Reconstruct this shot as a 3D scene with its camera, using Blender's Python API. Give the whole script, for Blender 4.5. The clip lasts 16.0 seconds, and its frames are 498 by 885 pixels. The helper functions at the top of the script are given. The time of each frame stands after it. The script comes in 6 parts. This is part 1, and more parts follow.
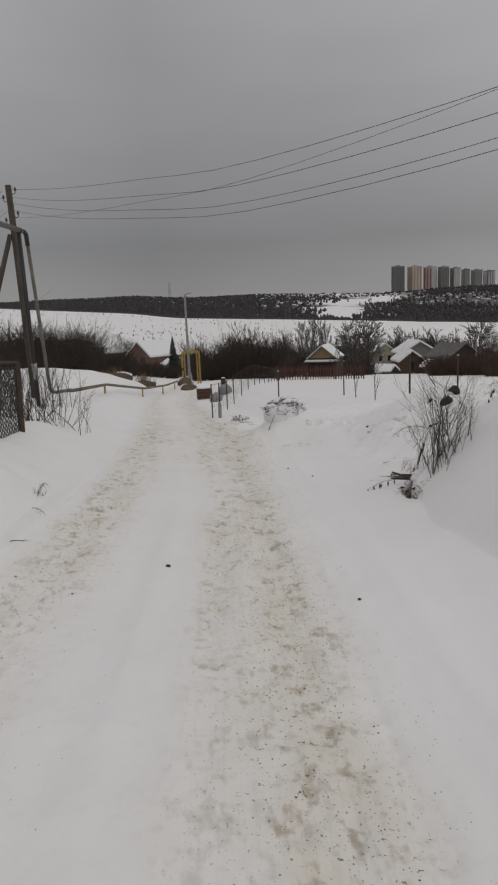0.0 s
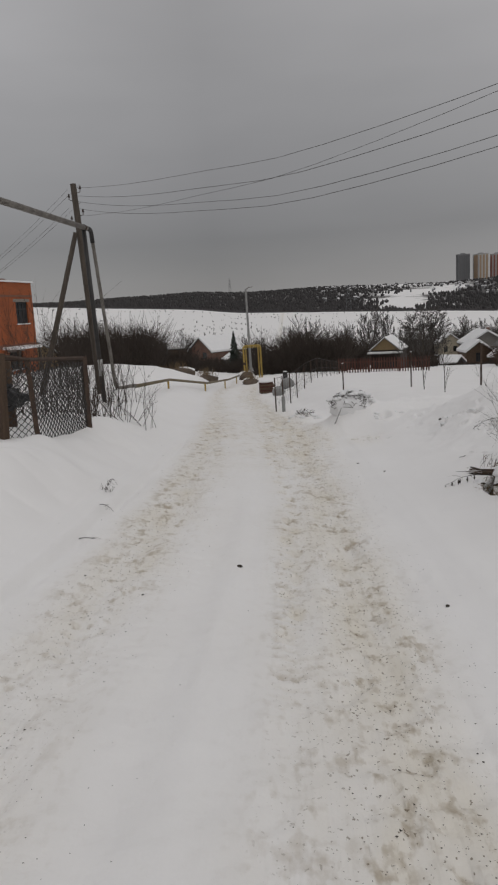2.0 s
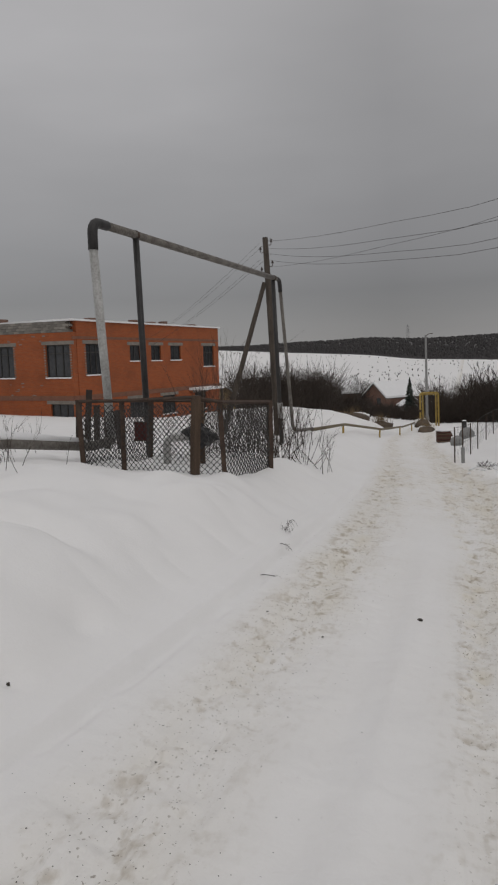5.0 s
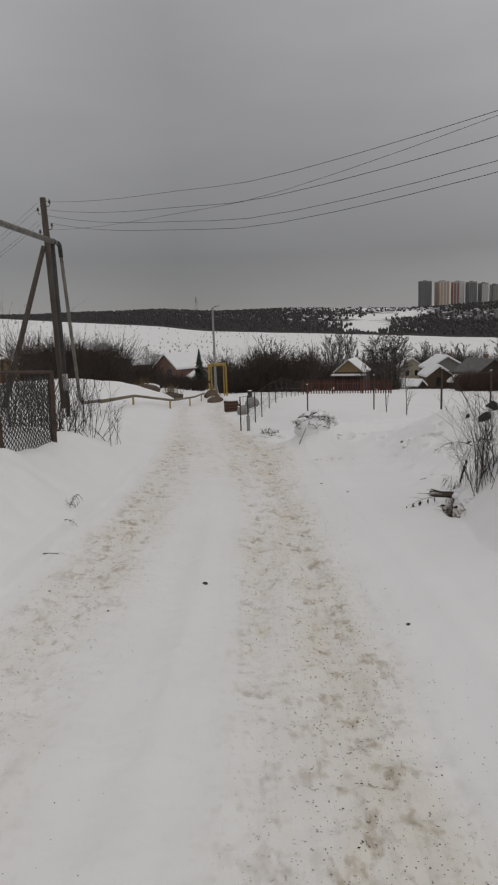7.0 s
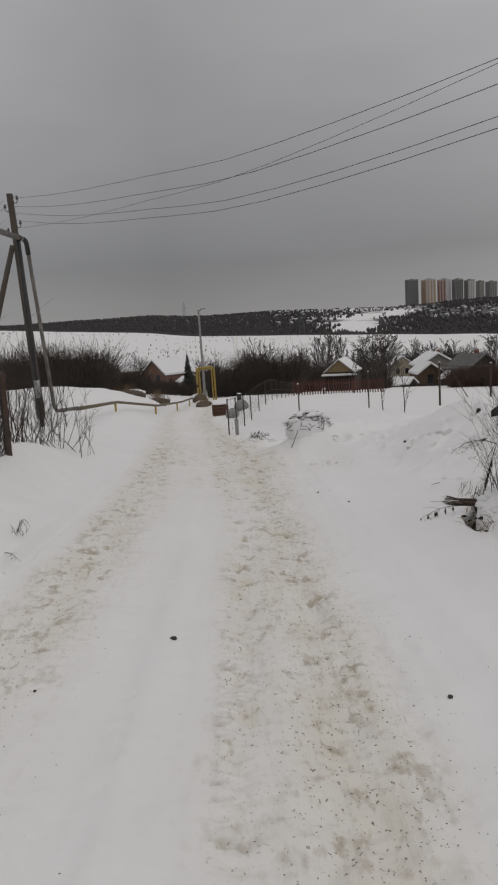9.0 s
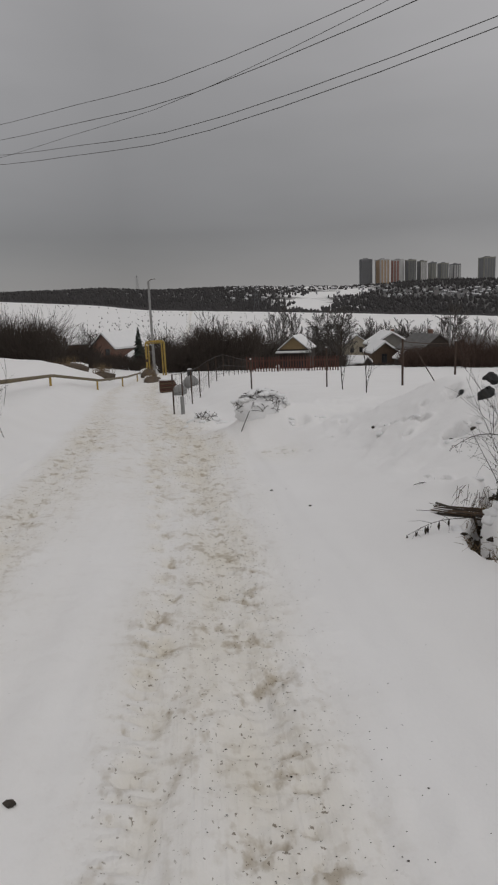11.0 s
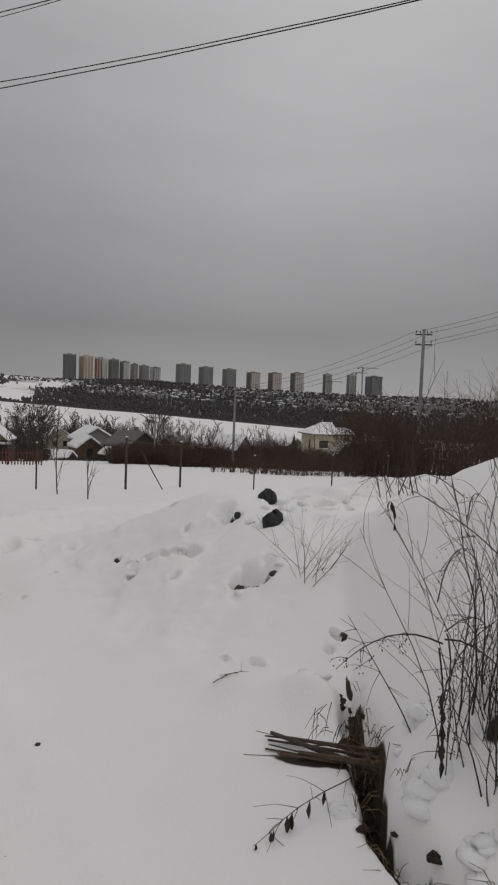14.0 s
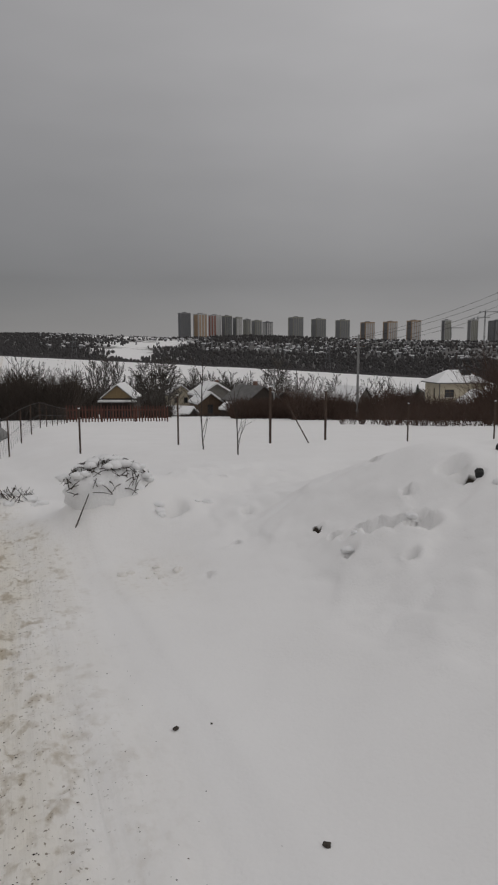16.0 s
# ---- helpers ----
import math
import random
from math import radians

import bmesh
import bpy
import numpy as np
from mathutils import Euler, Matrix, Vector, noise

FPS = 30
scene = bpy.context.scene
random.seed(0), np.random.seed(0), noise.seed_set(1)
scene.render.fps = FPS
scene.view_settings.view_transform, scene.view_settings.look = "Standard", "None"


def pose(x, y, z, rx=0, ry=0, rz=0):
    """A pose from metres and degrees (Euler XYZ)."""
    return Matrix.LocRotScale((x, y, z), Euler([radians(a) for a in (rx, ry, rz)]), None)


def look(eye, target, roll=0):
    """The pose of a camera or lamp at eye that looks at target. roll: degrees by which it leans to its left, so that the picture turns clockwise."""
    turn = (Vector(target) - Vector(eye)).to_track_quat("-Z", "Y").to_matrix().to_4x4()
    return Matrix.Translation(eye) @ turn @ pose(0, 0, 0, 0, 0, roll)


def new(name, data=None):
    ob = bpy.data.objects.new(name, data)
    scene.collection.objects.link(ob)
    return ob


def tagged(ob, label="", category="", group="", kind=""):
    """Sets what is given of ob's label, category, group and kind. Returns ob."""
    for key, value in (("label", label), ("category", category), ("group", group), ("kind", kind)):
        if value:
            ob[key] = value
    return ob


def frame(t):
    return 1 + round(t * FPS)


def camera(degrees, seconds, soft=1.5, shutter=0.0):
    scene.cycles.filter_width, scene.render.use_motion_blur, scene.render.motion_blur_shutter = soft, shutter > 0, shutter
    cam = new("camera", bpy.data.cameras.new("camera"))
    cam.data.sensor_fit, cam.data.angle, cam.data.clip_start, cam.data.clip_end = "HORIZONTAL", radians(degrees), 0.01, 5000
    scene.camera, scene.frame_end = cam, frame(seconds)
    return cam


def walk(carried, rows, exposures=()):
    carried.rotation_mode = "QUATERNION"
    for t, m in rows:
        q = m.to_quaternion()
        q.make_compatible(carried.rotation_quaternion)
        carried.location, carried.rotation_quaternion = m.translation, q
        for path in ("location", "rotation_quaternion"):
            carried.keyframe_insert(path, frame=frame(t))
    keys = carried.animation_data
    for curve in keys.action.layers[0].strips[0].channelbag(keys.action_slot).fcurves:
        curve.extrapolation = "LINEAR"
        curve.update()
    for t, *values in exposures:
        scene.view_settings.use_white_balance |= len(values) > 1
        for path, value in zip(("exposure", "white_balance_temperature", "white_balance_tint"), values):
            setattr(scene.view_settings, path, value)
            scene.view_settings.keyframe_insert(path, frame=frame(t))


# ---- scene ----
cam = camera(41.6, 16.0, soft=2.2)
PATH = [
    (0, (0.431, -0.609, 1.747), (0.477, 1.352, 1.356), -2.60),
    (0.5, (0.403, -0.392, 1.695), (0.370, 1.570, 1.311), -3.70),
    (1, (0.365, -0.350, 1.706), (0.307, 1.609, 1.309), -4.00),
    (1.5, (0.329, -0.330, 1.720), (0.255, 1.628, 1.320), -3.80),
    (2, (0.327, -0.341, 1.703), (0.187, 1.613, 1.305), -4.00),
    (2.5, (0.296, -0.377, 1.747), (0.093, 1.578, 1.377), -4.30),
    (3, (0.226, -0.418, 1.804), (-0.243, 1.509, 1.548), -3.82),
    (3.5, (0.167, -0.492, 1.784), (-0.557, 1.363, 1.593), -3.08),
    (3.7, (0.163, -0.533, 1.781), (-0.640, 1.291, 1.611), -3.91),
    (4.2, (0.163, -0.550, 1.781), (-0.743, 1.225, 1.617), -3.70),
    (4.7, (0.183, -0.530, 1.770), (-0.661, 1.273, 1.580), -3.43),
    (5.3, (0.253, -0.461, 1.738), (-0.097, 1.487, 1.450), -2.68),
    (5.8, (0.314, -0.412, 1.720), (0.270, 1.559, 1.380), -2.40),
    (6, (0.303, -0.439, 1.725), (0.297, 1.531, 1.383), -2.00),
    (6.5, (0.296, -0.441, 1.731), (0.280, 1.530, 1.389), -2.10),
    (7, (0.289, -0.420, 1.723), (0.264, 1.549, 1.374), -2.10),
    (7.5, (0.261, -0.355, 1.704), (0.229, 1.607, 1.319), -2.90),
    (8, (0.293, -0.235, 1.683), (0.255, 1.734, 1.333), -3.70),
    (8.5, (0.326, 0.136, 1.628), (0.288, 2.084, 1.179), -3.70),
    (8.7, (0.350, 0.431, 1.578), (0.341, 2.403, 1.247), -4.20),
    (10.8, (0.519, 2.386, 1.375), (0.569, 4.330, 0.907), -1.19),
    (11, (0.555, 2.617, 1.310), (0.692, 4.569, 0.894), -2.48),
    (11.1, (0.505, 2.711, 1.291), (0.736, 4.672, 0.974), -0.82),
    (11.5, (0.458, 3.056, 1.285), (0.766, 4.987, 0.866), -0.55),
    (12, (0.441, 3.686, 1.232), (0.697, 5.623, 0.805), -0.85),
    (12.5, (0.518, 4.196, 1.255), (0.963, 6.122, 0.947), -0.40),
    (13, (0.696, 4.659, 1.221), (1.406, 6.518, 1.014), -0.22),
    (13.2, (0.698, 4.753, 1.263), (1.586, 6.541, 1.147), 1.40),
    (13.5, (0.732, 4.977, 1.262), (1.782, 6.679, 1.246), 1.78),
    (14, (0.801, 5.309, 1.213), (1.796, 7.039, 1.080), 2.18),
    (14.5, (0.746, 5.707, 1.140), (1.815, 7.393, 1.014), 3.24),
    (15, (0.742, 6.063, 1.097), (1.647, 7.825, 0.824), 0.97),
    (15.5, (0.684, 6.534, 1.016), (1.534, 8.324, 0.742), -0.02),
    (16, (0.643, 7.008, 0.969), (1.319, 8.869, 0.690), -0.18),
]


EXPOSURES = [(0.0, 0.0), (14.6, 0.0), (15.4, -0.07), (16.0, -0.09)]
walk(cam, [(t, look(eye, target, roll)) for t, eye, target, roll in PATH], EXPOSURES)

# ---- sky: an overcast winter day ----
world = bpy.data.worlds.new("overcast")
scene.world = world
world.use_nodes = True
wn, wl = world.node_tree.nodes, world.node_tree.links
wn.clear()
w_out = wn.new("ShaderNodeOutputWorld")
w_bg = wn.new("ShaderNodeBackground")
w_sky = wn.new("ShaderNodeTexSky")
w_sky.sky_type, w_sky.sun_disc = "NISHITA", False
w_sky.sun_elevation, w_sky.sun_rotation = radians(24), radians(140)
w_co = wn.new("ShaderNodeTexCoord")
w_sep = wn.new("ShaderNodeSeparateXYZ")
w_ramp = wn.new("ShaderNodeValToRGB")
w_map = wn.new("ShaderNodeMapping")
w_map.inputs["Scale"].default_value = (1.0, 1.0, 3.5)
w_noise = wn.new("ShaderNodeTexNoise")
w_noise.inputs["Scale"].default_value = 1.6
w_noise.inputs["Detail"].default_value = 4.0
w_vary = wn.new("ShaderNodeMapRange")
w_vary.inputs["From Min"].default_value, w_vary.inputs["From Max"].default_value = 0.3, 0.7
w_vary.inputs["To Min"].default_value, w_vary.inputs["To Max"].default_value = 0.91, 1.09
w_mul = wn.new("ShaderNodeVectorMath")
w_mul.operation = "SCALE"
w_mix = wn.new("ShaderNodeMix")
w_mix.data_type = "RGBA"
w_mix.inputs["Factor"].default_value = 0.9975
ramp = w_ramp.color_ramp
ramp.elements[0].position, ramp.elements[0].color = 0.0, (0.24, 0.236, 0.239, 1)
ramp.elements[1].position, ramp.elements[1].color = 1.0, (0.54, 0.529, 0.533, 1)
for at, c in ((0.035, (0.212, 0.208, 0.211, 1)), (0.10, (0.172, 0.169, 0.172, 1)), (0.22, (0.232, 0.228, 0.231, 1)), (0.42, (0.328, 0.322, 0.326, 1)), (0.62, (0.405, 0.397, 0.40, 1))):
    e = ramp.elements.new(at)
    e.color = c
wl.new(w_co.outputs["Generated"], w_sep.inputs[0])
wl.new(w_sep.outputs["Z"], w_ramp.inputs[0])
wl.new(w_co.outputs["Generated"], w_map.inputs["Vector"])
wl.new(w_map.outputs["Vector"], w_noise.inputs["Vector"])
w_turn = wn.new("ShaderNodeMapRange")
w_turn.inputs["From Min"].default_value, w_turn.inputs["From Max"].default_value = -1.0, 1.0
w_side = wn.new("ShaderNodeValToRGB")  # the cloud is thickest, and so darkest, straight down the valley
w_side.color_ramp.elements[0].position, w_side.color_ramp.elements[0].color = 0.1, (0.95, 0.95, 0.95, 1)
w_side.color_ramp.elements[1].position, w_side.color_ramp.elements[1].color = 0.9, (1.0, 1.0, 1.0, 1)
for at, v in ((0.32, 0.87), (0.45, 0.71), (0.58, 0.82), (0.74, 1.0)):
    w_side.color_ramp.elements.new(at).color = (v, v, v, 1)
w_both = wn.new("ShaderNodeMath")
w_both.operation = "MULTIPLY"
wl.new(w_noise.outputs["Fac"], w_vary.inputs["Value"])
wl.new(w_sep.outputs["X"], w_turn.inputs["Value"])
wl.new(w_turn.outputs["Result"], w_side.inputs["Fac"])
wl.new(w_side.outputs["Color"], w_both.inputs[0])
wl.new(w_vary.outputs["Result"], w_both.inputs[1])
wl.new(w_ramp.outputs["Color"], w_mul.inputs[0])
wl.new(w_both.outputs[0], w_mul.inputs["Scale"])
wl.new(w_sky.outputs["Color"], w_mix.inputs["A"])
wl.new(w_mul.outputs["Vector"], w_mix.inputs["B"])
wl.new(w_mix.outputs["Result"], w_bg.inputs["Color"])
w_bg.inputs["Strength"].default_value = 1.36
wl.new(w_bg.outputs[0], w_out.inputs[0])

sun = new("sun", bpy.data.lights.new("sun", "SUN"))
sun.data.energy, sun.data.angle, sun.data.color = 0.35, radians(50), (1.0, 0.97, 0.93)
sun.matrix_world = look((60, -60, 70), (0, 0, 0))


# ---- materials ----
def mat(name, a, b=None, rough=0.8, scale=6.0, fine=60.0, bump=0.2, dist=0.01, metal=0.0, stretch=(1, 1, 1), vary=0.0, spec=0.4):
    """A surface that wanders between two colours at a coarse and a fine scale, with relief."""
    m = bpy.data.materials.new(name)
    m.use_nodes = True
    n, l = m.node_tree.nodes, m.node_tree.links
    p = n["Principled BSDF"]
    b = b or tuple(v * 0.7 for v in a)
    co, mp = n.new("ShaderNodeTexCoord"), n.new("ShaderNodeMapping")
    mp.inputs["Scale"].default_value = stretch
    l.new(co.outputs["Object"], mp.inputs["Vector"])
    n1, n2 = n.new("ShaderNodeTexNoise"), n.new("ShaderNodeTexNoise")
    for nd, s, d in ((n1, scale, 3.0), (n2, fine, 2.0)):
        nd.inputs["Scale"].default_value, nd.inputs["Detail"].default_value = s, d
        l.new(mp.outputs["Vector"], nd.inputs["Vector"])
    add = n.new("ShaderNodeMath")
    add.operation = "ADD"
    l.new(n1.outputs["Fac"], add.inputs[0])
    l.new(n2.outputs["Fac"], add.inputs[1])
    rng = n.new("ShaderNodeMapRange")
    rng.inputs["From Min"].default_value, rng.inputs["From Max"].default_value = 0.72, 1.28
    l.new(add.outputs[0], rng.inputs["Value"])
    mix = n.new("ShaderNodeMix")
    mix.data_type = "RGBA"
    mix.inputs["A"].default_value, mix.inputs["B"].default_value = (*a, 1), (*b, 1)
    l.new(rng.outputs["Result"], mix.inputs["Factor"])
    col = mix.outputs["Result"]
    if vary:
        info, hsv, r2 = n.new("ShaderNodeObjectInfo"), n.new("ShaderNodeHueSaturation"), n.new("ShaderNodeMapRange")
        r2.inputs["To Min"].default_value, r2.inputs["To Max"].default_value = 1 - vary, 1 + vary
        l.new(info.outputs["Random"], r2.inputs["Value"])
        l.new(r2.outputs["Result"], hsv.inputs["Value"])
        l.new(col, hsv.inputs["Color"])
        col = hsv.outputs["Color"]
    l.new(col, p.inputs["Base Color"])
    p.inputs["Roughness"].default_value, p.inputs["Metallic"].default_value = rough, metal
    p.inputs["Specular IOR Level"].default_value = spec
    if bump:
        bp = n.new("ShaderNodeBump")
        bp.inputs["Strength"].default_value, bp.inputs["Distance"].default_value = bump, dist
        l.new(add.outputs[0], bp.inputs["Height"])
        l.new(bp.outputs["Normal"], p.inputs["Normal"])
    return m


def brick_mat(name, a, b, mortar, w=0.25, h=0.075, gap=0.012):
    """Courses of masonry with stains over them."""
    m = bpy.data.materials.new(name)
    m.use_nodes = True
    n, l = m.node_tree.nodes, m.node_tree.links
    p = n["Principled BSDF"]
    co, sep, add, com = n.new("ShaderNodeTexCoord"), n.new("ShaderNodeSeparateXYZ"), n.new("ShaderNodeMath"), n.new("ShaderNodeCombineXYZ")
    l.new(co.outputs["Object"], sep.inputs[0])
    l.new(sep.outputs["X"], add.inputs[0])
    l.new(sep.outputs["Y"], add.inputs[1])
    l.new(add.outputs[0], com.inputs["X"])
    l.new(sep.outputs["Z"], com.inputs["Y"])
    br = n.new("ShaderNodeTexBrick")
    for k, v in (("Scale", 1.0), ("Brick Width", w), ("Row Height", h), ("Mortar Size", gap), ("Mortar Smooth", 0.3)):
        br.inputs[k].default_value = v
    br.inputs["Color1"].default_value, br.inputs["Color2"].default_value, br.inputs["Mortar"].default_value = (*a, 1), (*b, 1), (*mortar, 1)
    l.new(com.outputs[0], br.inputs["Vector"])
    nz, rg, mx = n.new("ShaderNodeTexNoise"), n.new("ShaderNodeMapRange"), n.new("ShaderNodeMix")
    nz.inputs["Scale"].default_value, nz.inputs["Detail"].default_value = 0.7, 6.0
    l.new(co.outputs["Object"], nz.inputs["Vector"])
    rg.inputs["From Min"].default_value, rg.inputs["From Max"].default_value, rg.inputs["To Max"].default_value = 0.46, 0.72, 0.6
    l.new(nz.outputs["Fac"], rg.inputs["Value"])
    mx.data_type = "RGBA"
    l.new(rg.outputs["Result"], mx.inputs["Factor"])
    l.new(br.outputs["Color"], mx.inputs["A"])
    mx.inputs["B"].default_value = (*(0.25 * v + 0.32 * w for v, w in zip(mortar, a)), 1)
    l.new(mx.outputs["Result"], p.inputs["Base Color"])
    p.inputs["Roughness"].default_value = 0.9
    bp = n.new("ShaderNodeBump")
    bp.inputs["Strength"].default_value, bp.inputs["Distance"].default_value, bp.invert = 0.5, 0.01, True
    l.new(br.outputs["Fac"], bp.inputs["Height"])
    l.new(bp.outputs["Normal"], p.inputs["Normal"])
    return m


def ground_mat():
    """Snow, with trodden brown slush, dark crumbs and bare soil, darkened for shaded hollows, where the sheet's own
    values put them.
    """
    m = bpy.data.materials.new("snow_ground")
    m.use_nodes = True
    n, l = m.node_tree.nodes, m.node_tree.links
    p = n["Principled BSDF"]
    co = n.new("ShaderNodeTexCoord")

    def noise_node(scale, detail, stretch=None):
        nd = n.new("ShaderNodeTexNoise")
        nd.inputs["Scale"].default_value, nd.inputs["Detail"].default_value = scale, detail
        if stretch:
            mp = n.new("ShaderNodeMapping")
            mp.inputs["Scale"].default_value = stretch
            l.new(co.outputs["Object"], mp.inputs["Vector"])
            l.new(mp.outputs["Vector"], nd.inputs["Vector"])
        else:
            l.new(co.outputs["Object"], nd.inputs["Vector"])
        return nd.outputs["Fac"]

    def math_node(op, a, b):
        nd = n.new("ShaderNodeMath")
        nd.operation = op
        for k, v in enumerate((a, b)):
            if isinstance(v, (int, float)):
                nd.inputs[k].default_value = v
            else:
                l.new(v, nd.inputs[k])
        return nd.outputs[0]

    def ranged(v, lo, hi, top=1.0):
        nd = n.new("ShaderNodeMapRange")
        nd.inputs["From Min"].default_value, nd.inputs["From Max"].default_value, nd.inputs["To Max"].default_value = lo, hi, top
        l.new(v, nd.inputs["Value"])
        return nd.outputs["Result"]

    def mixed(f, a, b):
        nd = n.new("ShaderNodeMix")
        nd.data_type = "RGBA"
        l.new(f, nd.inputs["Factor"])
        for k, v in (("A", a), ("B", b)):
            if isinstance(v, tuple):
                nd.inputs[k].default_value = (*v, 1)
            else:
                l.new(v, nd.inputs[k])
        return nd.outputs["Result"]

    def attr(name):
        nd = n.new("ShaderNodeAttribute")
        nd.attribute_name = name
        return nd.outputs["Fac"]

    coarse, mid, fine = noise_node(0.9, 3), noise_node(7, 4), noise_node(55, 3)
    crumb = noise_node(52, 2, (1.0, 0.8, 1.0))
    clod = noise_node(21, 5, (1.0, 0.62, 1.0))
    dirt, soil_shade, wood = attr("dirt"), attr("soil_shade"), attr("wood")
    clean = mixed(coarse, (0.80, 0.79, 0.78), (0.86, 0.855, 0.85))
    tint = math_node("MULTIPLY", dirt, ranged(noise_node(2.2, 4, (1.6, 0.5, 1.0)), 0.12, 0.66))
    c = mixed(math_node("MULTIPLY", tint, 0.72), clean, (0.68, 0.625, 0.51))
    tread = noise_node(1.0, 3, (10.0, 17.0, 1.0))
    streak = noise_node(1.0, 3, (26.0, 1.1, 1.0))
    broken = math_node("ADD", math_node("MULTIPLY", math_node("ADD", clod, tread), 0.38), math_node("MULTIPLY", streak, 0.24))
    slush = math_node("MULTIPLY", math_node("MULTIPLY", ranged(broken, 0.52, 0.62), 0.5), tint)
    c = mixed(slush, c, (0.34, 0.275, 0.185))
    blot = math_node("ADD", math_node("MULTIPLY", noise_node(5.5, 5, (1.0, 0.75, 1.0)), 0.7), math_node("MULTIPLY", clod, 0.3))
    blots = math_node("MULTIPLY", math_node("MULTIPLY", ranged(blot, 0.535, 0.63), ranged(dirt, 0.15, 0.75)), 0.72)
    c = mixed(blots, c, mixed(fine, (0.50, 0.43, 0.32), (0.27, 0.215, 0.15)))
    crumbs = math_node("MULTIPLY", ranged(crumb, 0.655, 0.70), ranged(dirt, 0.2, 0.7))
    c = mixed(math_node("MULTIPLY", crumbs, 0.8), c, (0.16, 0.125, 0.08))
    # bare earth, its colour taken near black to paint in the crack's shade
    c = mixed(ranged(math_node("ADD", soil_shade, math_node("MULTIPLY", mid, 0.3)), 0.55, 0.7), c, mixed(mid, (0.014, 0.011, 0.008), (0.05, 0.037, 0.024)))
    c = mixed(ranged(math_node("ADD", wood, math_node("MULTIPLY", noise_node(0.05, 6), 0.8)), 0.75, 0.95), c, mixed(noise_node(0.12, 5), (0.045, 0.042, 0.04), (0.13, 0.125, 0.12)))
    l.new(c, p.inputs["Base Color"])
    p.inputs["Roughness"].default_value, p.inputs["Specular IOR Level"].default_value = 0.72, 0.25
    bp = n.new("ShaderNodeBump")
    bp.inputs["Strength"].default_value, bp.inputs["Distance"].default_value = 0.5, 0.02
    h = math_node("ADD", math_node("MULTIPLY", fine, 0.35), math_node("MULTIPLY", mid, 0.5))
    h = math_node("ADD", h, math_node("MULTIPLY", ranged(dirt, 0.1, 0.6), math_node("ADD", math_node("MULTIPLY", tread, 0.8), math_node("MULTIPLY", streak, 1.5))))
    l.new(math_node("SUBTRACT", h, math_node("MULTIPLY", math_node("ADD", slush, blots), 0.5)), bp.inputs["Height"])
    l.new(bp.outputs["Normal"], p.inputs["Normal"])
    return m


GROUND = ground_mat()
OLD_SNOW = mat("old_snow", (0.80, 0.785, 0.76), (0.70, 0.675, 0.63), 0.8, 5, 40, 0.4, 0.02)
# far roof snow greyed in its colour to stand in for distance haze
FAR_ROOF_SNOW = mat("hazed_roof_snow", (0.52, 0.52, 0.53), (0.70, 0.70, 0.71), 0.8, 0.3, 2, 0.0)
SNOW = mat("snow", (0.84, 0.84, 0.84), (0.78, 0.78, 0.785), 0.75, 1.5, 30, 0.25, 0.03)
OLD_WOOD = mat("weathered_wood", (0.10, 0.082, 0.066), (0.045, 0.037, 0.03), 0.9, 3, 40, 0.5, 0.01, stretch=(4, 4, 0.5))
BROWN_WOOD = mat("brown_wood", (0.13, 0.085, 0.055), (0.06, 0.04, 0.028), 0.85, 4, 50, 0.5, 0.01, stretch=(4, 4, 0.6), vary=0.25)
RED_WOOD = mat("red_brown_paint", (0.115, 0.045, 0.032), (0.06, 0.028, 0.022), 0.8, 3, 40, 0.3, 0.01, vary=0.25)
TWIG = mat("twig_bark", (0.065, 0.05, 0.04), (0.028, 0.022, 0.018), 0.9, 9, 80, 0.3, 0.005)
RED_TWIG = mat("reddish_twig_bark", (0.085, 0.05, 0.036), (0.038, 0.025, 0.019), 0.9, 9, 80, 0.3, 0.005)
GREY_TWIG = mat("grey_branch_bark", (0.12, 0.108, 0.098), (0.05, 0.045, 0.04), 0.9, 5, 60, 0.3, 0.01)
DRY = mat("dry_grass", (0.25, 0.18, 0.10), (0.10, 0.07, 0.04), 0.9, 12, 90, 0.2, 0.004)
LEAF = mat("dead_leaf", (0.055, 0.04, 0.03), (0.025, 0.02, 0.016), 0.85, 20, 120, 0.3, 0.004)
SOIL = mat("dark_soil", (0.05, 0.036, 0.024), (0.02, 0.015, 0.011), 0.95, 6, 45, 0.9, 0.03)
PIPE_WHITE = mat("chipped_white_pipe_paint", (0.46, 0.46, 0.45), (0.27, 0.265, 0.25), 0.6, 5, 30, 0.2, 0.004)
PIPE_GREY = mat("grey_brown_pipe_paint", (0.20, 0.185, 0.165), (0.075, 0.065, 0.055), 0.65, 4, 26, 0.3, 0.004)
PIPE_BLACK = mat("black_pipe_paint", (0.035, 0.033, 0.032), (0.018, 0.017, 0.017), 0.5, 6, 40, 0.2, 0.003)
YELLOW = mat("yellow_gas_pipe_paint", (0.42, 0.29, 0.055), (0.28, 0.19, 0.05), 0.55, 4, 26, 0.2, 0.003)
RUST = mat("rusty_steel", (0.085, 0.056, 0.04), (0.038, 0.026, 0.021), 0.85, 9, 60, 0.4, 0.003)
WIRE = mat("dark_wire", (0.045, 0.042, 0.04), (0.03, 0.028, 0.026), 0.6, 20, 90, 0.0)
RED_TIN = mat("dull_red_tin", (0.09, 0.016, 0.014), (0.05, 0.014, 0.012), 0.6, 8, 60, 0.2, 0.003)
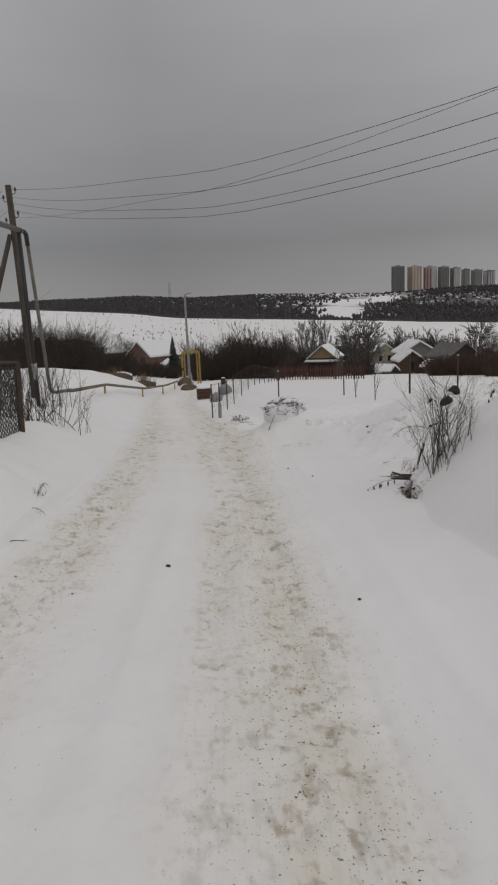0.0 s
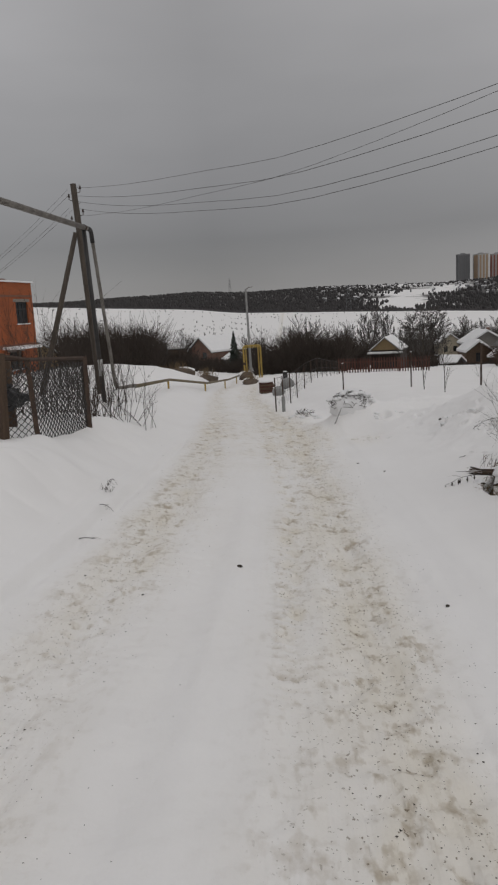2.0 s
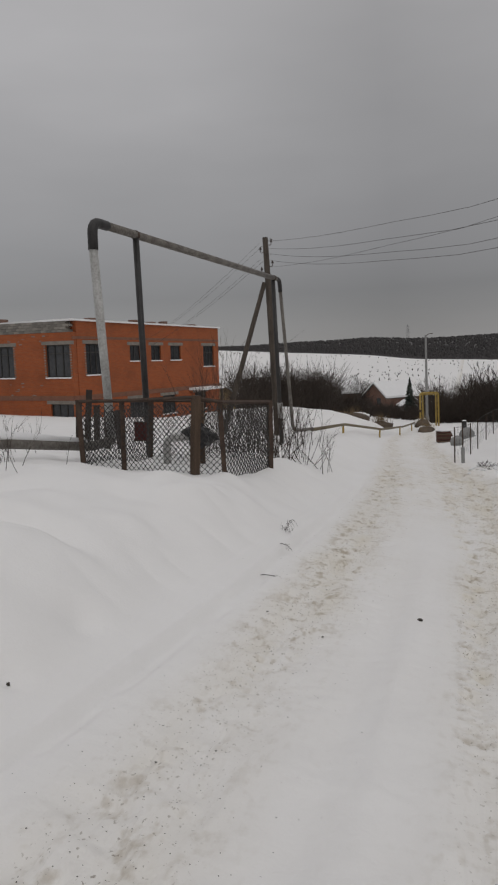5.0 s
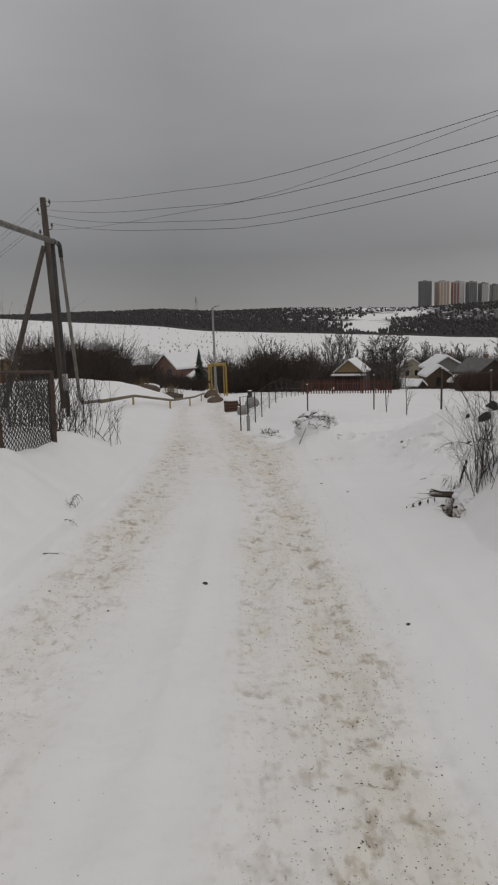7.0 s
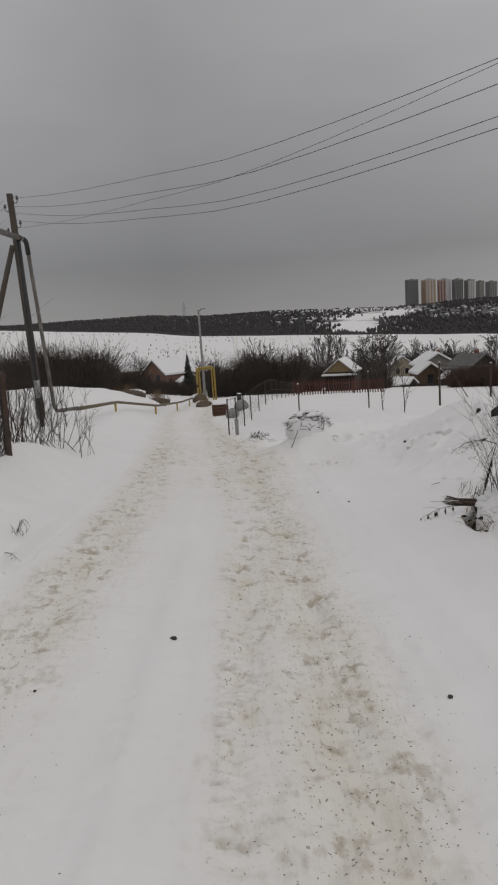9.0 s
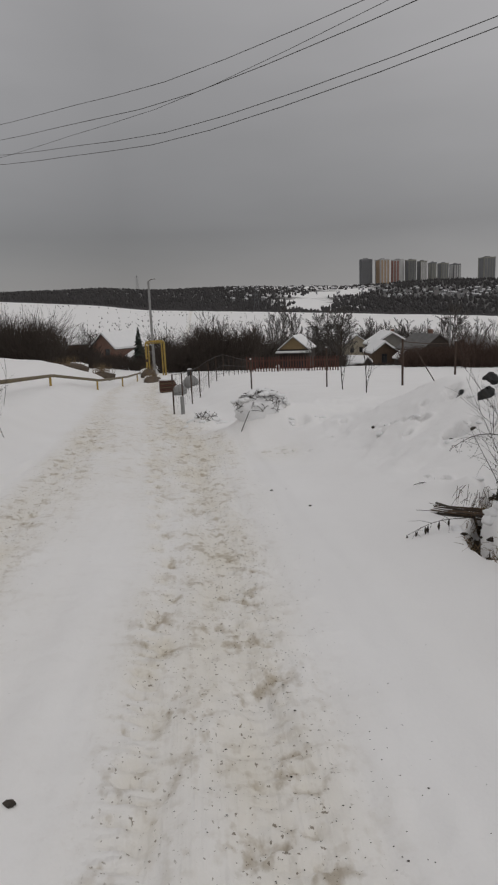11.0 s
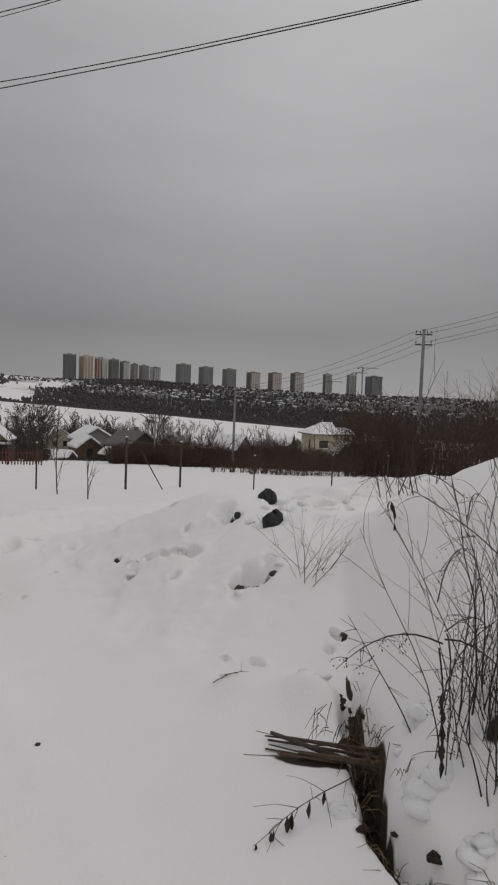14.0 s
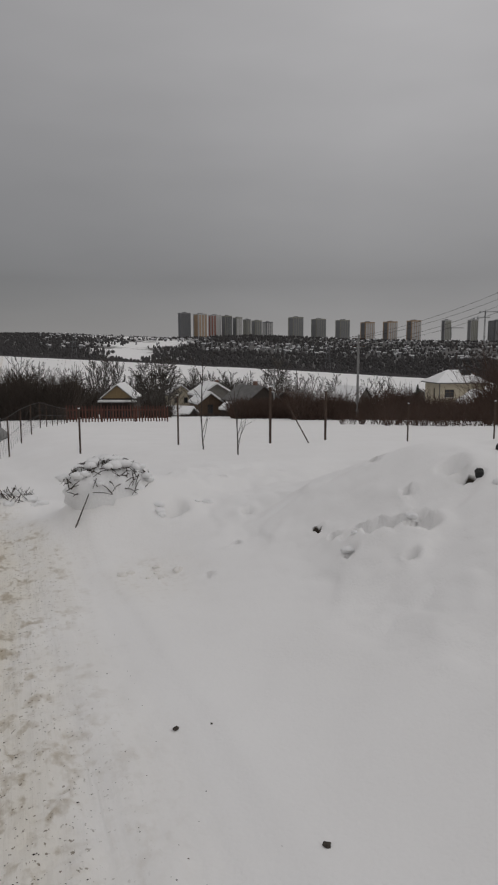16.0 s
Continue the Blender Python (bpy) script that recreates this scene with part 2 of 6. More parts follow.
BLACK_BAG = mat("black_plastic", (0.012, 0.012, 0.013), (0.025, 0.025, 0.027), 0.38, 20, 90, 0.5, 0.01)
RUBBER = mat("black_rubber", (0.014, 0.014, 0.014), (0.03, 0.03, 0.03), 0.75, 15, 70, 0.5, 0.006)
CONCRETE = mat("concrete", (0.30, 0.30, 0.295), (0.20, 0.20, 0.195), 0.9, 2, 30, 0.3, 0.01)
STONE = mat("dirty_stone", (0.075, 0.062, 0.05), (0.03, 0.026, 0.022), 0.9, 12, 80, 0.5, 0.01)
PORCELAIN = mat("dark_insulator_glaze", (0.035, 0.025, 0.022), (0.06, 0.045, 0.04), 0.3, 30, 120, 0.0)
BRICK_RED = brick_mat("orange_red_brick", (0.37, 0.088, 0.023), (0.29, 0.068, 0.019), (0.27, 0.10, 0.045))
BRICK_GREY = mat("grey_silicate_block", (0.25, 0.235, 0.21), (0.16, 0.145, 0.125), 0.95, 3, 40, 0.4, 0.01, vary=0.3)
BRICK_BROWN = brick_mat("brown_brick", (0.19, 0.085, 0.06), (0.15, 0.07, 0.05), (0.2, 0.16, 0.13))
BAND = mat("dull_course", (0.15, 0.075, 0.05), (0.24, 0.11, 0.07), 0.9, 3, 40, 0.3, 0.01)
LINTEL = mat("pale_lintel", (0.27, 0.245, 0.215), (0.16, 0.14, 0.12), 0.9, 3, 40, 0.3, 0.01)
DARK_GLASS = mat("dark_window_glass", (0.025, 0.027, 0.03), (0.05, 0.052, 0.056), 0.12, 0.8, 6, 0.0, spec=0.5)
FRAME_DARK = mat("dark_window_frame", (0.022, 0.021, 0.02), (0.035, 0.033, 0.03), 0.6, 6, 40, 0.1, 0.003)
CREAM = mat("cream_plaster", (0.50, 0.445, 0.34), (0.40, 0.35, 0.265), 0.85, 1.2, 20, 0.2, 0.01)
OCHRE = mat("ochre_boards", (0.31, 0.225, 0.12), (0.23, 0.165, 0.09), 0.85, 1.5, 25, 0.2, 0.01, stretch=(6, 6, 1))
GREY_BOARD = mat("grey_boards", (0.21, 0.20, 0.185), (0.12, 0.112, 0.10), 0.9, 1.5, 25, 0.3, 0.01, stretch=(6, 6, 1))
DARK_BOARD = mat("dark_stained_boards", (0.055, 0.042, 0.034), (0.028, 0.022, 0.019), 0.9, 2, 25, 0.3, 0.01, stretch=(6, 6, 1))
ROOF_SHEET = mat("slate_sheet", (0.16, 0.155, 0.15), (0.09, 0.087, 0.085), 0.8, 1.5, 20, 0.2, 0.01)
SPRUCE = mat("spruce_needles", (0.018, 0.026, 0.02), (0.034, 0.042, 0.032), 0.85, 5, 50, 0.4, 0.02)
# far colours are lightened to paint in the haze of the distance
FAR_WOOD = mat("far_bare_wood", (0.052, 0.049, 0.049), (0.076, 0.072, 0.072), 0.95, 0.02, 0.3, 0.0)
FAR_GREY = mat("far_grey_panels", (0.21, 0.212, 0.22), (0.25, 0.252, 0.258), 0.8, 0.05, 0.4, 0.0)
FAR_PALE = mat("far_pale_panels", (0.58, 0.575, 0.57), (0.50, 0.495, 0.49), 0.8, 0.05, 0.4, 0.0)
FAR_ORANGE = mat("far_orange_panels", (0.46, 0.33, 0.22), (0.40, 0.29, 0.20), 0.8, 0.05, 0.4, 0.0)
FAR_RED = mat("far_red_panels", (0.38, 0.18, 0.14), (0.33, 0.16, 0.13), 0.8, 0.05, 0.4, 0.0)
FAR_GREEN = mat("far_olive_panels", (0.34, 0.34, 0.295), (0.29, 0.29, 0.255), 0.8, 0.05, 0.4, 0.0)
FAR_DARK = mat("far_dark_glazing", (0.13, 0.133, 0.14), (0.16, 0.162, 0.168), 0.5, 0.1, 0.6, 0.0)


# ---- building helpers ----
rng = random.Random(7)


# ---- how the land lies left of the road: turned a little about the road against the rest ----
LEFT_TURN = Matrix(((0.99951, 0.00983, 0.02956, -0.1522), (-0.00981, 0.99995, -0.00067, -0.146), (-0.02957, 0.00038, 0.99956, 0.1095), (0, 0, 0, 1)))


def leftness(x, y):
    """1 on the land left of the road, 0 on the right of it, with a gradual change across the road."""
    x, y = np.asarray(x, float), np.asarray(y, float)
    beside = 1 - step(x, -1.6, 0.8)
    a = np.degrees(np.arctan2(x - 0.3, np.maximum(y + 0.4, 1e-3)))
    ahead = 1 - step(a, -9, -3)
    k = step(y, 12, 24)
    return (beside * (1 - k) + ahead * k) * (1 - step(np.hypot(x, y), 60, 200) * (1 - step(a, -80, -50)))


def settled(co):
    """Points, one a row, moved with the land that they belong to."""
    co = np.asarray(co, float)
    turned = co @ np.array(LEFT_TURN.to_3x3()).T + np.array(LEFT_TURN.translation)
    return co + leftness(co[:, 0], co[:, 1])[:, None] * (turned - co)


def settled_pose(m):
    """The same for the pose of a thing."""
    w = float(leftness(m.translation.x, m.translation.y))
    return (Matrix.Identity(4) * (1 - w) + LEFT_TURN * w) @ m


class Shape:
    """Collects faces for one mesh."""

    def __init__(self):
        self.v, self.f = [], []

    def add(self, verts, faces):
        k = len(self.v)
        self.v.extend(tuple(p) for p in verts)
        self.f.extend(tuple(i + k for i in f) for f in faces)
        return self

    def box(self, lo, hi, m=None):
        (a, b, c), (d, e, f) = lo, hi
        vs = [(a, b, c), (d, b, c), (d, e, c), (a, e, c), (a, b, f), (d, b, f), (d, e, f), (a, e, f)]
        if m is not None:
            vs = [m @ Vector(p) for p in vs]
        return self.add(vs, [(0, 3, 2, 1), (4, 5, 6, 7), (0, 1, 5, 4), (1, 2, 6, 5), (2, 3, 7, 6), (3, 0, 4, 7)])

    def tube(self, points, radii, n=6, cap=True):
        pts = [Vector(p) for p in points]
        rs = radii if isinstance(radii, (list, tuple)) else [radii] * len(pts)
        vs, fs, side = [], [], None
        for k, p in enumerate(pts):
            d = (pts[min(k + 1, len(pts) - 1)] - pts[max(k - 1, 0)]).normalized()
            if side is None:
                side = d.cross((0, 0, 1))
                if side.length < 0.01:
                    side = d.cross((1, 0, 0))
            side = (side - d * side.dot(d)).normalized()
            up = d.cross(side)
            for j in range(n):
                a = 2 * math.pi * j / n
                vs.append(p + (side * math.cos(a) + up * math.sin(a)) * rs[k])
        for k in range(len(pts) - 1):
            for j in range(n):
                a, b = k * n + j, k * n + (j + 1) % n
                fs.append((a, b, b + n, a + n))
        if cap:
            fs.append(tuple(reversed(range(n))))
            fs.append(tuple(range((len(pts) - 1) * n, len(pts) * n)))
        return self.add(vs, fs)

    def prism(self, outline, y0, y1, m=None):
        """A closed outline in x and z, drawn out along y."""
        n = len(outline)
        vs = [(x, y0, z) for x, z in outline] + [(x, y1, z) for x, z in outline]
        if m is not None:
            vs = [m @ Vector(p) for p in vs]
        fs = [tuple(range(n)), tuple(reversed(range(n, 2 * n)))] + [(k, k + n, (k + 1) % n + n, (k + 1) % n) for k in range(n)]
        return self.add(vs, fs)

    def mesh(self, name, material, smooth=False):
        me = bpy.data.meshes.new(name)
        me.from_pydata([tuple(p) for p in self.v], [], self.f)
        me.materials.append(material)
        if smooth:
            me.polygons.foreach_set("use_smooth", [True] * len(me.polygons))
        me.update()
        return me


def part(name, shape, material, parent=None, label="", smooth=False, at=None):
    ob = new(name, shape.mesh(name, material, smooth))
    if parent is not None:
        ob.parent = parent
    if at is not None:
        ob.matrix_basis = at
    if label:
        tagged(ob, label)
    return ob


BASES = {}


def thing(name, m, label, category, group="", kind=""):
    ob = new(name)
    ob.empty_display_size = 0.2
    ob.matrix_basis = settled_pose(m)
    BASES[ob.name] = m.translation.copy()
    return tagged(ob, label, category, group, kind)


def solo(name, shape, material, label, category, m=None, smooth=False, group="", kind=""):
    if m is None:
        shape.v = [tuple(p) for p in settled(shape.v)]
    else:
        m = settled_pose(m)
    ob = part(name, shape, material, smooth=smooth, at=m)
    return tagged(ob, label, category, group, kind)


def twig(s, base, way, length, r, bends=4, droop=0.0, wob=0.12, n=3, tip=0.25):
    """One bent stem; returns its points."""
    p, d, pts = Vector(base), Vector(way).normalized(), [Vector(base)]
    for k in range(bends):
        d = (d + Vector((rng.uniform(-wob, wob), rng.uniform(-wob, wob), rng.uniform(-wob, wob) - droop))).normalized()
        p = p + d * length / bends
        pts.append(p)
    s.tube(pts, [r * (1 - (1 - tip) * k / bends) for k in range(bends + 1)], n, cap=False)
    return pts


def branched(s, base, way, length, r, depth, kids=4, spread=0.7, n=4, bends=4, wob=0.12, shrink=0.55, lift=0.0, thin=0.0025):
    """A stem with side branches, and theirs in turn."""
    pts = twig(s, base, way, length, r, bends, -lift, wob, max(3, n))
    if depth == 0:
        return
    for k in range(kids):
        f = 0.25 + 0.72 * (k + rng.random()) / kids
        i = min(int(f * bends), bends - 1)
        q = pts[i].lerp(pts[i + 1], f * bends - i)
        d = (pts[i + 1] - pts[i]).normalized()
        a = rng.uniform(0, 2 * math.pi)
        side = d.orthogonal().normalized()
        side = Matrix.Rotation(a, 3, d) @ side
        branched(s, q, d + side * rng.uniform(spread * 0.6, spread * 1.3), length * shrink * rng.uniform(0.7, 1.15) * (1.15 - 0.5 * f), max(r * 0.45, thin), depth - 1, kids, spread, n - 1, max(3, bends - 1), wob * 1.2, shrink, lift, thin)


# smooth random fields over numpy arrays
_lattice = np.random.RandomState(3).rand(256, 256)


def field(x, y, scale, octaves=3):
    total, amp, norm = 0.0, 1.0, 0.0
    for k in range(octaves):
        u, v = np.asarray(x) * scale + 17.3 * k, np.asarray(y) * scale + 9.1 * k
        i, j = np.floor(u).astype(int), np.floor(v).astype(int)
        a, b = u - i, v - j
        a, b = a * a * (3 - 2 * a), b * b * (3 - 2 * b)
        g = lambda p, q: _lattice[p % 256, q % 256]
        total = total + amp * ((g(i, j) * (1 - a) + g(i + 1, j) * a) * (1 - b) + (g(i, j + 1) * (1 - a) + g(i + 1, j + 1) * a) * b)
        norm, amp, scale = norm + amp, amp * 0.5, scale * 2
    return total / norm - 0.5


def step(v, lo, hi):
    t = np.clip((np.asarray(v, float) - lo) / (hi - lo), 0, 1)
    return t * t * (3 - 2 * t)


# ---- the land: a road down a snowy slope, a valley, a field and a wooded rise beyond ----
def road_edges(y):
    left = np.interp(y, [-30, 2, 5, 8, 10, 13, 20, 28, 45, 60], [-1.7, -1.56, -1.52, -1.58, -1.66, -1.85, -2.6, -3.6, -4.2, -4.6])
    right = np.interp(y, [-30, 7, 10, 14, 18, 24, 30, 45, 60], [1.3, 1.32, 1.26, 1.05, 0.7, -0.1, -0.9, -1.9, -2.4])
    return left, right


def foot(y):
    """The foot of the big ploughed-up snow heap beside the road."""
    return np.interp(y, [3, 5.5, 7.2, 8.6, 11, 16], [2.5, 2.35, 2.6, 3.5, 5.2, 10.0])


PITS = [  # hollows in the bank: x, y, radius, depth
    (5.0, 10.95, 0.14, 0.2), (5.35, 11.05, 0.11, 0.16), (5.7, 11.1, 0.15, 0.16), (6.1, 11.2, 0.12, 0.14), (4.85, 11.25, 0.09, 0.14), (3.62, 11.5, 0.07, 0.1), (2.55, 12.6, 0.08, 0.08), (3.9, 12.4, 0.09, 0.1), (2.1, 12.0, 0.06, 0.06), (1.9, 15.2, 0.16, 0.1), (2.9, 13.3, 0.1, 0.08), (3.75, 9.95, 0.08, 0.12), (3.0, 8.95, 0.06, 0.08), (2.85, 9.1, 0.05, 0.06),
    (3.12, 11.38, 0.14, 0.12), (3.21, 11.22, 0.16, 0.15), (3.29, 11.08, 0.11, 0.10), (3.06, 11.55, 0.05, 0.07), (3.43, 10.95, 0.13, 0.11), (3.5, 11.1, 0.1, 0.08), (3.21, 10.68, 0.08, 0.1), (2.93, 11.12, 0.06, 0.1), (3.06, 11.96, 0.06, 0.07), (3.50, 10.02, 0.19, 0.10), (3.58, 9.84, 0.15, 0.08),
    (3.58, 8.76, 0.06, 0.12), (3.42, 8.7, 0.05, 0.08), (4.0, 11.2, 0.12, 0.09), (4.02, 11.42, 0.13, 0.09), (4.56, 11.25, 0.16, 0.09), (4.5, 10.3, 0.12, 0.1), (4.8, 10.7, 0.12, 0.1), (2.3, 14.0, 0.22, 0.1),
    (4.2, 15.6, 0.14, 0.1), (3.2, 15.2, 0.12, 0.08), (5.4, 15.0, 0.16, 0.1), (2.6, 15.8, 0.1, 0.08), (6.1, 14.2, 0.12, 0.1), (3.4, 10.0, 0.06, 0.06)]


PRINTS = [(0.22 + 0.07 * (k % 2) - 0.09 * max(0, 0.36 * k - 3.5), 3.4 + 0.36 * k) for k in range(26)]  # a line of footprints in the road


def bent(y):
    """How far the wheel tracks swing with the road."""
    return np.interp(y, [-5, 7, 14, 20, 30, 60], [0.1, 0.0, -0.4, -1.0, -2.3, -3.6])


def treads(x, y):
    """The lugs of tyre prints pressed into the packed snow, 0 to 1."""
    line = np.interp(y, [2, 6, 8, 9, 11, 14, 20], [0.24, 0.22, 0.23, 0.14, 0.0, -0.35, -1.0])
    total = 0.0 * x
    for off, wide, deep, lug in ((0.0, 0.08, 1.0, 9.5), (0.5, 0.05, 0.8, 11.0), (0.62, 0.04, 0.6, 8.0), (-1.2, 0.06, 0.6, 9.0)):
        d = x - line - off
        total = total + deep * np.exp(-((d / wide) ** 4)) * step(np.sin(6.283 * lug * y + 16 * d + 5 * field(x, y, 2.0, 2)), 0.0, 0.8) * step(field(x * 0.2 + off, y, 0.9, 2), -0.2, 0.05)
    return total * step(y, 1.5, 4) * (1 - step(y, 13, 18))


def bank(x, y):
    """Height of the snow over the plane of the road."""
    left, right = road_edges(y)
    near = np.exp(-np.maximum(np.hypot(x, y - 8) - 30, 0) / 25)
    h = 0.57 * step(left - x, 0.05, 1.25) * (1 - 0.25 * step(y, 10.5, 12.5) * step(-x, 1.2, 2.0))
    ragged = left + 0.10 * field(x, y, 1.1, 3)
    h = h + 0.085 * step(ragged - x, 0.0, 0.06) * step(y, -3, 1) * (1 - step(y, 9, 14))
    h = h - 0.03 * np.exp(-(((x - ragged - 0.03) / 0.04) ** 2)) * step(field(x * 0.3, y, 1.7, 2), -0.1, 0.12) * step(y, -3, 1) * (1 - step(y, 11, 16))
    h = h + step(left - x, 0.1, 0.5) * (1 - step(y, 9, 14)) * (0.26 * field(x + 21, y * 0.8, 0.9, 2) + 0.16 * np.abs(field(x, y + 31, 1.5, 2)))
    h = h - 0.22 * np.exp(-(((x + 2.75 - 0.15 * (y - 6.4)) / 0.13) ** 2 + ((y - 6.4) / 0.45) ** 2)) - 0.14 * np.exp(-(((x + 3.0 + 0.5 * (y - 3.8)) / 0.6) ** 2 + ((y - 3.8) / 0.16) ** 2)) - 0.10 * np.exp(-(((x + 2.0) / 0.10) ** 2 + ((y - 3.0) / 0.16) ** 2)) - 0.08 * np.exp(-(((x + 1.92) / 0.07) ** 2 + ((y - 2.24) / 0.08) ** 2))
    h = h + (0.16 * np.exp(-(((x + 2.7) / 0.7) ** 2 + ((y - 6.3) / 0.8) ** 2)) + 0.13 * np.exp(-(((x + 3.9) / 0.9) ** 2 + ((y - 5.6) / 0.9) ** 2)))
    away = x - right
    wander = 0.22 * field(x * 0.4, y, 0.5, 3)
    r = 0.05 * step(away + wander, 0.0, 0.3) - (0.012 * np.exp(-(((away - 0.2 + wander) / 0.07) ** 2)) + 0.009 * np.exp(-(((away - 0.46 + wander) / 0.09) ** 2)) * (1 - step(y, 7, 10))) * (0.5 + 1.6 * np.abs(field(x, y, 0.8, 2))) + 0.16 * step(away, 0.4, 1.5) + 0.75 * step(x, 2.45, 4.5) * step(y, 7.6, 10.0) * (1 - step(y, 11.6, 14.5))
    r = r + 0.38 * step(away, 0.6, 3.2) * step(y, 9.5, 13.5)
    s = x - foot(y)
    torn = step(y, 6.6, 6.95) * (1 - step(y, 7.95, 8.5))
    heap = 0.12 * torn * (s > 0) + 1.55 * (1 - np.exp(-((np.maximum(s, 0) / 1.1) ** 1.2)))
    fade = step(y, 2.0, 4.5) * (1 - step(y, 8.2, 11)) * (1 - step(x, 7, 14))
    h = h + r
    h = h + heap * fade
    h = h - 0.17 * torn * np.exp(-(((s + 0.05 + 0.09 * field(x, y, 5.0, 3)) / 0.07) ** 4))
    h = h + 0.20 * np.exp(-(((x - 2.98) / 0.17) ** 2 + ((y - 8.28) / 0.24) ** 2)) + 0.10 * np.exp(-(((x - 2.75) / 0.2) ** 2 + ((y - 8.6) / 0.2) ** 2))
    rim = step(x, 6.0, 7.5) * step(y, 11.5, 13) * (1 - step(y, 15, 17)) * (1 - step(x, 12, 15))
    h = h + 0.35 * rim
    h = h + ((0.10 + 0.08 * (x < 0)) * field(x, y, 0.7, 3) + 0.035 * field(x + 40, y, 2.6, 2)) * step(np.abs(x - (left + right) / 2), 1.2, 2.4)
    h = h + 0.34 * np.exp(-(((x - 1.68) / 0.42) ** 2 + ((y - 14.75) / 0.45) ** 2)) + 0.42 * np.exp(-(((x - 1.9) / 1.0) ** 2 + ((y - 15.0) / 1.0) ** 2)) + 0.27 * np.exp(-(((x - 0.61) / 0.45) ** 2 + ((y - 16.9) / 0.45) ** 2))
    h = h + 0.12 * np.exp(-(((x - 2.95) / 0.5) ** 2 + ((y - 15.8) / 0.4) ** 2)) + 0.10 * np.exp(-(((x - 3.05) / 0.35) ** 2 + ((y - 11.1) / 0.45) ** 2))
    lumpy = step(x, 2.2, 3.0) * step(y, 8.8, 10.0) * (1 - step(y, 16, 20)) * (1 - step(x, 9, 12))
    h = h + lumpy * (0.13 * field(x, y + 7, 1.9, 3) + 0.11 * np.abs(field(x + 13, y, 1.25, 2)) + 0.05 * np.abs(field(x + 3, y, 5.5, 2)))
    crusty = step(field(x + 5, y + 2, 1.6, 2), 0.06, 0.14) * lumpy
    h = h - 0.035 * crusty
    torn2 = step(x, 4.7, 5.3) * (1 - step(x, 7.5, 8.2)) * np.exp(-(((y - 11.2 - 0.12 * (x - 5)) / 0.55) ** 2))
    h = h + torn2 * 0.42 * np.abs(field(x, y, 2.8, 3))
    for bx, by, bw, bh in ((-9.0, 36.0, 3.5, 0.8), (-6.5, 33.0, 2.0, 0.5), (-2.4, 50.0, 1.6, 0.7), (-1.6, 47.0, 1.2, 0.5), (-12.5, 34.0, 3.0, 0.5), (1.0, 30.0, 1.5, 0.0)):
        h = h + bh * np.exp(-(((x - bx) / bw) ** 2 + ((y - by) / bw) ** 2))
    wx, wy = x + 0.16 * field(x, y, 6.0, 3), y + 0.16 * field(x + 9, y, 6.0, 3)
    for px, py, pr, pd in PITS:
        d2 = ((wx - px) ** 2 + (wy - py) ** 2) / (0.42 * pr * pr)
        h = h - 1.6 * pd * np.exp(-d2 ** 3) + 0.16 * pd * np.exp(-((np.sqrt(d2) - 1.7) ** 2) * 2.5)
    for k, (px, py) in enumerate(PRINTS):
        h = h - 0.022 * np.exp(-((((x - px) / 0.05) ** 2 + ((y - py) / 0.11) ** 2) ** 2))
    # ruts and tread in the packed road
    for off, wide, deep in ((-1.0, 0.25, 0.03), (0.66, 0.26, 0.03), (0.28, 0.1, 0.014), (1.02, 0.09, 0.02)):
        mid = off + bent(y)
        h = h - deep * np.exp(-(((x - mid) / wide) ** 2)) * (0.6 + 1.2 * (field(x * 3, y * 0.8, 1.4, 2) + 0.3)) * (1 - step(np.abs(x), 2.2, 3.2) * (y < 14))
    on_road = (1 - step(x, right - 0.15, right + 0.2)) * step(x, left - 0.2, left + 0.15)
    h = h + on_road * 0.022 * field(x * 9, y * 0.45, 1.0, 2)
    h = h + on_road * (0.035 * field(x, y * 0.7, 4.5, 3) + 0.012 * field(x, y, 19, 2))
    # broken, trodden crust in the wheel tracks, a ribbed tyre print and a smooth rib between
    worn = np.exp(-(((x - bent(y) + 1.02) / 0.34) ** 2)) + np.exp(-(((x - bent(y) - 0.72) / 0.36) ** 2)) + 0.4 * np.exp(-(((x - bent(y) - 0.2) / 0.12) ** 2))
    h = h - on_road * worn * (0.022 * step(field(x, y * 0.8, 6.5, 2), 0.04, 0.16) + 0.012 * step(field(x + 8, y, 13.0, 2), 0.03, 0.14))
    h = h - 0.024 * treads(x, y)
    h = h + 0.02 * np.exp(-(((x - bent(y) + 0.2) / 0.09) ** 2)) * (1 - step(y, 5, 8)) - 0.02 * np.exp(-(((x - bent(y) + 0.42) / 0.12) ** 2)) * (1 - step(y, 5, 8))
    return h * near


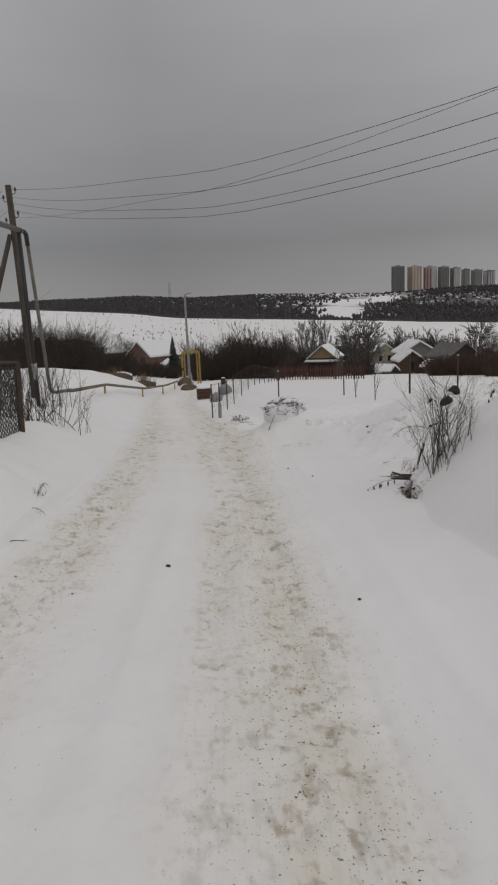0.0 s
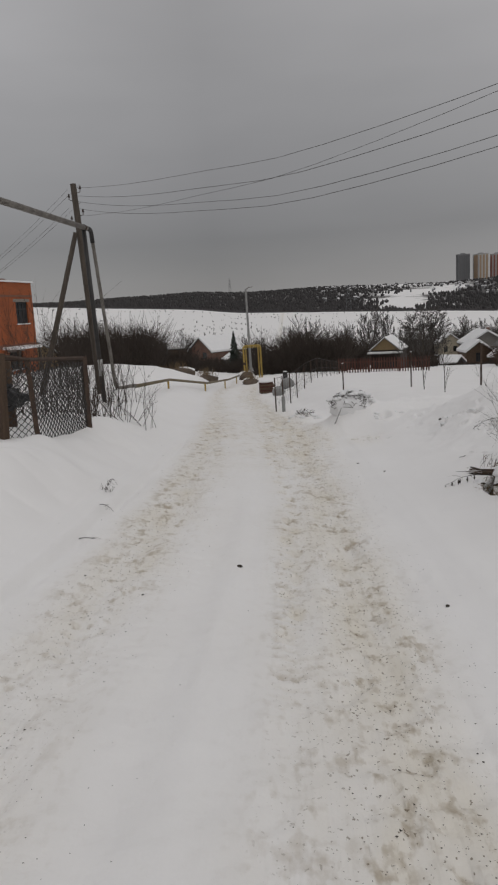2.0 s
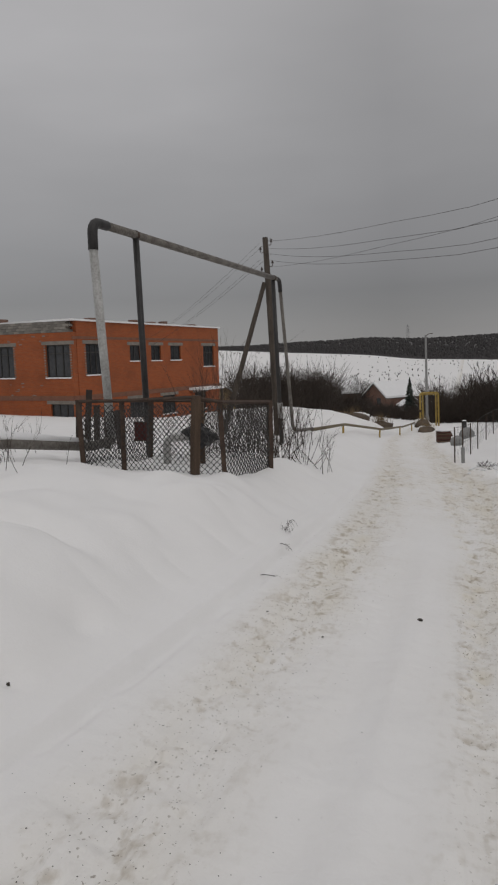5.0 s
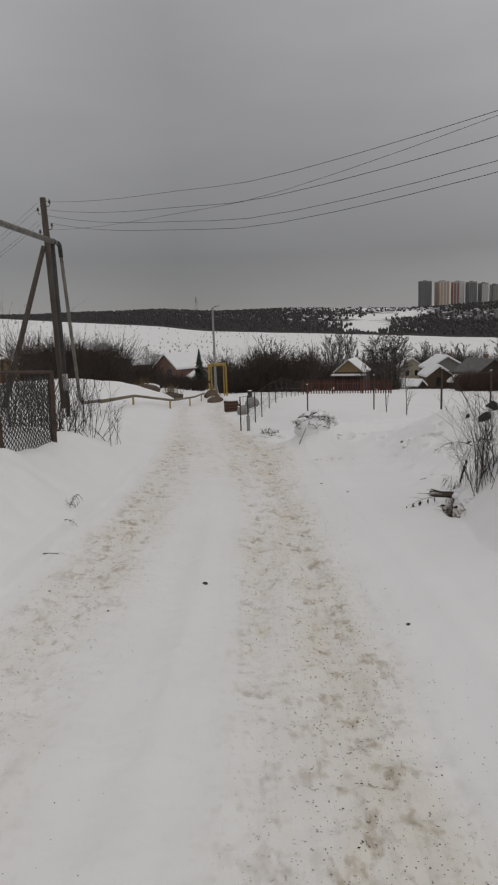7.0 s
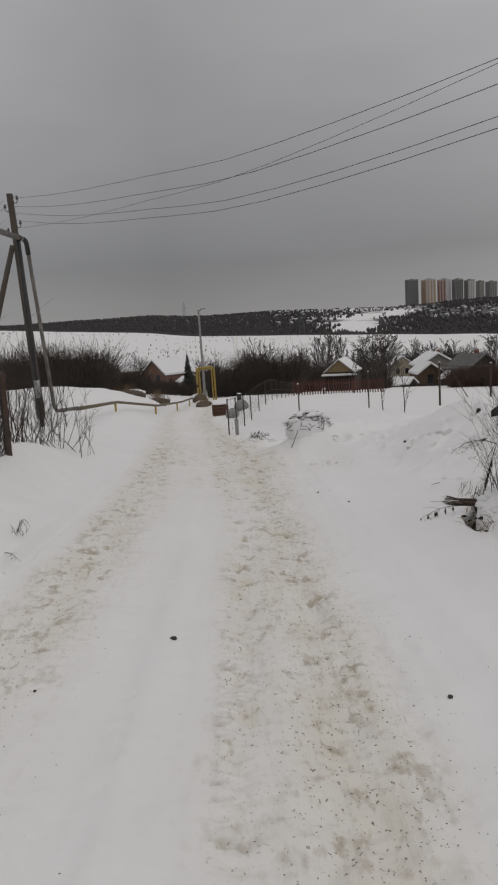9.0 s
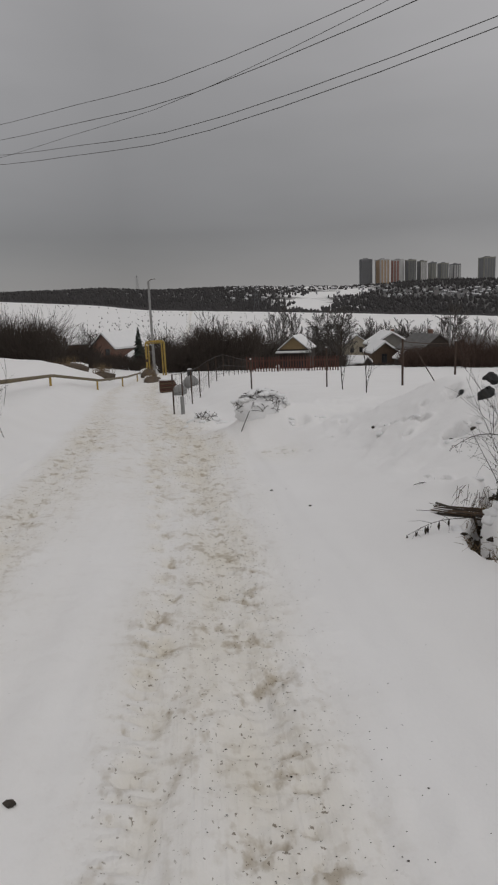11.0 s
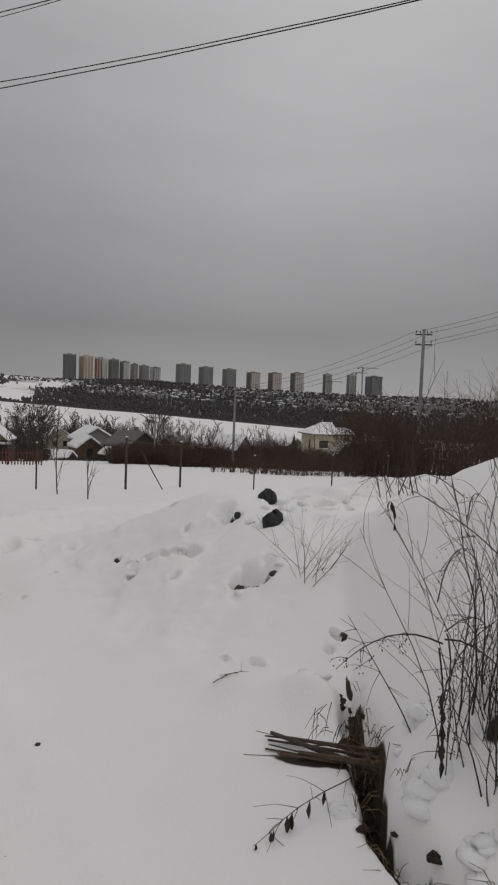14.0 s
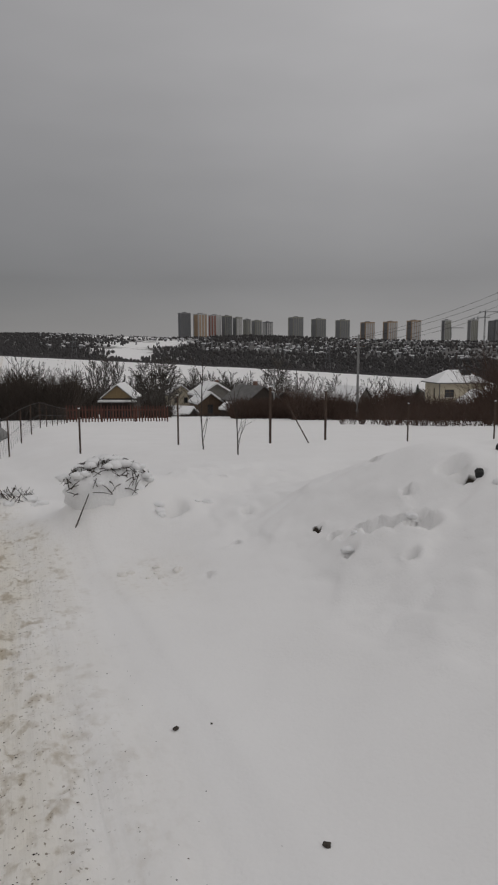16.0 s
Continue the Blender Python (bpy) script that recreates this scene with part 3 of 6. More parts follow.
def land(x, y):
    """Height of the ground."""
    x, y = np.asarray(x, float), np.asarray(y, float)
    r, a = np.hypot(x, y), np.degrees(np.arctan2(x, np.maximum(y, 1e-3) + 0 * x))
    a = np.clip(np.where(y > 0, a, np.sign(x) * 60), -60, 60)
    plane = -0.03 * x - 0.079 * y
    k = np.minimum(r, 140) / np.maximum(r, 1e-6)
    lower = -0.03 * x * k - 0.079 * y * k
    edge = 1.3 + 520 * np.tan(np.radians(-0.47 - 0.056 * np.clip(a, -45, 45)))
    crest = 1.3 + 1500 * np.tan(np.radians(np.interp(a, [-60, -44, -21, -12, -8, 2, 9, 13, 20, 25, 30, 40, 60], [1.9, 1.8, 0.95, 1.25, 1.4, 1.4, 1.15, 0.98, 1.22, 1.0, 0.78, 0.6, 0.6])))
    t = step(r, 140, 520)
    far = lower * (1 - t) + edge * t
    t2 = np.clip((r - 600) / 900, 0, 1)
    far = far - 5 * step(r, 525, 570) * (1 - t2) + (crest - edge) * t2 ** 1.25
    far = far + (4.0 * field(x, y, 0.004, 3)) * step(r, 600, 900) + 0.8 * field(x, y, 0.02, 3) * step(r, 140, 260)
    front = step(y, -60, 20)
    far = far * front + lower * (1 - front) + 6 * (1 - front) * step(r, 100, 500)
    t = step(r, 120, 160)
    return plane * (1 - t) + far * t + bank(x, y)


def at_ground(x, y, up=0.0):
    return float(land(x, y)) + up


def spread_axis(lo, hi, fine, far, growth, extra=()):
    inner = [lo]
    while inner[-1] < hi:
        inner.append(inner[-1] + fine)
    out = []
    v, d = inner[-1], fine
    while v < far:
        d *= growth
        v += d
        out.append(v)
    low = []
    v, d = lo, fine
    while v > -far:
        d *= growth
        v -= d
        low.append(v)
    return np.array(low[::-1] + inner + out)


def make_ground():
    xs = spread_axis(-4.2, 5.2, 0.05, 4600, 1.085)
    xs = np.concatenate([xs[xs < -1.8], np.arange(-1.8, 1.6, 0.024), np.arange(1.6, 2.3, 0.04), np.arange(2.3, 3.65, 0.02), xs[xs > 3.66]])
    ys = np.concatenate([[v for v in spread_axis(1.2, 13.0, 0.048, 4600, 1.035) if v < 13.0 and v > -4600]])
    tail, v, d = [], 13.0, 0.05
    while v < 4700:
        tail.append(v)
        d *= 1.028
        v += min(d, 60)
    low = [v for v in ys if v < 1.2]
    keep = low[::-1][::2][::-1]
    fine = np.array([v for v in ys if v >= 1.2])
    fine = np.concatenate([np.arange(fine[0], 6.45, 0.026), np.arange(6.45, 8.75, 0.026), np.arange(8.75, 11.3, 0.032), fine[fine > 11.34]])
    ys = np.concatenate([keep, fine, tail])
    gx, gy = np.meshgrid(xs, ys)
    gz = land(gx, gy)
    nx, ny = len(xs), len(ys)
    co = np.stack([gx, gy, gz], -1).reshape(-1, 3)
    i = (np.arange(ny - 1)[:, None] * nx + np.arange(nx - 1)[None]).ravel()
    quads = np.stack([i, i + 1, i + nx + 1, i + nx], -1)
    me = bpy.data.meshes.new("ground")
    me.vertices.add(len(co))
    me.vertices.foreach_set("co", settled(co).ravel())
    me.loops.add(quads.size)
    me.loops.foreach_set("vertex_index", quads.ravel().astype(np.int32))
    me.polygons.add(len(quads))
    me.polygons.foreach_set("loop_start", np.arange(0, quads.size, 4, dtype=np.int32))
    me.polygons.foreach_set("use_smooth", np.ones(len(quads), bool))
    me.update(calc_edges=True)
    left, right = road_edges(gy)
    u = gx - bent(gy)
    on = step(gx, left - 0.1, left + 0.35) * (1 - step(gx, right - 0.25, right + 0.15))
    dirt = on * (0.07 + 0.40 * step(gy, 6, 13) + 0.85 * np.exp(-(((u + 1.02) / 0.34) ** 2)) * (1 - 0.35 * step(gy, 7, 11)) + 0.95 * np.exp(-(((u - 0.68) / 0.31) ** 2)) + 0.35 * np.exp(-(((u - 0.2) / 0.2) ** 2)))
    dirt = dirt * (0.75 + 0.9 * field(gx, gy, 0.8, 3)) * (1 - 0.35 * step(gy, 16, 26)) + 0.22 * np.exp(-(((gx - 0.9) / 0.7) ** 2 + ((gy - 13.4) / 1.6) ** 2))
    dirt = dirt + 0.30 * np.exp(-(((gx - 1.75) / 0.35) ** 2 + ((gy - 12.5) / 0.8) ** 2)) + 0.25 * np.exp(-(((gx - 7.6) / 1.6) ** 2 + ((gy - 12.2) / 0.6) ** 2))
    dirt = dirt + 0.35 * np.exp(-(((u - 0.72) / 0.25) ** 2)) * (1 - step(gy, 3.0, 5.5)) * on
    for px, py in PRINTS:
        dirt = dirt + 0.55 * np.exp(-((((gx - px) / 0.06) ** 2 + ((gy - py) / 0.12) ** 2) ** 2))
    dirt = dirt + 0.5 * treads(gx, gy)
    s = gx - foot(gy)
    wob = 0.10 * field(gx * 2, gy * 2, 2.2, 3)
    soil_shade = 1.1 * np.exp(-(((s + 0.03 + 0.7 * wob) / np.interp(gy, [6.5, 7.3, 7.6, 8.0, 8.6], [0.035, 0.05, 0.06, 0.034, 0.014])) ** 4)) * step(field(gx, gy, 4.0, 2), -0.34, -0.16) * step(gy, 6.35, 6.8) * (1 - step(gy, 8.25, 8.65))
    # earth patch that also paints the dark of the cavity under the sticks
    soil_shade = np.maximum(soil_shade, 1.1 * np.exp(-(((gx - 2.70 + 0.72 * (gy - 7.70) + wob) / 0.065) ** 2 + ((gy - 7.74 + wob) / 0.24) ** 2)))
    for px, py, pr in ((2.88, 6.93, 0.05), (3.50, 10.0, 0.06), (3.57, 9.82, 0.08), (3.06, 11.96, 0.05), (3.17, 11.25, 0.04), (3.23, 11.17, 0.04), (3.58, 8.76, 0.04), (4.02, 11.2, 0.06)):
        soil_shade = np.maximum(soil_shade, np.exp(-(((gx - px) / pr) ** 2 + ((gy - py) / pr) ** 2)))
    r = np.hypot(gx, gy)
    a = np.degrees(np.arctan2(gx, np.maximum(gy, 1e-3)))
    wood = step(r, 560, 620) * (gy > 0) * (0.50 + 0.7 * step(-a, -8, 4) + 0.42 * step(a, 13, 17) + 0.9 * field(gx, gy, 0.006, 3) - 0.33 * np.exp(-(((a - 9.5 - 0.002 * (r - 900)) / 2.0) ** 2)) * (r > 640) * (r < 1250))
    for name, v in (("dirt", dirt), ("soil_shade", soil_shade), ("wood", wood)):
        me.attributes.new(name, "FLOAT", "POINT").data.foreach_set("value", np.clip(v, 0, 1).astype(np.float32).ravel())
    me.materials.append(GROUND)
    return tagged(new("ground", me), "snow-covered land with a trodden, dirt-stained road down it", "ground", kind="structure")


ground = make_ground()


# ---- the far rise: towers, cranes, woods and cottages ----
EYE_X, EYE_Y, EYE_Z = 0.6, 7.0, 1.0


def polar(az, d):
    """A place by its bearing and distance from the road's bend."""
    if d < 200:
        az += float(np.interp(az, [-9, -3, 18, 28, 37, 60], [0.0, 0.6, 0.84, 0.5, 0.35, 0.2]))
    return EYE_X + d * math.sin(radians(az)), EYE_Y + d * math.cos(radians(az))


def tower(az0, az1, top, d, wall, stripe, label, split=0.55, turn=1, columns=4, side=None):
    """A block of flats, standing corner-on; az and top in degrees as seen from the road."""
    az = (az0 + az1) / 2
    x, y = polar(az, d)
    base = at_ground(x, y)
    wide = d * math.tan(radians(az1 - az0))
    high = EYE_Z + d * math.tan(radians(top)) - base
    w, dp = wide * split / 0.9, wide * (1 - split) / 0.44
    t = thing("tower_block", pose(x, y, base, 0, 0, -az + 26 * turn), label, "apartment tower", "far row of towers")
    part("wall", Shape().box((-w / 2, -dp / 2, -2), (w / 2, dp / 2, high)), wall, t)
    for sgn in (-1, 1):
        for k in range(columns):
            u = -w / 2 + w * (k + 0.5) / columns
            part("window_column", Shape().box((u - w * 0.09, sgn * (dp / 2 + 0.25) - 0.25, 3), (u + w * 0.09, sgn * (dp / 2 + 0.25) + 0.25, high - 2.2)), stripe, t)
        part("side_panel", Shape().box((sgn * (w / 2 + 0.2) - 0.2, -dp * 0.32, 2), (sgn * (w / 2 + 0.2) + 0.2, dp * 0.32, high - 1.5)), side or stripe, t)
    roof = part("parapet", Shape().box((-w / 2 - 0.3, -dp / 2 - 0.3, high), (w / 2 + 0.3, dp / 2 + 0.3, high + 0.9)), wall, t)
    part("lift_house", Shape().box((-w * 0.18, -dp * 0.2, high + 0.9), (w * 0.16, dp * 0.2, high + 3.2)), FAR_GREY, roof)
    return t


tower(13.92, 15.0, 3.13, 1750, FAR_GREY, FAR_DARK, "dark grey slab tower block on a far ridge", 0.8, 1, 5)
tower(15.2, 16.4, 3.04, 1760, FAR_PALE, FAR_ORANGE, "pale tower block with orange vertical stripes", 0.6, 1, 3, FAR_ORANGE)
tower(16.5, 17.57, 2.95, 1770, FAR_PALE, FAR_RED, "pale tower block with a dull red face", 0.65, -1, 3, FAR_PALE)
tower(17.63, 18.54, 2.88, 1780, FAR_GREEN, FAR_DARK, "grey-green tower block in a close row", 0.6, 1, 4, FAR_GREY)
tower(18.58, 19.42, 2.74, 1800, FAR_GREEN, FAR_PALE, "olive grey tower block in a close row", 0.6, 1, 4, FAR_GREY)
tower(19.48, 20.15, 2.58, 1830, FAR_GREY, FAR_GREEN, "grey tower block in a close row", 0.6, 1, 3, FAR_GREEN)
tower(20.2, 21.1, 2.48, 1860, FAR_GREEN, FAR_GREY, "low grey-green tower block in a close row", 0.6, 1, 3)
tower(21.15, 22.05, 2.36, 1890, FAR_GREY, FAR_PALE, "lowest grey tower block at the end of a row", 0.6, 1, 3)
for a, b, t_, m1, m2, m3, lab in (
        (23.35, 24.67, 2.74, FAR_GREEN, FAR_GREY, FAR_GREY, "grey-beige tower block standing alone"), (25.33, 26.6, 2.58, FAR_GREEN, FAR_GREY, FAR_GREY, "grey-beige tower block standing alone"),
        (27.39, 28.61, 2.47, FAR_GREEN, FAR_GREY, FAR_GREY, "grey-beige tower block standing alone"), (29.49, 30.7, 2.27, FAR_ORANGE, FAR_PALE, FAR_DARK, "orange tower block with a dark flank"),
        (31.37, 32.57, 2.30, FAR_ORANGE, FAR_PALE, FAR_DARK, "orange tower block with a dark flank"), (33.31, 34.5, 2.37, FAR_ORANGE, FAR_PALE, FAR_DARK, "orange tower block with a dark flank"),
        (36.12, 36.9, 2.37, FAR_PALE, FAR_GREEN, FAR_DARK, "slim pale tower block with a dark flank"), (38.16, 38.97, 2.38, FAR_PALE, FAR_GREEN, FAR_GREY, "slim pale tower block with a dark flank")):
    tower(a, b, t_, 1740, m1, m2, lab, 0.62, 1, 4, m3)
tower(39.75, 41.2, 2.27, 1740, FAR_DARK, FAR_GREY, "unfinished dark concrete tower block", 0.6, 1, 5, FAR_GREY)


def crane(az, top, d, jib, turn):
    x, y = polar(az, d)
    base = at_ground(x, y)
    high = EYE_Z + d * math.tan(radians(top)) - base
    t = thing("tower_crane", pose(x, y, base, 0, 0, -az + turn), "tall tower crane beside an unfinished block", "crane", "tower cranes")
    mast, lat = Shape(), 1.1
    for sx in (-1, 1):
        for sy in (-1, 1):
            mast.tube([(sx * lat, sy * lat, 0), (sx * lat, sy * lat, high)], 0.3, 4)
    for k in range(int(high / 4)):
        mast.tube([(-lat, -lat, k * 4), (lat, -lat, k * 4 + 4)], 0.16, 3)
        mast.tube([(lat, lat, k * 4), (-lat, lat, k * 4 + 4)], 0.16, 3)
    part("mast", mast, FAR_DARK, t)
    arm = Shape()
    for z in (high, high + 1.8):
        arm.tube([(-jib * 0.35, 0, z), (jib, 0, z - (0 if z == high else 0.8))], 0.32, 4)
    for k in range(16):
        arm.tube([(-jib * 0.35 + jib * 1.35 * k / 16, 0, high), (-jib * 0.35 + jib * 1.35 * (k + 1) / 16, 0, high + 1.6)], 0.15, 3)
    part("jib", arm, FAR_DARK, t)
    part("counterweight", Shape().box((-jib * 0.35, -1, high - 3), (-jib * 0.25, 1, high)), FAR_GREY, t)
    part("cab", Shape().box((-1.2, -1.3, high - 3), (1.6, 1.3, high)), FAR_GREY, t)
    part("apex", Shape().tube([(0, 0, high), (0, 0, high + 7)], [0.7, 0.2], 4), FAR_DARK, t)


crane(39.5, 3.0, 1720, 42, 18)
crane(38.95, 2.55, 1765, 30, -12)
crane(36.9, 1.75, 1700, 34, 30)


def far_woods():
    """Bare woods over the far slopes, as many uneven clumps of crowns."""
    s, r0, pick = Shape(), random.Random(21), np.random.RandomState(21)
    az = pick.uniform(-62, 62, 90000)
    d = 562 + 1010 * pick.rand(90000) ** 1.25
    x, y = EYE_X + d * np.sin(np.radians(az)), EYE_Y + d * np.cos(np.radians(az))
    dens = 0.60 + 1.3 * field(x, y, 0.006, 3) + 0.5 * (az < 6) + 0.6 * (d < 640) + 0.5 * ((az > 15) & (d < 930))
    dens = dens - 0.2 * ((az > 4) & (az < 9) & (d > 700) & (d < 1300)) - 1.1 * np.exp(-(((az - 11.0 - 0.003 * (d - 900) + 8 * field(x, y, 0.004, 2)) / (0.9 + 0.0022 * (d - 560))) ** 2)) * (d > 650) * (d < 1330)
    dens = dens + 0.9 * ((az > 17) & (az < 25) & (d > 1250)) - 0.22 * ((az > 20) & (d > 760) & (d < 1400))
    keep = np.nonzero(pick.rand(90000) < dens)[0][:26000]
    ground_z = land(x[keep], y[keep])
    for i, z in zip(keep, ground_z):
        px, py, a, r = float(x[i]), float(y[i]), az[i], d[i]
        tall = 17 < a < 25 and r > 1250
        h = r0.uniform(2.8, 5.4) * (0.8 if r > 1300 else 1.0) * (1.35 if tall else 1)
        w = r0.uniform(0.7, 1.7) * (1 + r / 2500)
        n = 5
        rings = [[(px + w * k * r0.uniform(0.6, 1.35) * math.cos(6.283 * j / n), py + w * k * r0.uniform(0.6, 1.35) * math.sin(6.283 * j / n), z + zz + r0.uniform(-0.16, 0.16) * h) for j in range(n)] for zz, k in ((-1.0, 0.9), (h * 0.5, 1.0), (h * 0.86, 0.6))]
        vs = rings[0] + rings[1] + rings[2] + [(px + r0.uniform(-0.6, 0.6), py, z + h * r0.uniform(0.95, 1.12))]
        s.add(vs, [(j, (j + 1) % n, n + (j + 1) % n, n + j) for j in range(n)] + [(n + j, n + (j + 1) % n, 2 * n + (j + 1) % n, 2 * n + j) for j in range(n)] + [(2 * n + j, 2 * n + (j + 1) % n, 3 * n) for j in range(n)])
    return solo("far_woods", s, FAR_WOOD, "dark leafless woods over far snowy slopes", "woods", kind="stuff")


far_woods()


def far_cottages():
    """Hundreds of small snow-roofed summer cottages on the slope under the towers."""
    walls, roofs, r0 = Shape(), Shape(), random.Random(5)
    made = 0
    while made < 560:
        az = r0.uniform(2.5, 60)
        d = r0.choice((940, 1000, 1070, 1140, 1215, 1295, 1380, 1450)) + r0.gauss(0, 14)
        x, y = polar(az, d)
        if 9 < az < 16 and d < 1150 or (17 < az < 26 and d > 1200):
            continue
        if az < 9 and d < 900 or float(field(x + 90, y, 0.008, 2)) < -0.10:
            continue
        made += 1
        z = at_ground(x, y)
        w, dp, h = r0.uniform(1.5, 2.8), r0.uniform(2.0, 5.2), r0.uniform(2.4, 4.4)
        m = pose(x, y, z, 0, 0, -az + r0.choice((0, 90)) + r0.uniform(-25, 25))
        walls.prism([(-w / 2, -1), (w / 2, -1), (w / 2, h), (0, h + w * 0.45), (-w / 2, h)], -dp / 2, dp / 2, m)
        for sg in (-1, 1):
            roofs.prism([(0, h + w * 0.45 + 0.35), (0, h + w * 0.45 + 0.05), (sg * (w / 2 + 0.5), h - 0.35), (sg * (w / 2 + 0.5), h + 0.15)][::sg], -dp / 2 - 0.4, dp / 2 + 0.4, m)
    t = solo("far_cottages", walls, FAR_GREY, "hundreds of small cottages scattered over a slope", "cottages", kind="stuff")
    part("roofs", roofs, FAR_ROOF_SNOW, t, "thick snow on the roofs")


far_cottages()


def pylon(az, d, high):
    x, y = polar(az, d)
    s = Shape()
    for sx, sy in ((-1, -1), (1, -1), (1, 1), (-1, 1)):
        s.tube([(sx * 3, sy * 3, -1), (sx * 0.5, sy * 0.5, high)], 0.22, 3)
    for z in (0.55, 0.72, 0.88):
        s.tube([(-6 * (1.3 - z), 0, high * z), (6 * (1.3 - z), 0, high * z)], 0.2, 3)
    for k in range(8):
        f, g = k / 8, (k + 1) / 8
        s.tube([(-3 + 2.5 * f, -3 + 2.5 * f, high * f), (3 - 2.5 * g, -3 + 2.5 * g, high * g)], 0.15, 3)
    solo("lattice_pylon", s, FAR_DARK, "steel lattice power pylon on a far slope", "pylon", pose(x, y, at_ground(x, y), 0, 0, -az), group="lattice pylons")


pylon(-5.0, 1250, 34)
pylon(5.2, 640, 26)
pylon(26.8, 640, 24)
pylon(46.5, 1500, 60)

# the dark embankment of the far road along the field's edge
emb = Shape()
pts = [(polar(a, 523), a) for a in range(-30, 62, 3)]
for k in range(len(pts) - 1):
    (x0, y0), a0 = pts[k]
    (x1, y1), a1 = pts[k + 1]
    emb.tube([(x0, y0, at_ground(x0, y0) + 0.2), (x1, y1, at_ground(x1, y1) + 0.2)], 1.1, 5)
solo("road_embankment", emb, FAR_WOOD, "dark low embankment along the edge of a snowy field", "embankment", kind="structure")


# ---- houses ----
def walled(width, high, thick, openings, low=0.0, left=0.0, front=0.0):
    """A wall along x, in one piece, with openings (x0, x1, z0, z1) cut through; its outer face is y = front."""
    xs = sorted({left, width, *[v for o in openings for v in o[:2]]})
    zs = sorted({low, high, *[min(max(v, low), high) for o in openings for v in o[2:]]})
    nx, nz = len(xs) - 1, len(zs) - 1

    def solid(i, k):
        if not (0 <= i < nx and 0 <= k < nz):
            return False
        x, z = (xs[i] + xs[i + 1]) / 2, (zs[k] + zs[k + 1]) / 2
        return not any(o[0] < x < o[1] and o[2] < z < o[3] for o in openings)

    index, verts, faces = {}, [], []

    def at(i, k, y):
        if (i, k, y) not in index:
            index[i, k, y] = len(verts)
            verts.append((xs[i], front + (thick if y else 0), zs[k]))
        return index[i, k, y]

    for i in range(nx):
        for k in range(nz):
            if not solid(i, k):
                continue
            faces.append((at(i, k, 0), at(i + 1, k, 0), at(i + 1, k + 1, 0), at(i, k + 1, 0)))
            faces.append((at(i, k + 1, 1), at(i + 1, k + 1, 1), at(i + 1, k, 1), at(i, k, 1)))
            for di, dk, a, b in ((-1, 0, (i, k + 1), (i, k)), (1, 0, (i + 1, k), (i + 1, k + 1)), (0, -1, (i, k), (i + 1, k)), (0, 1, (i + 1, k + 1), (i, k + 1))):
                if not solid(i + di, k + dk):
                    faces.append((at(*b, 0), at(*a, 0), at(*a, 1), at(*b, 1)))
    return Shape().add(verts, faces)


def window(parent, m, x0, x1, z0, z1, panes=2, frame_mat=None, lintel=None, sill=True):
    """A window set back in its opening, under the pose m of its wall."""
    b = 0.07
    cross = [z0 + b, z1 - b] if z1 - z0 < 1.3 else [z0 + b, z1 - 0.52, z1 - 0.45, z1 - b]
    lights = []
    for k in range(panes):
        u0 = x0 + b if k == 0 else x0 + (x1 - x0) * k / panes + 0.035
        u1 = x1 - b if k == panes - 1 else x0 + (x1 - x0) * (k + 1) / panes - 0.035
        lights += [(u0, u1, za, zb) for za, zb in zip(cross[::2], cross[1::2])]
    w = part("window", walled(x1, z1, 0.08, lights, z0, x0, 0.10), frame_mat or FRAME_DARK, parent, at=m)
    for u0, u1, za, zb in lights:
        part("pane", Shape().box((u0 - 0.01, 0.135, za - 0.01), (u1 + 0.01, 0.145, zb + 0.01)), DARK_GLASS, w)
    if sill:
        part("sill", Shape().box((x0 - 0.06, -0.07, z0 - 0.05), (x1 + 0.06, 0.1, z0 + 0.02)), SNOW, w)
    if lintel:
        part("lintel", Shape().box((x0 - 0.25, -0.02, z1), (x1 + 0.25, 0.1, z1 + 0.2)), lintel, w)
    return w


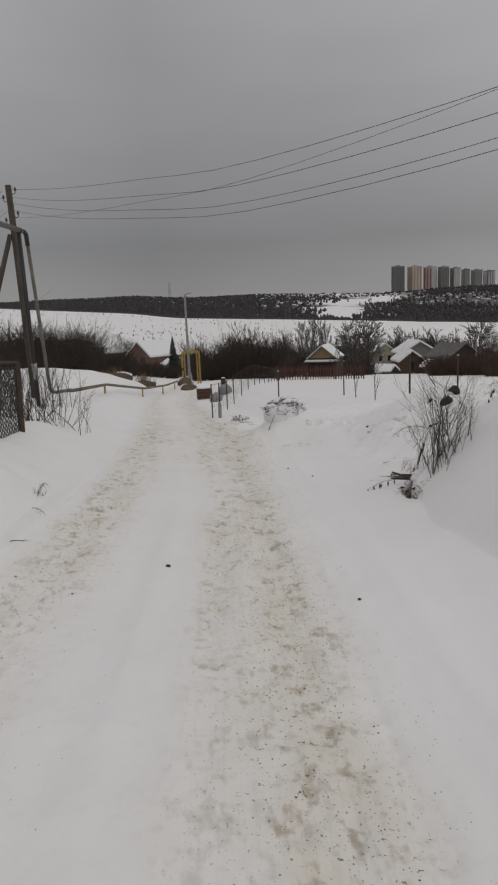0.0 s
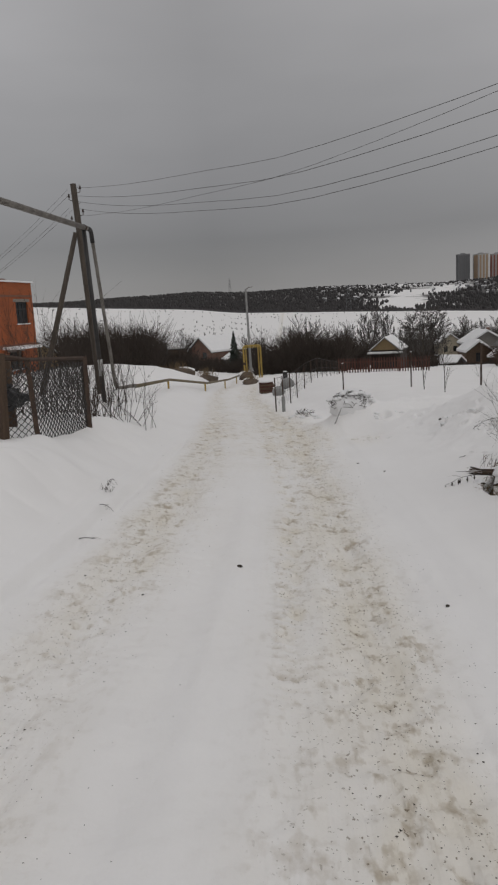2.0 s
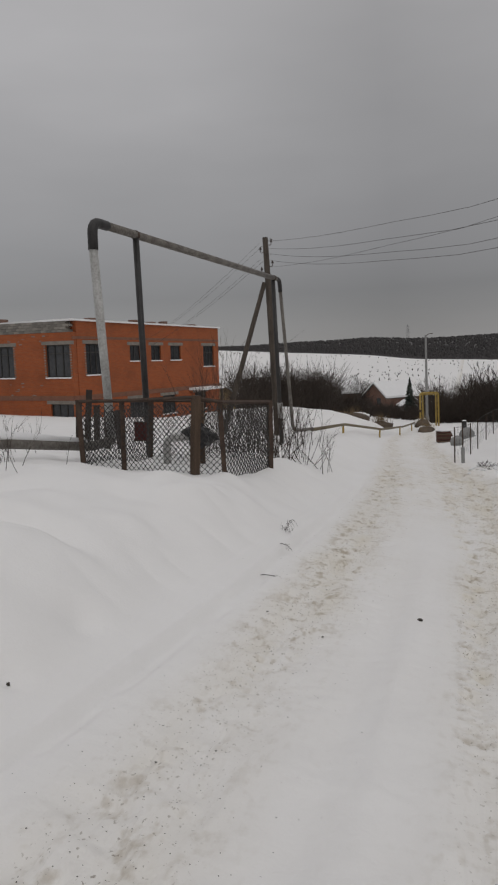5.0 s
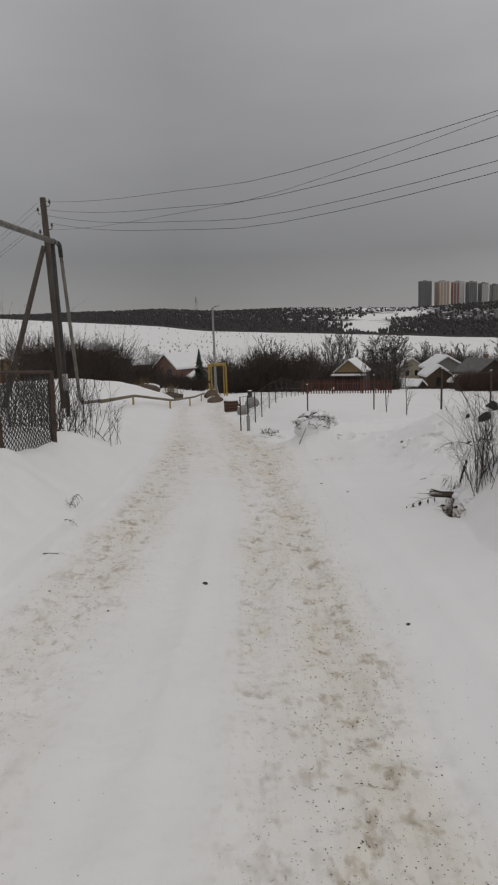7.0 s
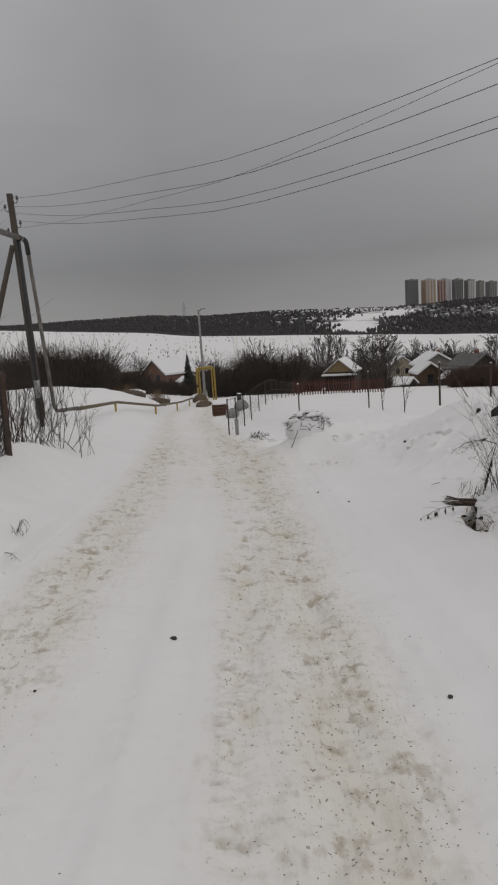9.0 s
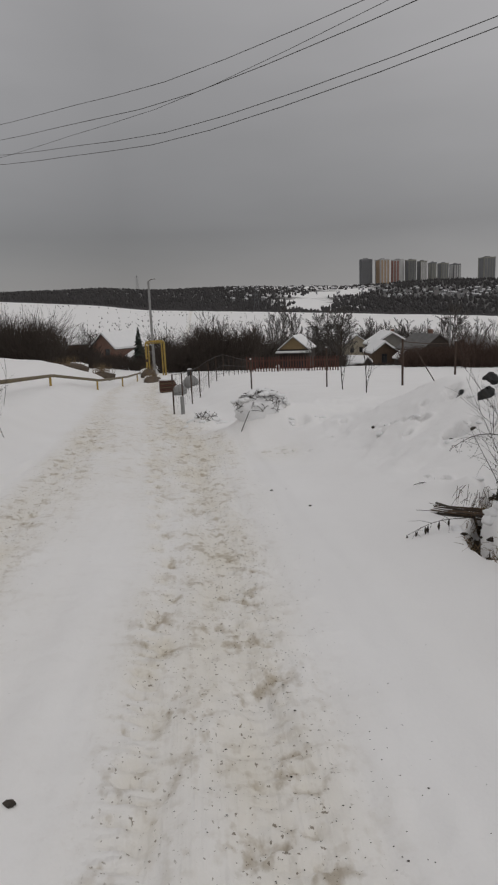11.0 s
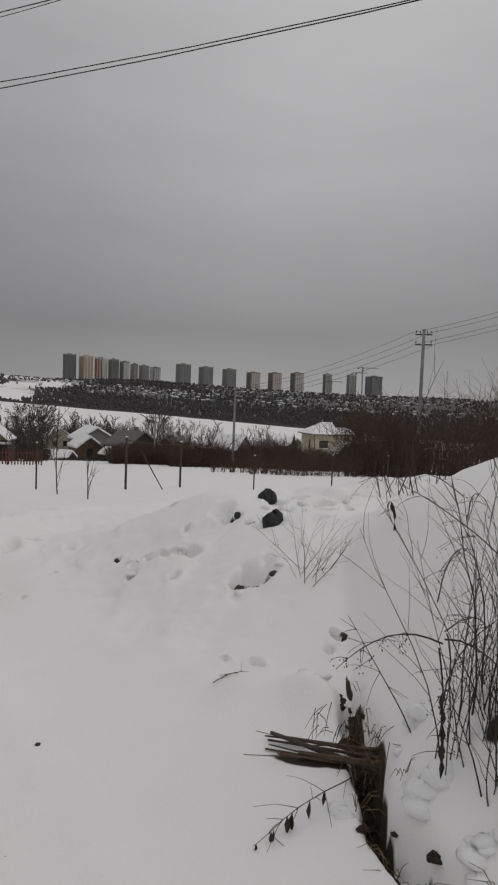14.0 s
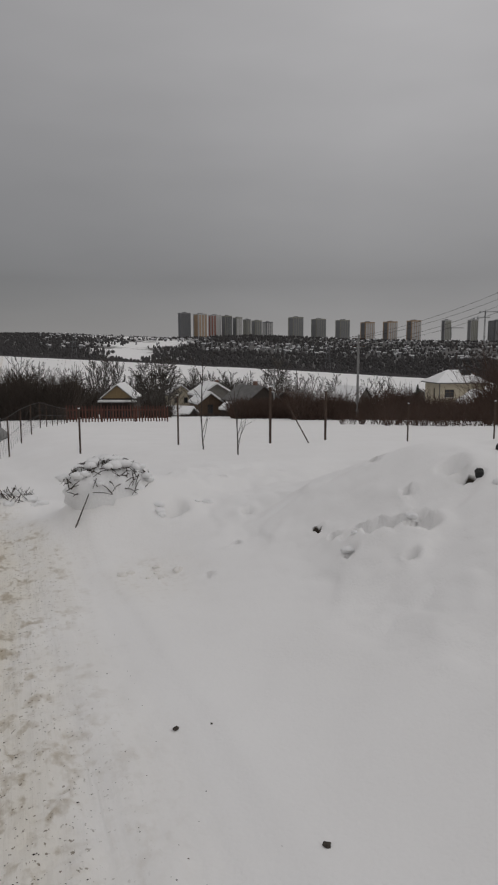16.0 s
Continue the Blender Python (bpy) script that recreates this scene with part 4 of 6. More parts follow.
def brick_house():
    cx, cy, top, base = -20.84, 31.2, 3.92, -2.4
    t = thing("brick_house", pose(cx, cy, 0), "unfinished two-storey orange brick house with a flat roof", "house")
    side_a, side_b = 6.8, 15.9
    turn_a = math.degrees(math.atan2(0.5, -6.8))
    turn_b = math.degrees(math.atan2(15.7, 2.5))
    # the facade towards the road corner runs from its far end to the corner; the long one from the corner on
    ax, ay = side_a * math.cos(radians(turn_a)), side_a * math.sin(radians(turn_a))
    ma = pose(ax, ay, 0, 0, 0, turn_a - 180)
    mb = pose(0, 0, 0, 0, 0, turn_b)
    wins_a = [(side_a - 1.85, side_a - 0.18, 0.78, 2.62), (side_a - 5.8, side_a - 4.2, 0.78, 2.6), (side_a - 1.7, side_a - 0.1, -2.0, -0.72)]
    wins_b = [(1.1, 2.55, 0.88, 2.66), (5.1, 6.2, 1.62, 2.6), (7.3, 8.4, 1.62, 2.6), (9.5, 10.75, 1.62, 2.6), (13.7, 15.2, 1.1, 2.6), (4.9, 6.6, -2.0, -0.75), (8.4, 10.0, -2.0, -0.75), (12.4, 14.0, -2.0, -0.75)]
    wall_a = part("wall", walled(side_a, top - 0.62, 0.4, wins_a, base), BRICK_RED, t, at=ma)
    wall_b = part("wall", walled(side_b - 0.4, top, 0.4, [(max(a - 0.4, 0.02), b - 0.4, c, d) for a, b, c, d in wins_b], base), BRICK_RED, t, at=mb @ pose(0.4, 0, 0))
    part("band", Shape().box((0, -0.03, -0.52), (side_a, 0.0, -0.25)), BAND, t, "darker dull course between the storeys", at=ma)
    part("band", Shape().box((0.02, -0.03, -0.52), (side_b, 0.0, -0.25)), BAND, t, at=mb)
    part("band", Shape().box((0.02, -0.025, top - 1.0), (side_b, 0.0, top - 0.85)), BAND, t, at=mb)
    far_w = Shape().box((0, 6.4, base), (side_b, 6.8, top))
    part("back_wall", far_w, BRICK_RED, t, at=mb)
    part("end_wall", Shape().box((side_b - 0.4, 0.4, base), (side_b, 6.4, top)), BRICK_RED, t, at=mb)
    # grey silicate blocks on top of the short facade
    block = Shape().box((0.006, -0.012, 0.006), (0.384, 0.38, 0.149)).mesh("block", BRICK_GREY)
    for row in range(4):
        for k in range(18):
            u = k * 0.39 - (0.19 if row % 2 else 0)
            if u < -0.01 or u + 0.39 > side_a + 0.01:
                continue
            ob = new("block", block)
            ob.parent = t
            ob.matrix_basis = ma @ pose(u, rng.uniform(-0.008, 0.008), top - 0.62 + row * 0.155)
    roof = Shape().box((-0.15, -0.15, top + 0.002), (side_b + 0.1, 6.9, top + 0.1))
    part("roof_snow", roof, SNOW, t, "thin snow along the flat roof", at=mb)
    for u, w, dp, h in ((0.5, 0.5, 5.9, 0.26), (2.3, 0.9, 4.6, 0.14), (2.2, 1.0, 0.5, 0.16), (6.2, 0.7, 0.4, 0.2), (8.0, 0.5, 0.4, 0.14), (9.5, 0.35, 0.4, 0.22), (13.0, 0.4, 0.4, 0.14)):
        part("brick_stack", Shape().box((u, dp, top + 0.1), (u + w, dp + 0.5, top + 0.1 + h)), BRICK_BROWN, t, at=mb)
    for k, o in enumerate(wins_a):
        window(wall_a, Matrix(), *o, panes=3, lintel=LINTEL)
    for k, o in enumerate(wins_b):
        window(wall_b, pose(-0.4, 0, 0), *o, panes=3 if o[1] - o[0] > 1.3 else 2, lintel=LINTEL)
    # small porch at the far end
    part("porch_roof", Shape().box((11.6, -1.2, -0.55), (14.6, 0, -0.38)), SNOW, t, at=mb)
    part("porch_post", Shape().box((11.7, -1.15, base), (11.85, -1.0, -0.55)), OLD_WOOD, t, at=mb)
    part("porch_post", Shape().box((14.35, -1.15, base), (14.5, -1.0, -0.55)), OLD_WOOD, t, at=mb)
    for k in range(16):
        u, z, w, h = rng.uniform(1.9, side_a - 1.9), rng.choice((-0.2, 0.1, 0.35, 2.75, 3.0)) + rng.uniform(-0.1, 0.1), rng.uniform(0.08, 0.3), rng.uniform(0.03, 0.09)
        part("mortar_patch", Shape().box((u, -0.008, z), (u + w, 0, z + h)), LINTEL, t, at=ma)
    # toothed grey brick edges beside the windows
    tooth = Shape().box((0, -0.014, 0), (0.12, 0.0, 0.07)).mesh("tooth", BRICK_GREY)
    for m, wins in ((ma, wins_a[:2]), (mb, wins_b[:1])):
        for x0, x1, z0, z1 in wins:
            for side in (x0 - 0.125, x1 + 0.005):
                for k in range(int((z1 - z0) / 0.15)):
                    ob = new("tooth", tooth)
                    ob.parent = t
                    ob.matrix_basis = m @ pose(side, 0, z0 + 0.15 * k + 0.04)


brick_house()


def cottage(az, d, wide, deep, eave, rise, turn, wall, label, snow=1.0, name="cottage", wins=(), gable_mat=None, mansard=False, chimney=False, top=None, porch=0.0):
    """A gabled house with a snow-laden roof; the gable looks along -y of its own frame."""
    x, y = polar(az, d)
    z = at_ground(x, y) - 0.1
    if top is not None:  # the ridge's height, in degrees over the eye's level
        eave = EYE_Z + d * math.tan(radians(top)) - rise - z
        if eave < 1.9:
            z, eave = z - 1.9 + eave, 1.9
    t = thing(name, pose(x, y, z, 0, 0, -az + turn), label, "house")
    w = wide / 2
    openings = [(u + w, u + w + ww, zz + max(0, eave - 2.7), zz + hh + max(0, eave - 2.7)) for u, ww, zz, hh in wins]
    front = part("wall", walled(wide, eave, 0.25, openings), wall, t, at=pose(-w, -deep / 2, 0))
    for o in openings:
        window(front, Matrix(), *o, panes=2, sill=False)
    part("wall", Shape().box((-w, deep / 2 - 0.25, 0), (w, deep / 2, eave)), wall, t)
    for sg in (-1, 1):
        part("side_wall", Shape().box((sg * (w - 0.125) - 0.125, -deep / 2 + 0.25, 0), (sg * (w - 0.125) + 0.125, deep / 2 - 0.25, eave)), wall, t)
    if mansard:
        prof = [(-w, eave), (-w * 0.72, eave + rise * 0.62), (0, eave + rise), (w * 0.72, eave + rise * 0.62), (w, eave)]
    else:
        prof = [(-w, eave), (0, eave + rise), (w, eave)]
    for yy in (-deep / 2, deep / 2 - 0.2):
        part("gable", Shape().prism(prof, yy, yy + 0.2), gable_mat or wall, t)
    k = 1.08
    for a, b in zip(prof, prof[1:]):
        (x0, z0), (x1, z1) = a, b
        ext = lambda p: (p[0] * k, p[1] - (0.18 if abs(p[0]) > w * 0.99 else 0))
        (x0, z0), (x1, z1) = ext(a), ext(b)
        sl = part("roof_sheet", Shape().prism([(x0, z0), (x0, z0 + 0.1), (x1, z1 + 0.1), (x1, z1)], -deep / 2 - 0.35, deep / 2 + 0.35), ROOF_SHEET, t)
        steep = abs(z1 - z0) > abs(x1 - x0) * 1.15
        if snow and not steep:
            th = 0.22 * snow
            part("roof_snow", Shape().prism([(x0, z0 + 0.102), (x0, z0 + 0.1 + th), (x1, z1 + 0.1 + th), (x1, z1 + 0.102)], -deep / 2 - 0.3, deep / 2 + 0.3), SNOW, sl)
    if porch:
        pr = part("porch_roof", Shape().box((-w - 0.3, -deep / 2 - porch, eave - 0.45), (w + 0.5, -deep / 2 - 0.004, eave - 0.38)), ROOF_SHEET, t)
        part("roof_snow", Shape().prism([(-w - 0.25, eave - 0.376), (w + 0.45, eave - 0.376), (w + 0.4, eave - 0.2), (-w - 0.2, eave - 0.18)], -deep / 2 - porch + 0.05, -deep / 2 - 0.01), SNOW, pr)
        for u in (-w, -w * 0.3, w * 0.4, w):
            part("porch_post", Shape().box((u - 0.05, -deep / 2 - porch + 0.05, 0), (u + 0.05, -deep / 2 - porch + 0.15, eave - 0.454)), DARK_BOARD, t)
    if chimney:
        part("chimney", Shape().box((w * 0.3, 0.3, eave + rise * 0.4), (w * 0.3 + 0.5, 0.8, eave + rise + 0.6)), BRICK_BROWN, t)
    return t


cottage(8.25, 80, 3.7, 4.4, 2.0, 1.45, -12, DARK_BOARD, "small ochre cottage with a peaked gable and snowy roof", snow=0.6, gable_mat=OCHRE, top=-2.92, porch=1.1, wins=((-1.4, 0.7, 0.3, 0.9), (0.5, 0.7, 0.3, 0.9)))
cottage(15.9, 116, 6.4, 6.0, 3.2, 1.9, 17, GREY_BOARD, "pale grey house under a broad snow-covered gable roof", snow=1.5, chimney=True, top=-2.9, wins=((-0.9, 0.9, 1.0, 1.1), (0.9, 0.9, 1.0, 1.1)))
cottage(15.45, 101, 4.0, 4.4, 2.3, 1.4, 17, BROWN_WOOD, "dark brown shed with a snowy gable roof", snow=1.5, top=-3.72, wins=((-0.5, 0.9, 0.6, 1.4),))
cottage(13.2, 97, 3.0, 4.0, 2.0, 0.8, 60, DARK_BOARD, "low lean-to with thick snow on its roof", snow=1.4, top=-5.0)
cottage(17.9, 95, 2.6, 3.4, 2.0, 0.7, 40, DARK_BOARD, "low dark hut with thick snow on its roof", snow=1.2, top=-4.7)
cottage(13.1, 122, 4.4, 4.6, 3.2, 1.6, 10, CREAM, "pale yellow cottage half hidden by bare trees", top=-3.01, wins=((-1.2, 0.7, 1.2, 1.0), (0.5, 0.7, 1.2, 1.0)))
cottage(19.4, 98, 6.0, 6.0, 2.5, 2.0, 35, DARK_BOARD, "dark boarded house with little snow on its roof", snow=0.0, chimney=True, top=-3.08)
cottage(23.3, 105, 5.0, 5.0, 2.4, 1.6, -35, DARK_BOARD, "low dark shed among bushes", snow=0.0)
cottage(28.4, 112, 4.2, 5.5, 2.5, 2.2, 50, GREY_BOARD, "grey cottage with a steep snowy roof behind bushes", wins=((-0.5, 0.9, 1.0, 1.1),))
cottage(33.6, 150, 5.0, 5.0, 2.6, 1.6, 30, GREY_BOARD, "small snow-roofed outbuilding beyond a spruce")
cottage(39.3, 92, 4.6, 4.6, 1.9, 1.4, 35, GREY_BOARD, "low grey shed with snow on its roof")
cottage(2.9, 100, 2.6, 4.0, 2.5, 1.7, 55, DARK_BOARD, "dark hut with a strip of snow on its roof", top=-3.25)
cottage(-7.3, 112, 6.0, 8.0, 3.6, 2.3, -48, BRICK_BROWN, "brown brick house with a snow-covered gable roof", snow=1.4, top=-2.13, wins=((0.4, 1.2, 1.4, 1.2),))
cottage(-11.9, 115, 5.0, 6.5, 3.0, 2.4, -62, BROWN_WOOD, "dark wooden house with a snow-covered roof", top=-1.85)
cottage(-13.8, 105, 4.0, 6.0, 2.6, 1.9, 75, GREY_BOARD, "grey shed with a snow-dusted roof", snow=0.6)
cottage(-5.6, 105, 4.0, 4.0, 2.2, 1.2, 10, GREY_BOARD, "low grey hut behind dark bushes", snow=0.5)
cottage(-24.5, 80, 5.0, 6.0, 2.4, 1.5, 15, OCHRE, "low tan-walled outbuilding beyond bare shrubs")


def villa():
    """Cream two-storey house under a low hipped roof."""
    x, y = polar(37.0, 120)
    z = at_ground(x, y)
    t = thing("villa", pose(x, y, z, 0, 0, -37 + 22), "cream two-storey house with a snow-covered hipped roof", "house")
    w, dp, eave = 8.0, 6.6, EYE_Z - 5.75 - z
    zz = eave - 2.35
    fw = part("wall", walled(w, eave, 0.3, [(1.0, 2.7, zz, zz + 1.35), (5.0, 7.0, zz - 0.1, zz + 1.35)]), CREAM, t, at=pose(-w / 2, -dp / 2, 0))
    window(fw, Matrix(), 1.0, 2.7, zz, zz + 1.35, 2, BROWN_WOOD)
    window(fw, Matrix(), 5.0, 7.0, zz - 0.1, zz + 1.35, 3, BROWN_WOOD)
    lw = part("wall", walled(dp - 0.6, eave, 0.3, [(3.6, 4.4, zz - 0.3, zz + 1.5), (1.9, 2.25, zz + 0.3, zz + 1.2), (1.3, 1.6, zz + 0.3, zz + 1.2)]), CREAM, t, at=pose(-w / 2, dp / 2 - 0.3, 0, 0, 0, -90))
    for o in ((3.6, 4.4, zz - 0.3, zz + 1.5), (1.9, 2.25, zz + 0.3, zz + 1.2), (1.3, 1.6, zz + 0.3, zz + 1.2)):
        window(lw, Matrix(), *o, 1, BROWN_WOOD, sill=False)
    part("back_wall", Shape().box((-w / 2, dp / 2 - 0.3, 0), (w / 2, dp / 2, eave)), CREAM, t)
    part("side_wall", Shape().box((w / 2 - 0.3, -dp / 2 + 0.3, 0), (w / 2, dp / 2 - 0.3, eave)), CREAM, t)
    for u in (-w / 2 - 0.02, w / 2 - 0.23):
        part("downpipe", Shape().tube([(u + 0.1, -dp / 2 - 0.1, 0), (u + 0.1, -dp / 2 - 0.1, eave)], 0.08, 6), ROOF_SHEET, t)

    def hip(over, z0, z1):
        a, b, c = w / 2 + over, dp / 2 + over, 1.4
        vs = [(-a, -b, z0), (a, -b, z0), (a, b, z0), (-a, b, z0), (-a, -b, z0 + 0.12), (a, -b, z0 + 0.12), (a, b, z0 + 0.12), (-a, b, z0 + 0.12), (-c, 0, z1), (c, 0, z1)]
        return Shape().add(vs, [(3, 2, 1, 0), (0, 1, 5, 4), (1, 2, 6, 5), (2, 3, 7, 6), (3, 0, 4, 7), (4, 5, 9, 8), (6, 7, 8, 9), (5, 6, 9), (7, 4, 8)])
    r = part("roof", hip(0.6, eave, eave + 2.0), ROOF_SHEET, t)
    part("roof_snow", hip(0.52, eave + 0.125, eave + 2.25), SNOW, r)
    part("dormer", Shape().prism([(0.6, eave + 1.0), (2.2, eave + 0.9), (2.2, eave + 2.05), (0.6, eave + 2.28)], -1.7, -0.3), PIPE_BLACK, r, "dark roof hatch clear of snow")
    part("chimney", Shape().box((2.7, -1.4, eave + 0.7), (3.0, -1.1, eave + 1.7)), BRICK_BROWN, r)


villa()


# ---- thickets, trees and shrubs ----
def thicket(name, zones, material, label, seed, r=0.02, stems=4):
    """Leafless brushwood: zones of (az0, az1, d0, d1, low, high, count) as seen from the road."""
    global rng
    keep, rng = rng, random.Random(seed)
    s = Shape()
    for az0, az1, d0, d1, low, high, count in zones:
        for _ in range(count):
            az, d = rng.uniform(az0, az1), rng.uniform(d0, d1)
            x, y = polar(az, d)
            z = at_ground(x, y)
            env = 0.8 + 1.3 * float(field(az * 1.0, d * 0.06, 0.8, 3))
            for _ in range(stems):
                h = rng.uniform(low, high) * max(0.45, env) if high > 0 else max(0.4, (EYE_Z + d * math.tan(radians(high)) - z) * rng.uniform(low, 1.0))
                k = r * rng.uniform(0.6, 1.3) * (0.5 + d / 110)
                way = (rng.uniform(-0.55, 0.55), rng.uniform(-0.4, 0.4), 1)
                pts = twig(s, (x, y, z - 0.1), way, h, k, 3, 0.02, 0.22, 3, 0.4)
                for f in (1, 2):
                    twig(s, pts[f], (rng.uniform(-1, 1), rng.uniform(-1, 1), rng.uniform(0.2, 0.9)), h * 0.45, k * 0.7, 2, 0.0, 0.25, 3, 0.4)
    rng = keep
    return solo(name, s, material, label, "bushes", kind="stuff")


thicket("dark_thicket", ((-22, -13, 66, 96, 3.4, 6.8, 760), (-13.5, -9.5, 74, 96, 2.4, 4.6, 340), (-10, -4.8, 76, 92, 1.4, 3.0, 280), (-4.2, 4.4, 68, 92, 3.0, 6.0, 980), (3.5, 6.2, 84, 98, 2.6, 4.6, 240), (9.6, 12.4, 84, 98, 1.2, 2.6, 200), (5.6, 13.0, 122, 132, 0.5, -2.6, 420), (-14, -3, 134, 150, 2.4, 5.0, 420), (3, 12, 134, 152, 2.4, 6.0, 300), (18, 25, 134, 152, 2.4, 6.0, 240), (12, 19.5, 125, 134, 0.5, -2.35, 620), (-13.5, -4.6, 126, 134, 0.5, -1.9, 520), (13.0, 17.5, 92, 95, 0.6, -5.4, 90)), TWIG, "dark leafless thicket along the foot of the slope", 31, 0.028, 3)
thicket("dark_thicket", ((-60, -40, 60, 110, 4.0, 8.0, 700), (-41, -30, 68, 90, 2, 4, 220)), TWIG, "tall dark leafless wood behind a brick house", 32, 0.037, 3)
thicket("red_thicket", ((17.6, 23.5, 72, 90, 0.45, -3.9, 640), (23, 34.5, 62, 84, 1.8, 4.0, 900), (34, 42, 56, 78, 1.7, 3.4, 560)), RED_TWIG, "reddish brown leafless bushes beyond a snowy plot", 33, 0.025, 3)
thicket("red_thicket", ((39.5, 46, 38, 54, 1.8, 5.6, 330), (45, 57, 36, 56, 2.4, 7.0, 420)), RED_TWIG, "tall reddish brown brushwood beside a concrete pole", 34, 0.021, 3)
thicket("tall_stalks", ((27.5, 33, 40, 44, 1.0, 1.8, 46), (31, 41, 34, 40, 1.0, 2.0, 110)), RED_TWIG, "row of bare upright shrub stalks in snow", 35, 0.018, 3)
thicket("field_scrub", ((-24, 14, 190, 480, 0.4, 1.1, 300), (-20, -13, 200, 330, 0.5, 1.5, 34), (-9, -2, 180, 330, 0.5, 1.8, 60), (-2, 12, 150, 190, 0.8, 2.4, 50), (12, 44, 150, 200, 1.2, 2.6, 120)), TWIG, "thin scrub dotted over the snowy valley floor", 36, 0.03, 4)


def bare_tree(seed, limbs=15, reach=0.42, open_out=0.3, kids=8, droop=0.0, low=0.16, stems=1):
    """Trunk and crown shapes of a leafless tree, one metre high."""
    global rng
    keep, rng = rng, random.Random(seed)
    trunk, crown = Shape(), Shape()
    for st in range(stems):
        lean = (rng.uniform(-0.1, 0.1) * (1 + st), rng.uniform(-0.1, 0.1) * (1 + st), 1)
        top = rng.uniform(0.78, 0.9) * (1 - 0.12 * st)
        pts = twig(trunk, (0.02 * st, 0, -0.05), lean, top, 0.0105 / (1 + 0.3 * st), 8, -0.01, 0.06, 5, 0.16)
        for k in range(limbs):
            f = low + (0.97 - low) * (k + rng.random() * 0.8) / limbs
            i = min(int(f * 8), 7)
            q = pts[i].lerp(pts[i + 1], f * 8 - i)
            a = k * 2.4 + rng.random()
            o = open_out * rng.uniform(0.7, 1.3)
            branched(crown, q, (math.cos(a) * o, math.sin(a) * o, 1.0), reach * (1.12 - f * 0.72) * rng.uniform(0.75, 1.15), 0.0034, 2, kids, 0.42, 4, 5, 0.12, 0.5, 0.05 - droop, 0.0027)
    z = max(v[2] for v in crown.v)
    for s in (trunk, crown):
        s.v = [(v[0] / z, v[1] / z, v[2] / z) for v in s.v]
    rng = keep
    return trunk, crown


def plant_tree(az, d, top, shapes, label, turn):
    """top: the height of the crown's tip, in degrees over the eye's level."""
    x, y = polar(az, d)
    high = EYE_Z + d * math.tan(radians(top + 0.25)) - at_ground(x, y)
    t = thing("bare_tree", pose(x, y, at_ground(x, y), 0, 0, turn) @ Matrix.Diagonal((high, high, high, 1)), label, "tree", "bare trees in the valley")
    for nm, me in shapes:
        ob = new(nm, me)
        ob.parent = t
    return t


KINDS = []
for sd, limbs, reach, out, kids, dr, stems in ((1, 12, 0.44, 0.75, 5, 0.0, 2), (2, 20, 0.38, 0.42, 6, 0.02, 1), (3, 13, 0.42, 0.42, 6, 0.14, 2), (4, 12, 0.42, 0.5, 6, 0.04, 2)):
    tr, cr = bare_tree(sd, limbs, reach, out, kids, dr, 0.14, stems)
    KINDS.append((("trunk", tr.mesh("trunk", GREY_TWIG)), ("crown", cr.mesh("crown", GREY_TWIG))))
for k, (az, d, top, kind) in enumerate(((0.5, 110, -0.62, 0), (1.9, 114, -1.35, 0), (-0.7, 112, -1.6, 0), (4.0, 112, -1.77, 3), (4.8, 117, -1.85, 3), (5.8, 112, -0.75, 1), (6.5, 108, -0.14, 1), (7.2, 115, -0.7, 1), (8.0, 112, -1.1, 1),
                                         (9.2, 114, -1.7, 3), (10.3, 110, -0.9, 2), (10.9, 106, -0.72, 2), (11.5, 108, -0.63, 2), (12.1, 112, -1.0, 2), (14.0, 125, -1.7, 1), (14.6, 128, -1.6, 3), (15.9, 126, -1.95, 1), (16.5, 129, -1.83, 3), (17.3, 126, -1.95, 3),
                                         (19.2, 122, -2.0, 3), (20.6, 120, -1.9, 1), (21.5, 100, -0.5, 2), (22.4, 118, -1.8, 3), (23.6, 126, -2.0, 3), (25.2, 114, -2.2, 0), (26.6, 124, -2.1, 3), (30.2, 110, -2.4, 0), (31.6, 118, -2.3, 3), (35.6, 135, -2.2, 3),
                                         (9.5, 76, -3.3, 0), (11.0, 86, -2.9, 0), (12.6, 92, -3.0, 0), (-15.0, 95, -1.2, 3), (-18.5, 88, -1.0, 0), (-43.5, 78, 3.6, 1), (-46.0, 74, 4.0, 0), (-41.6, 90, 1.5, 3), (43.0, 130, -1.4, 1), (-10.2, 112, -1.5, 3), (-13.6, 108, -1.3, 3))):
    plant_tree(az, d, top, KINDS[kind], ("leafless grey tree with a spreading twiggy crown", "tall slim birch with a fine leafless crown", "bare birch with fine hanging twigs", "small leafless tree with a twiggy crown")[kind], 47 * k)


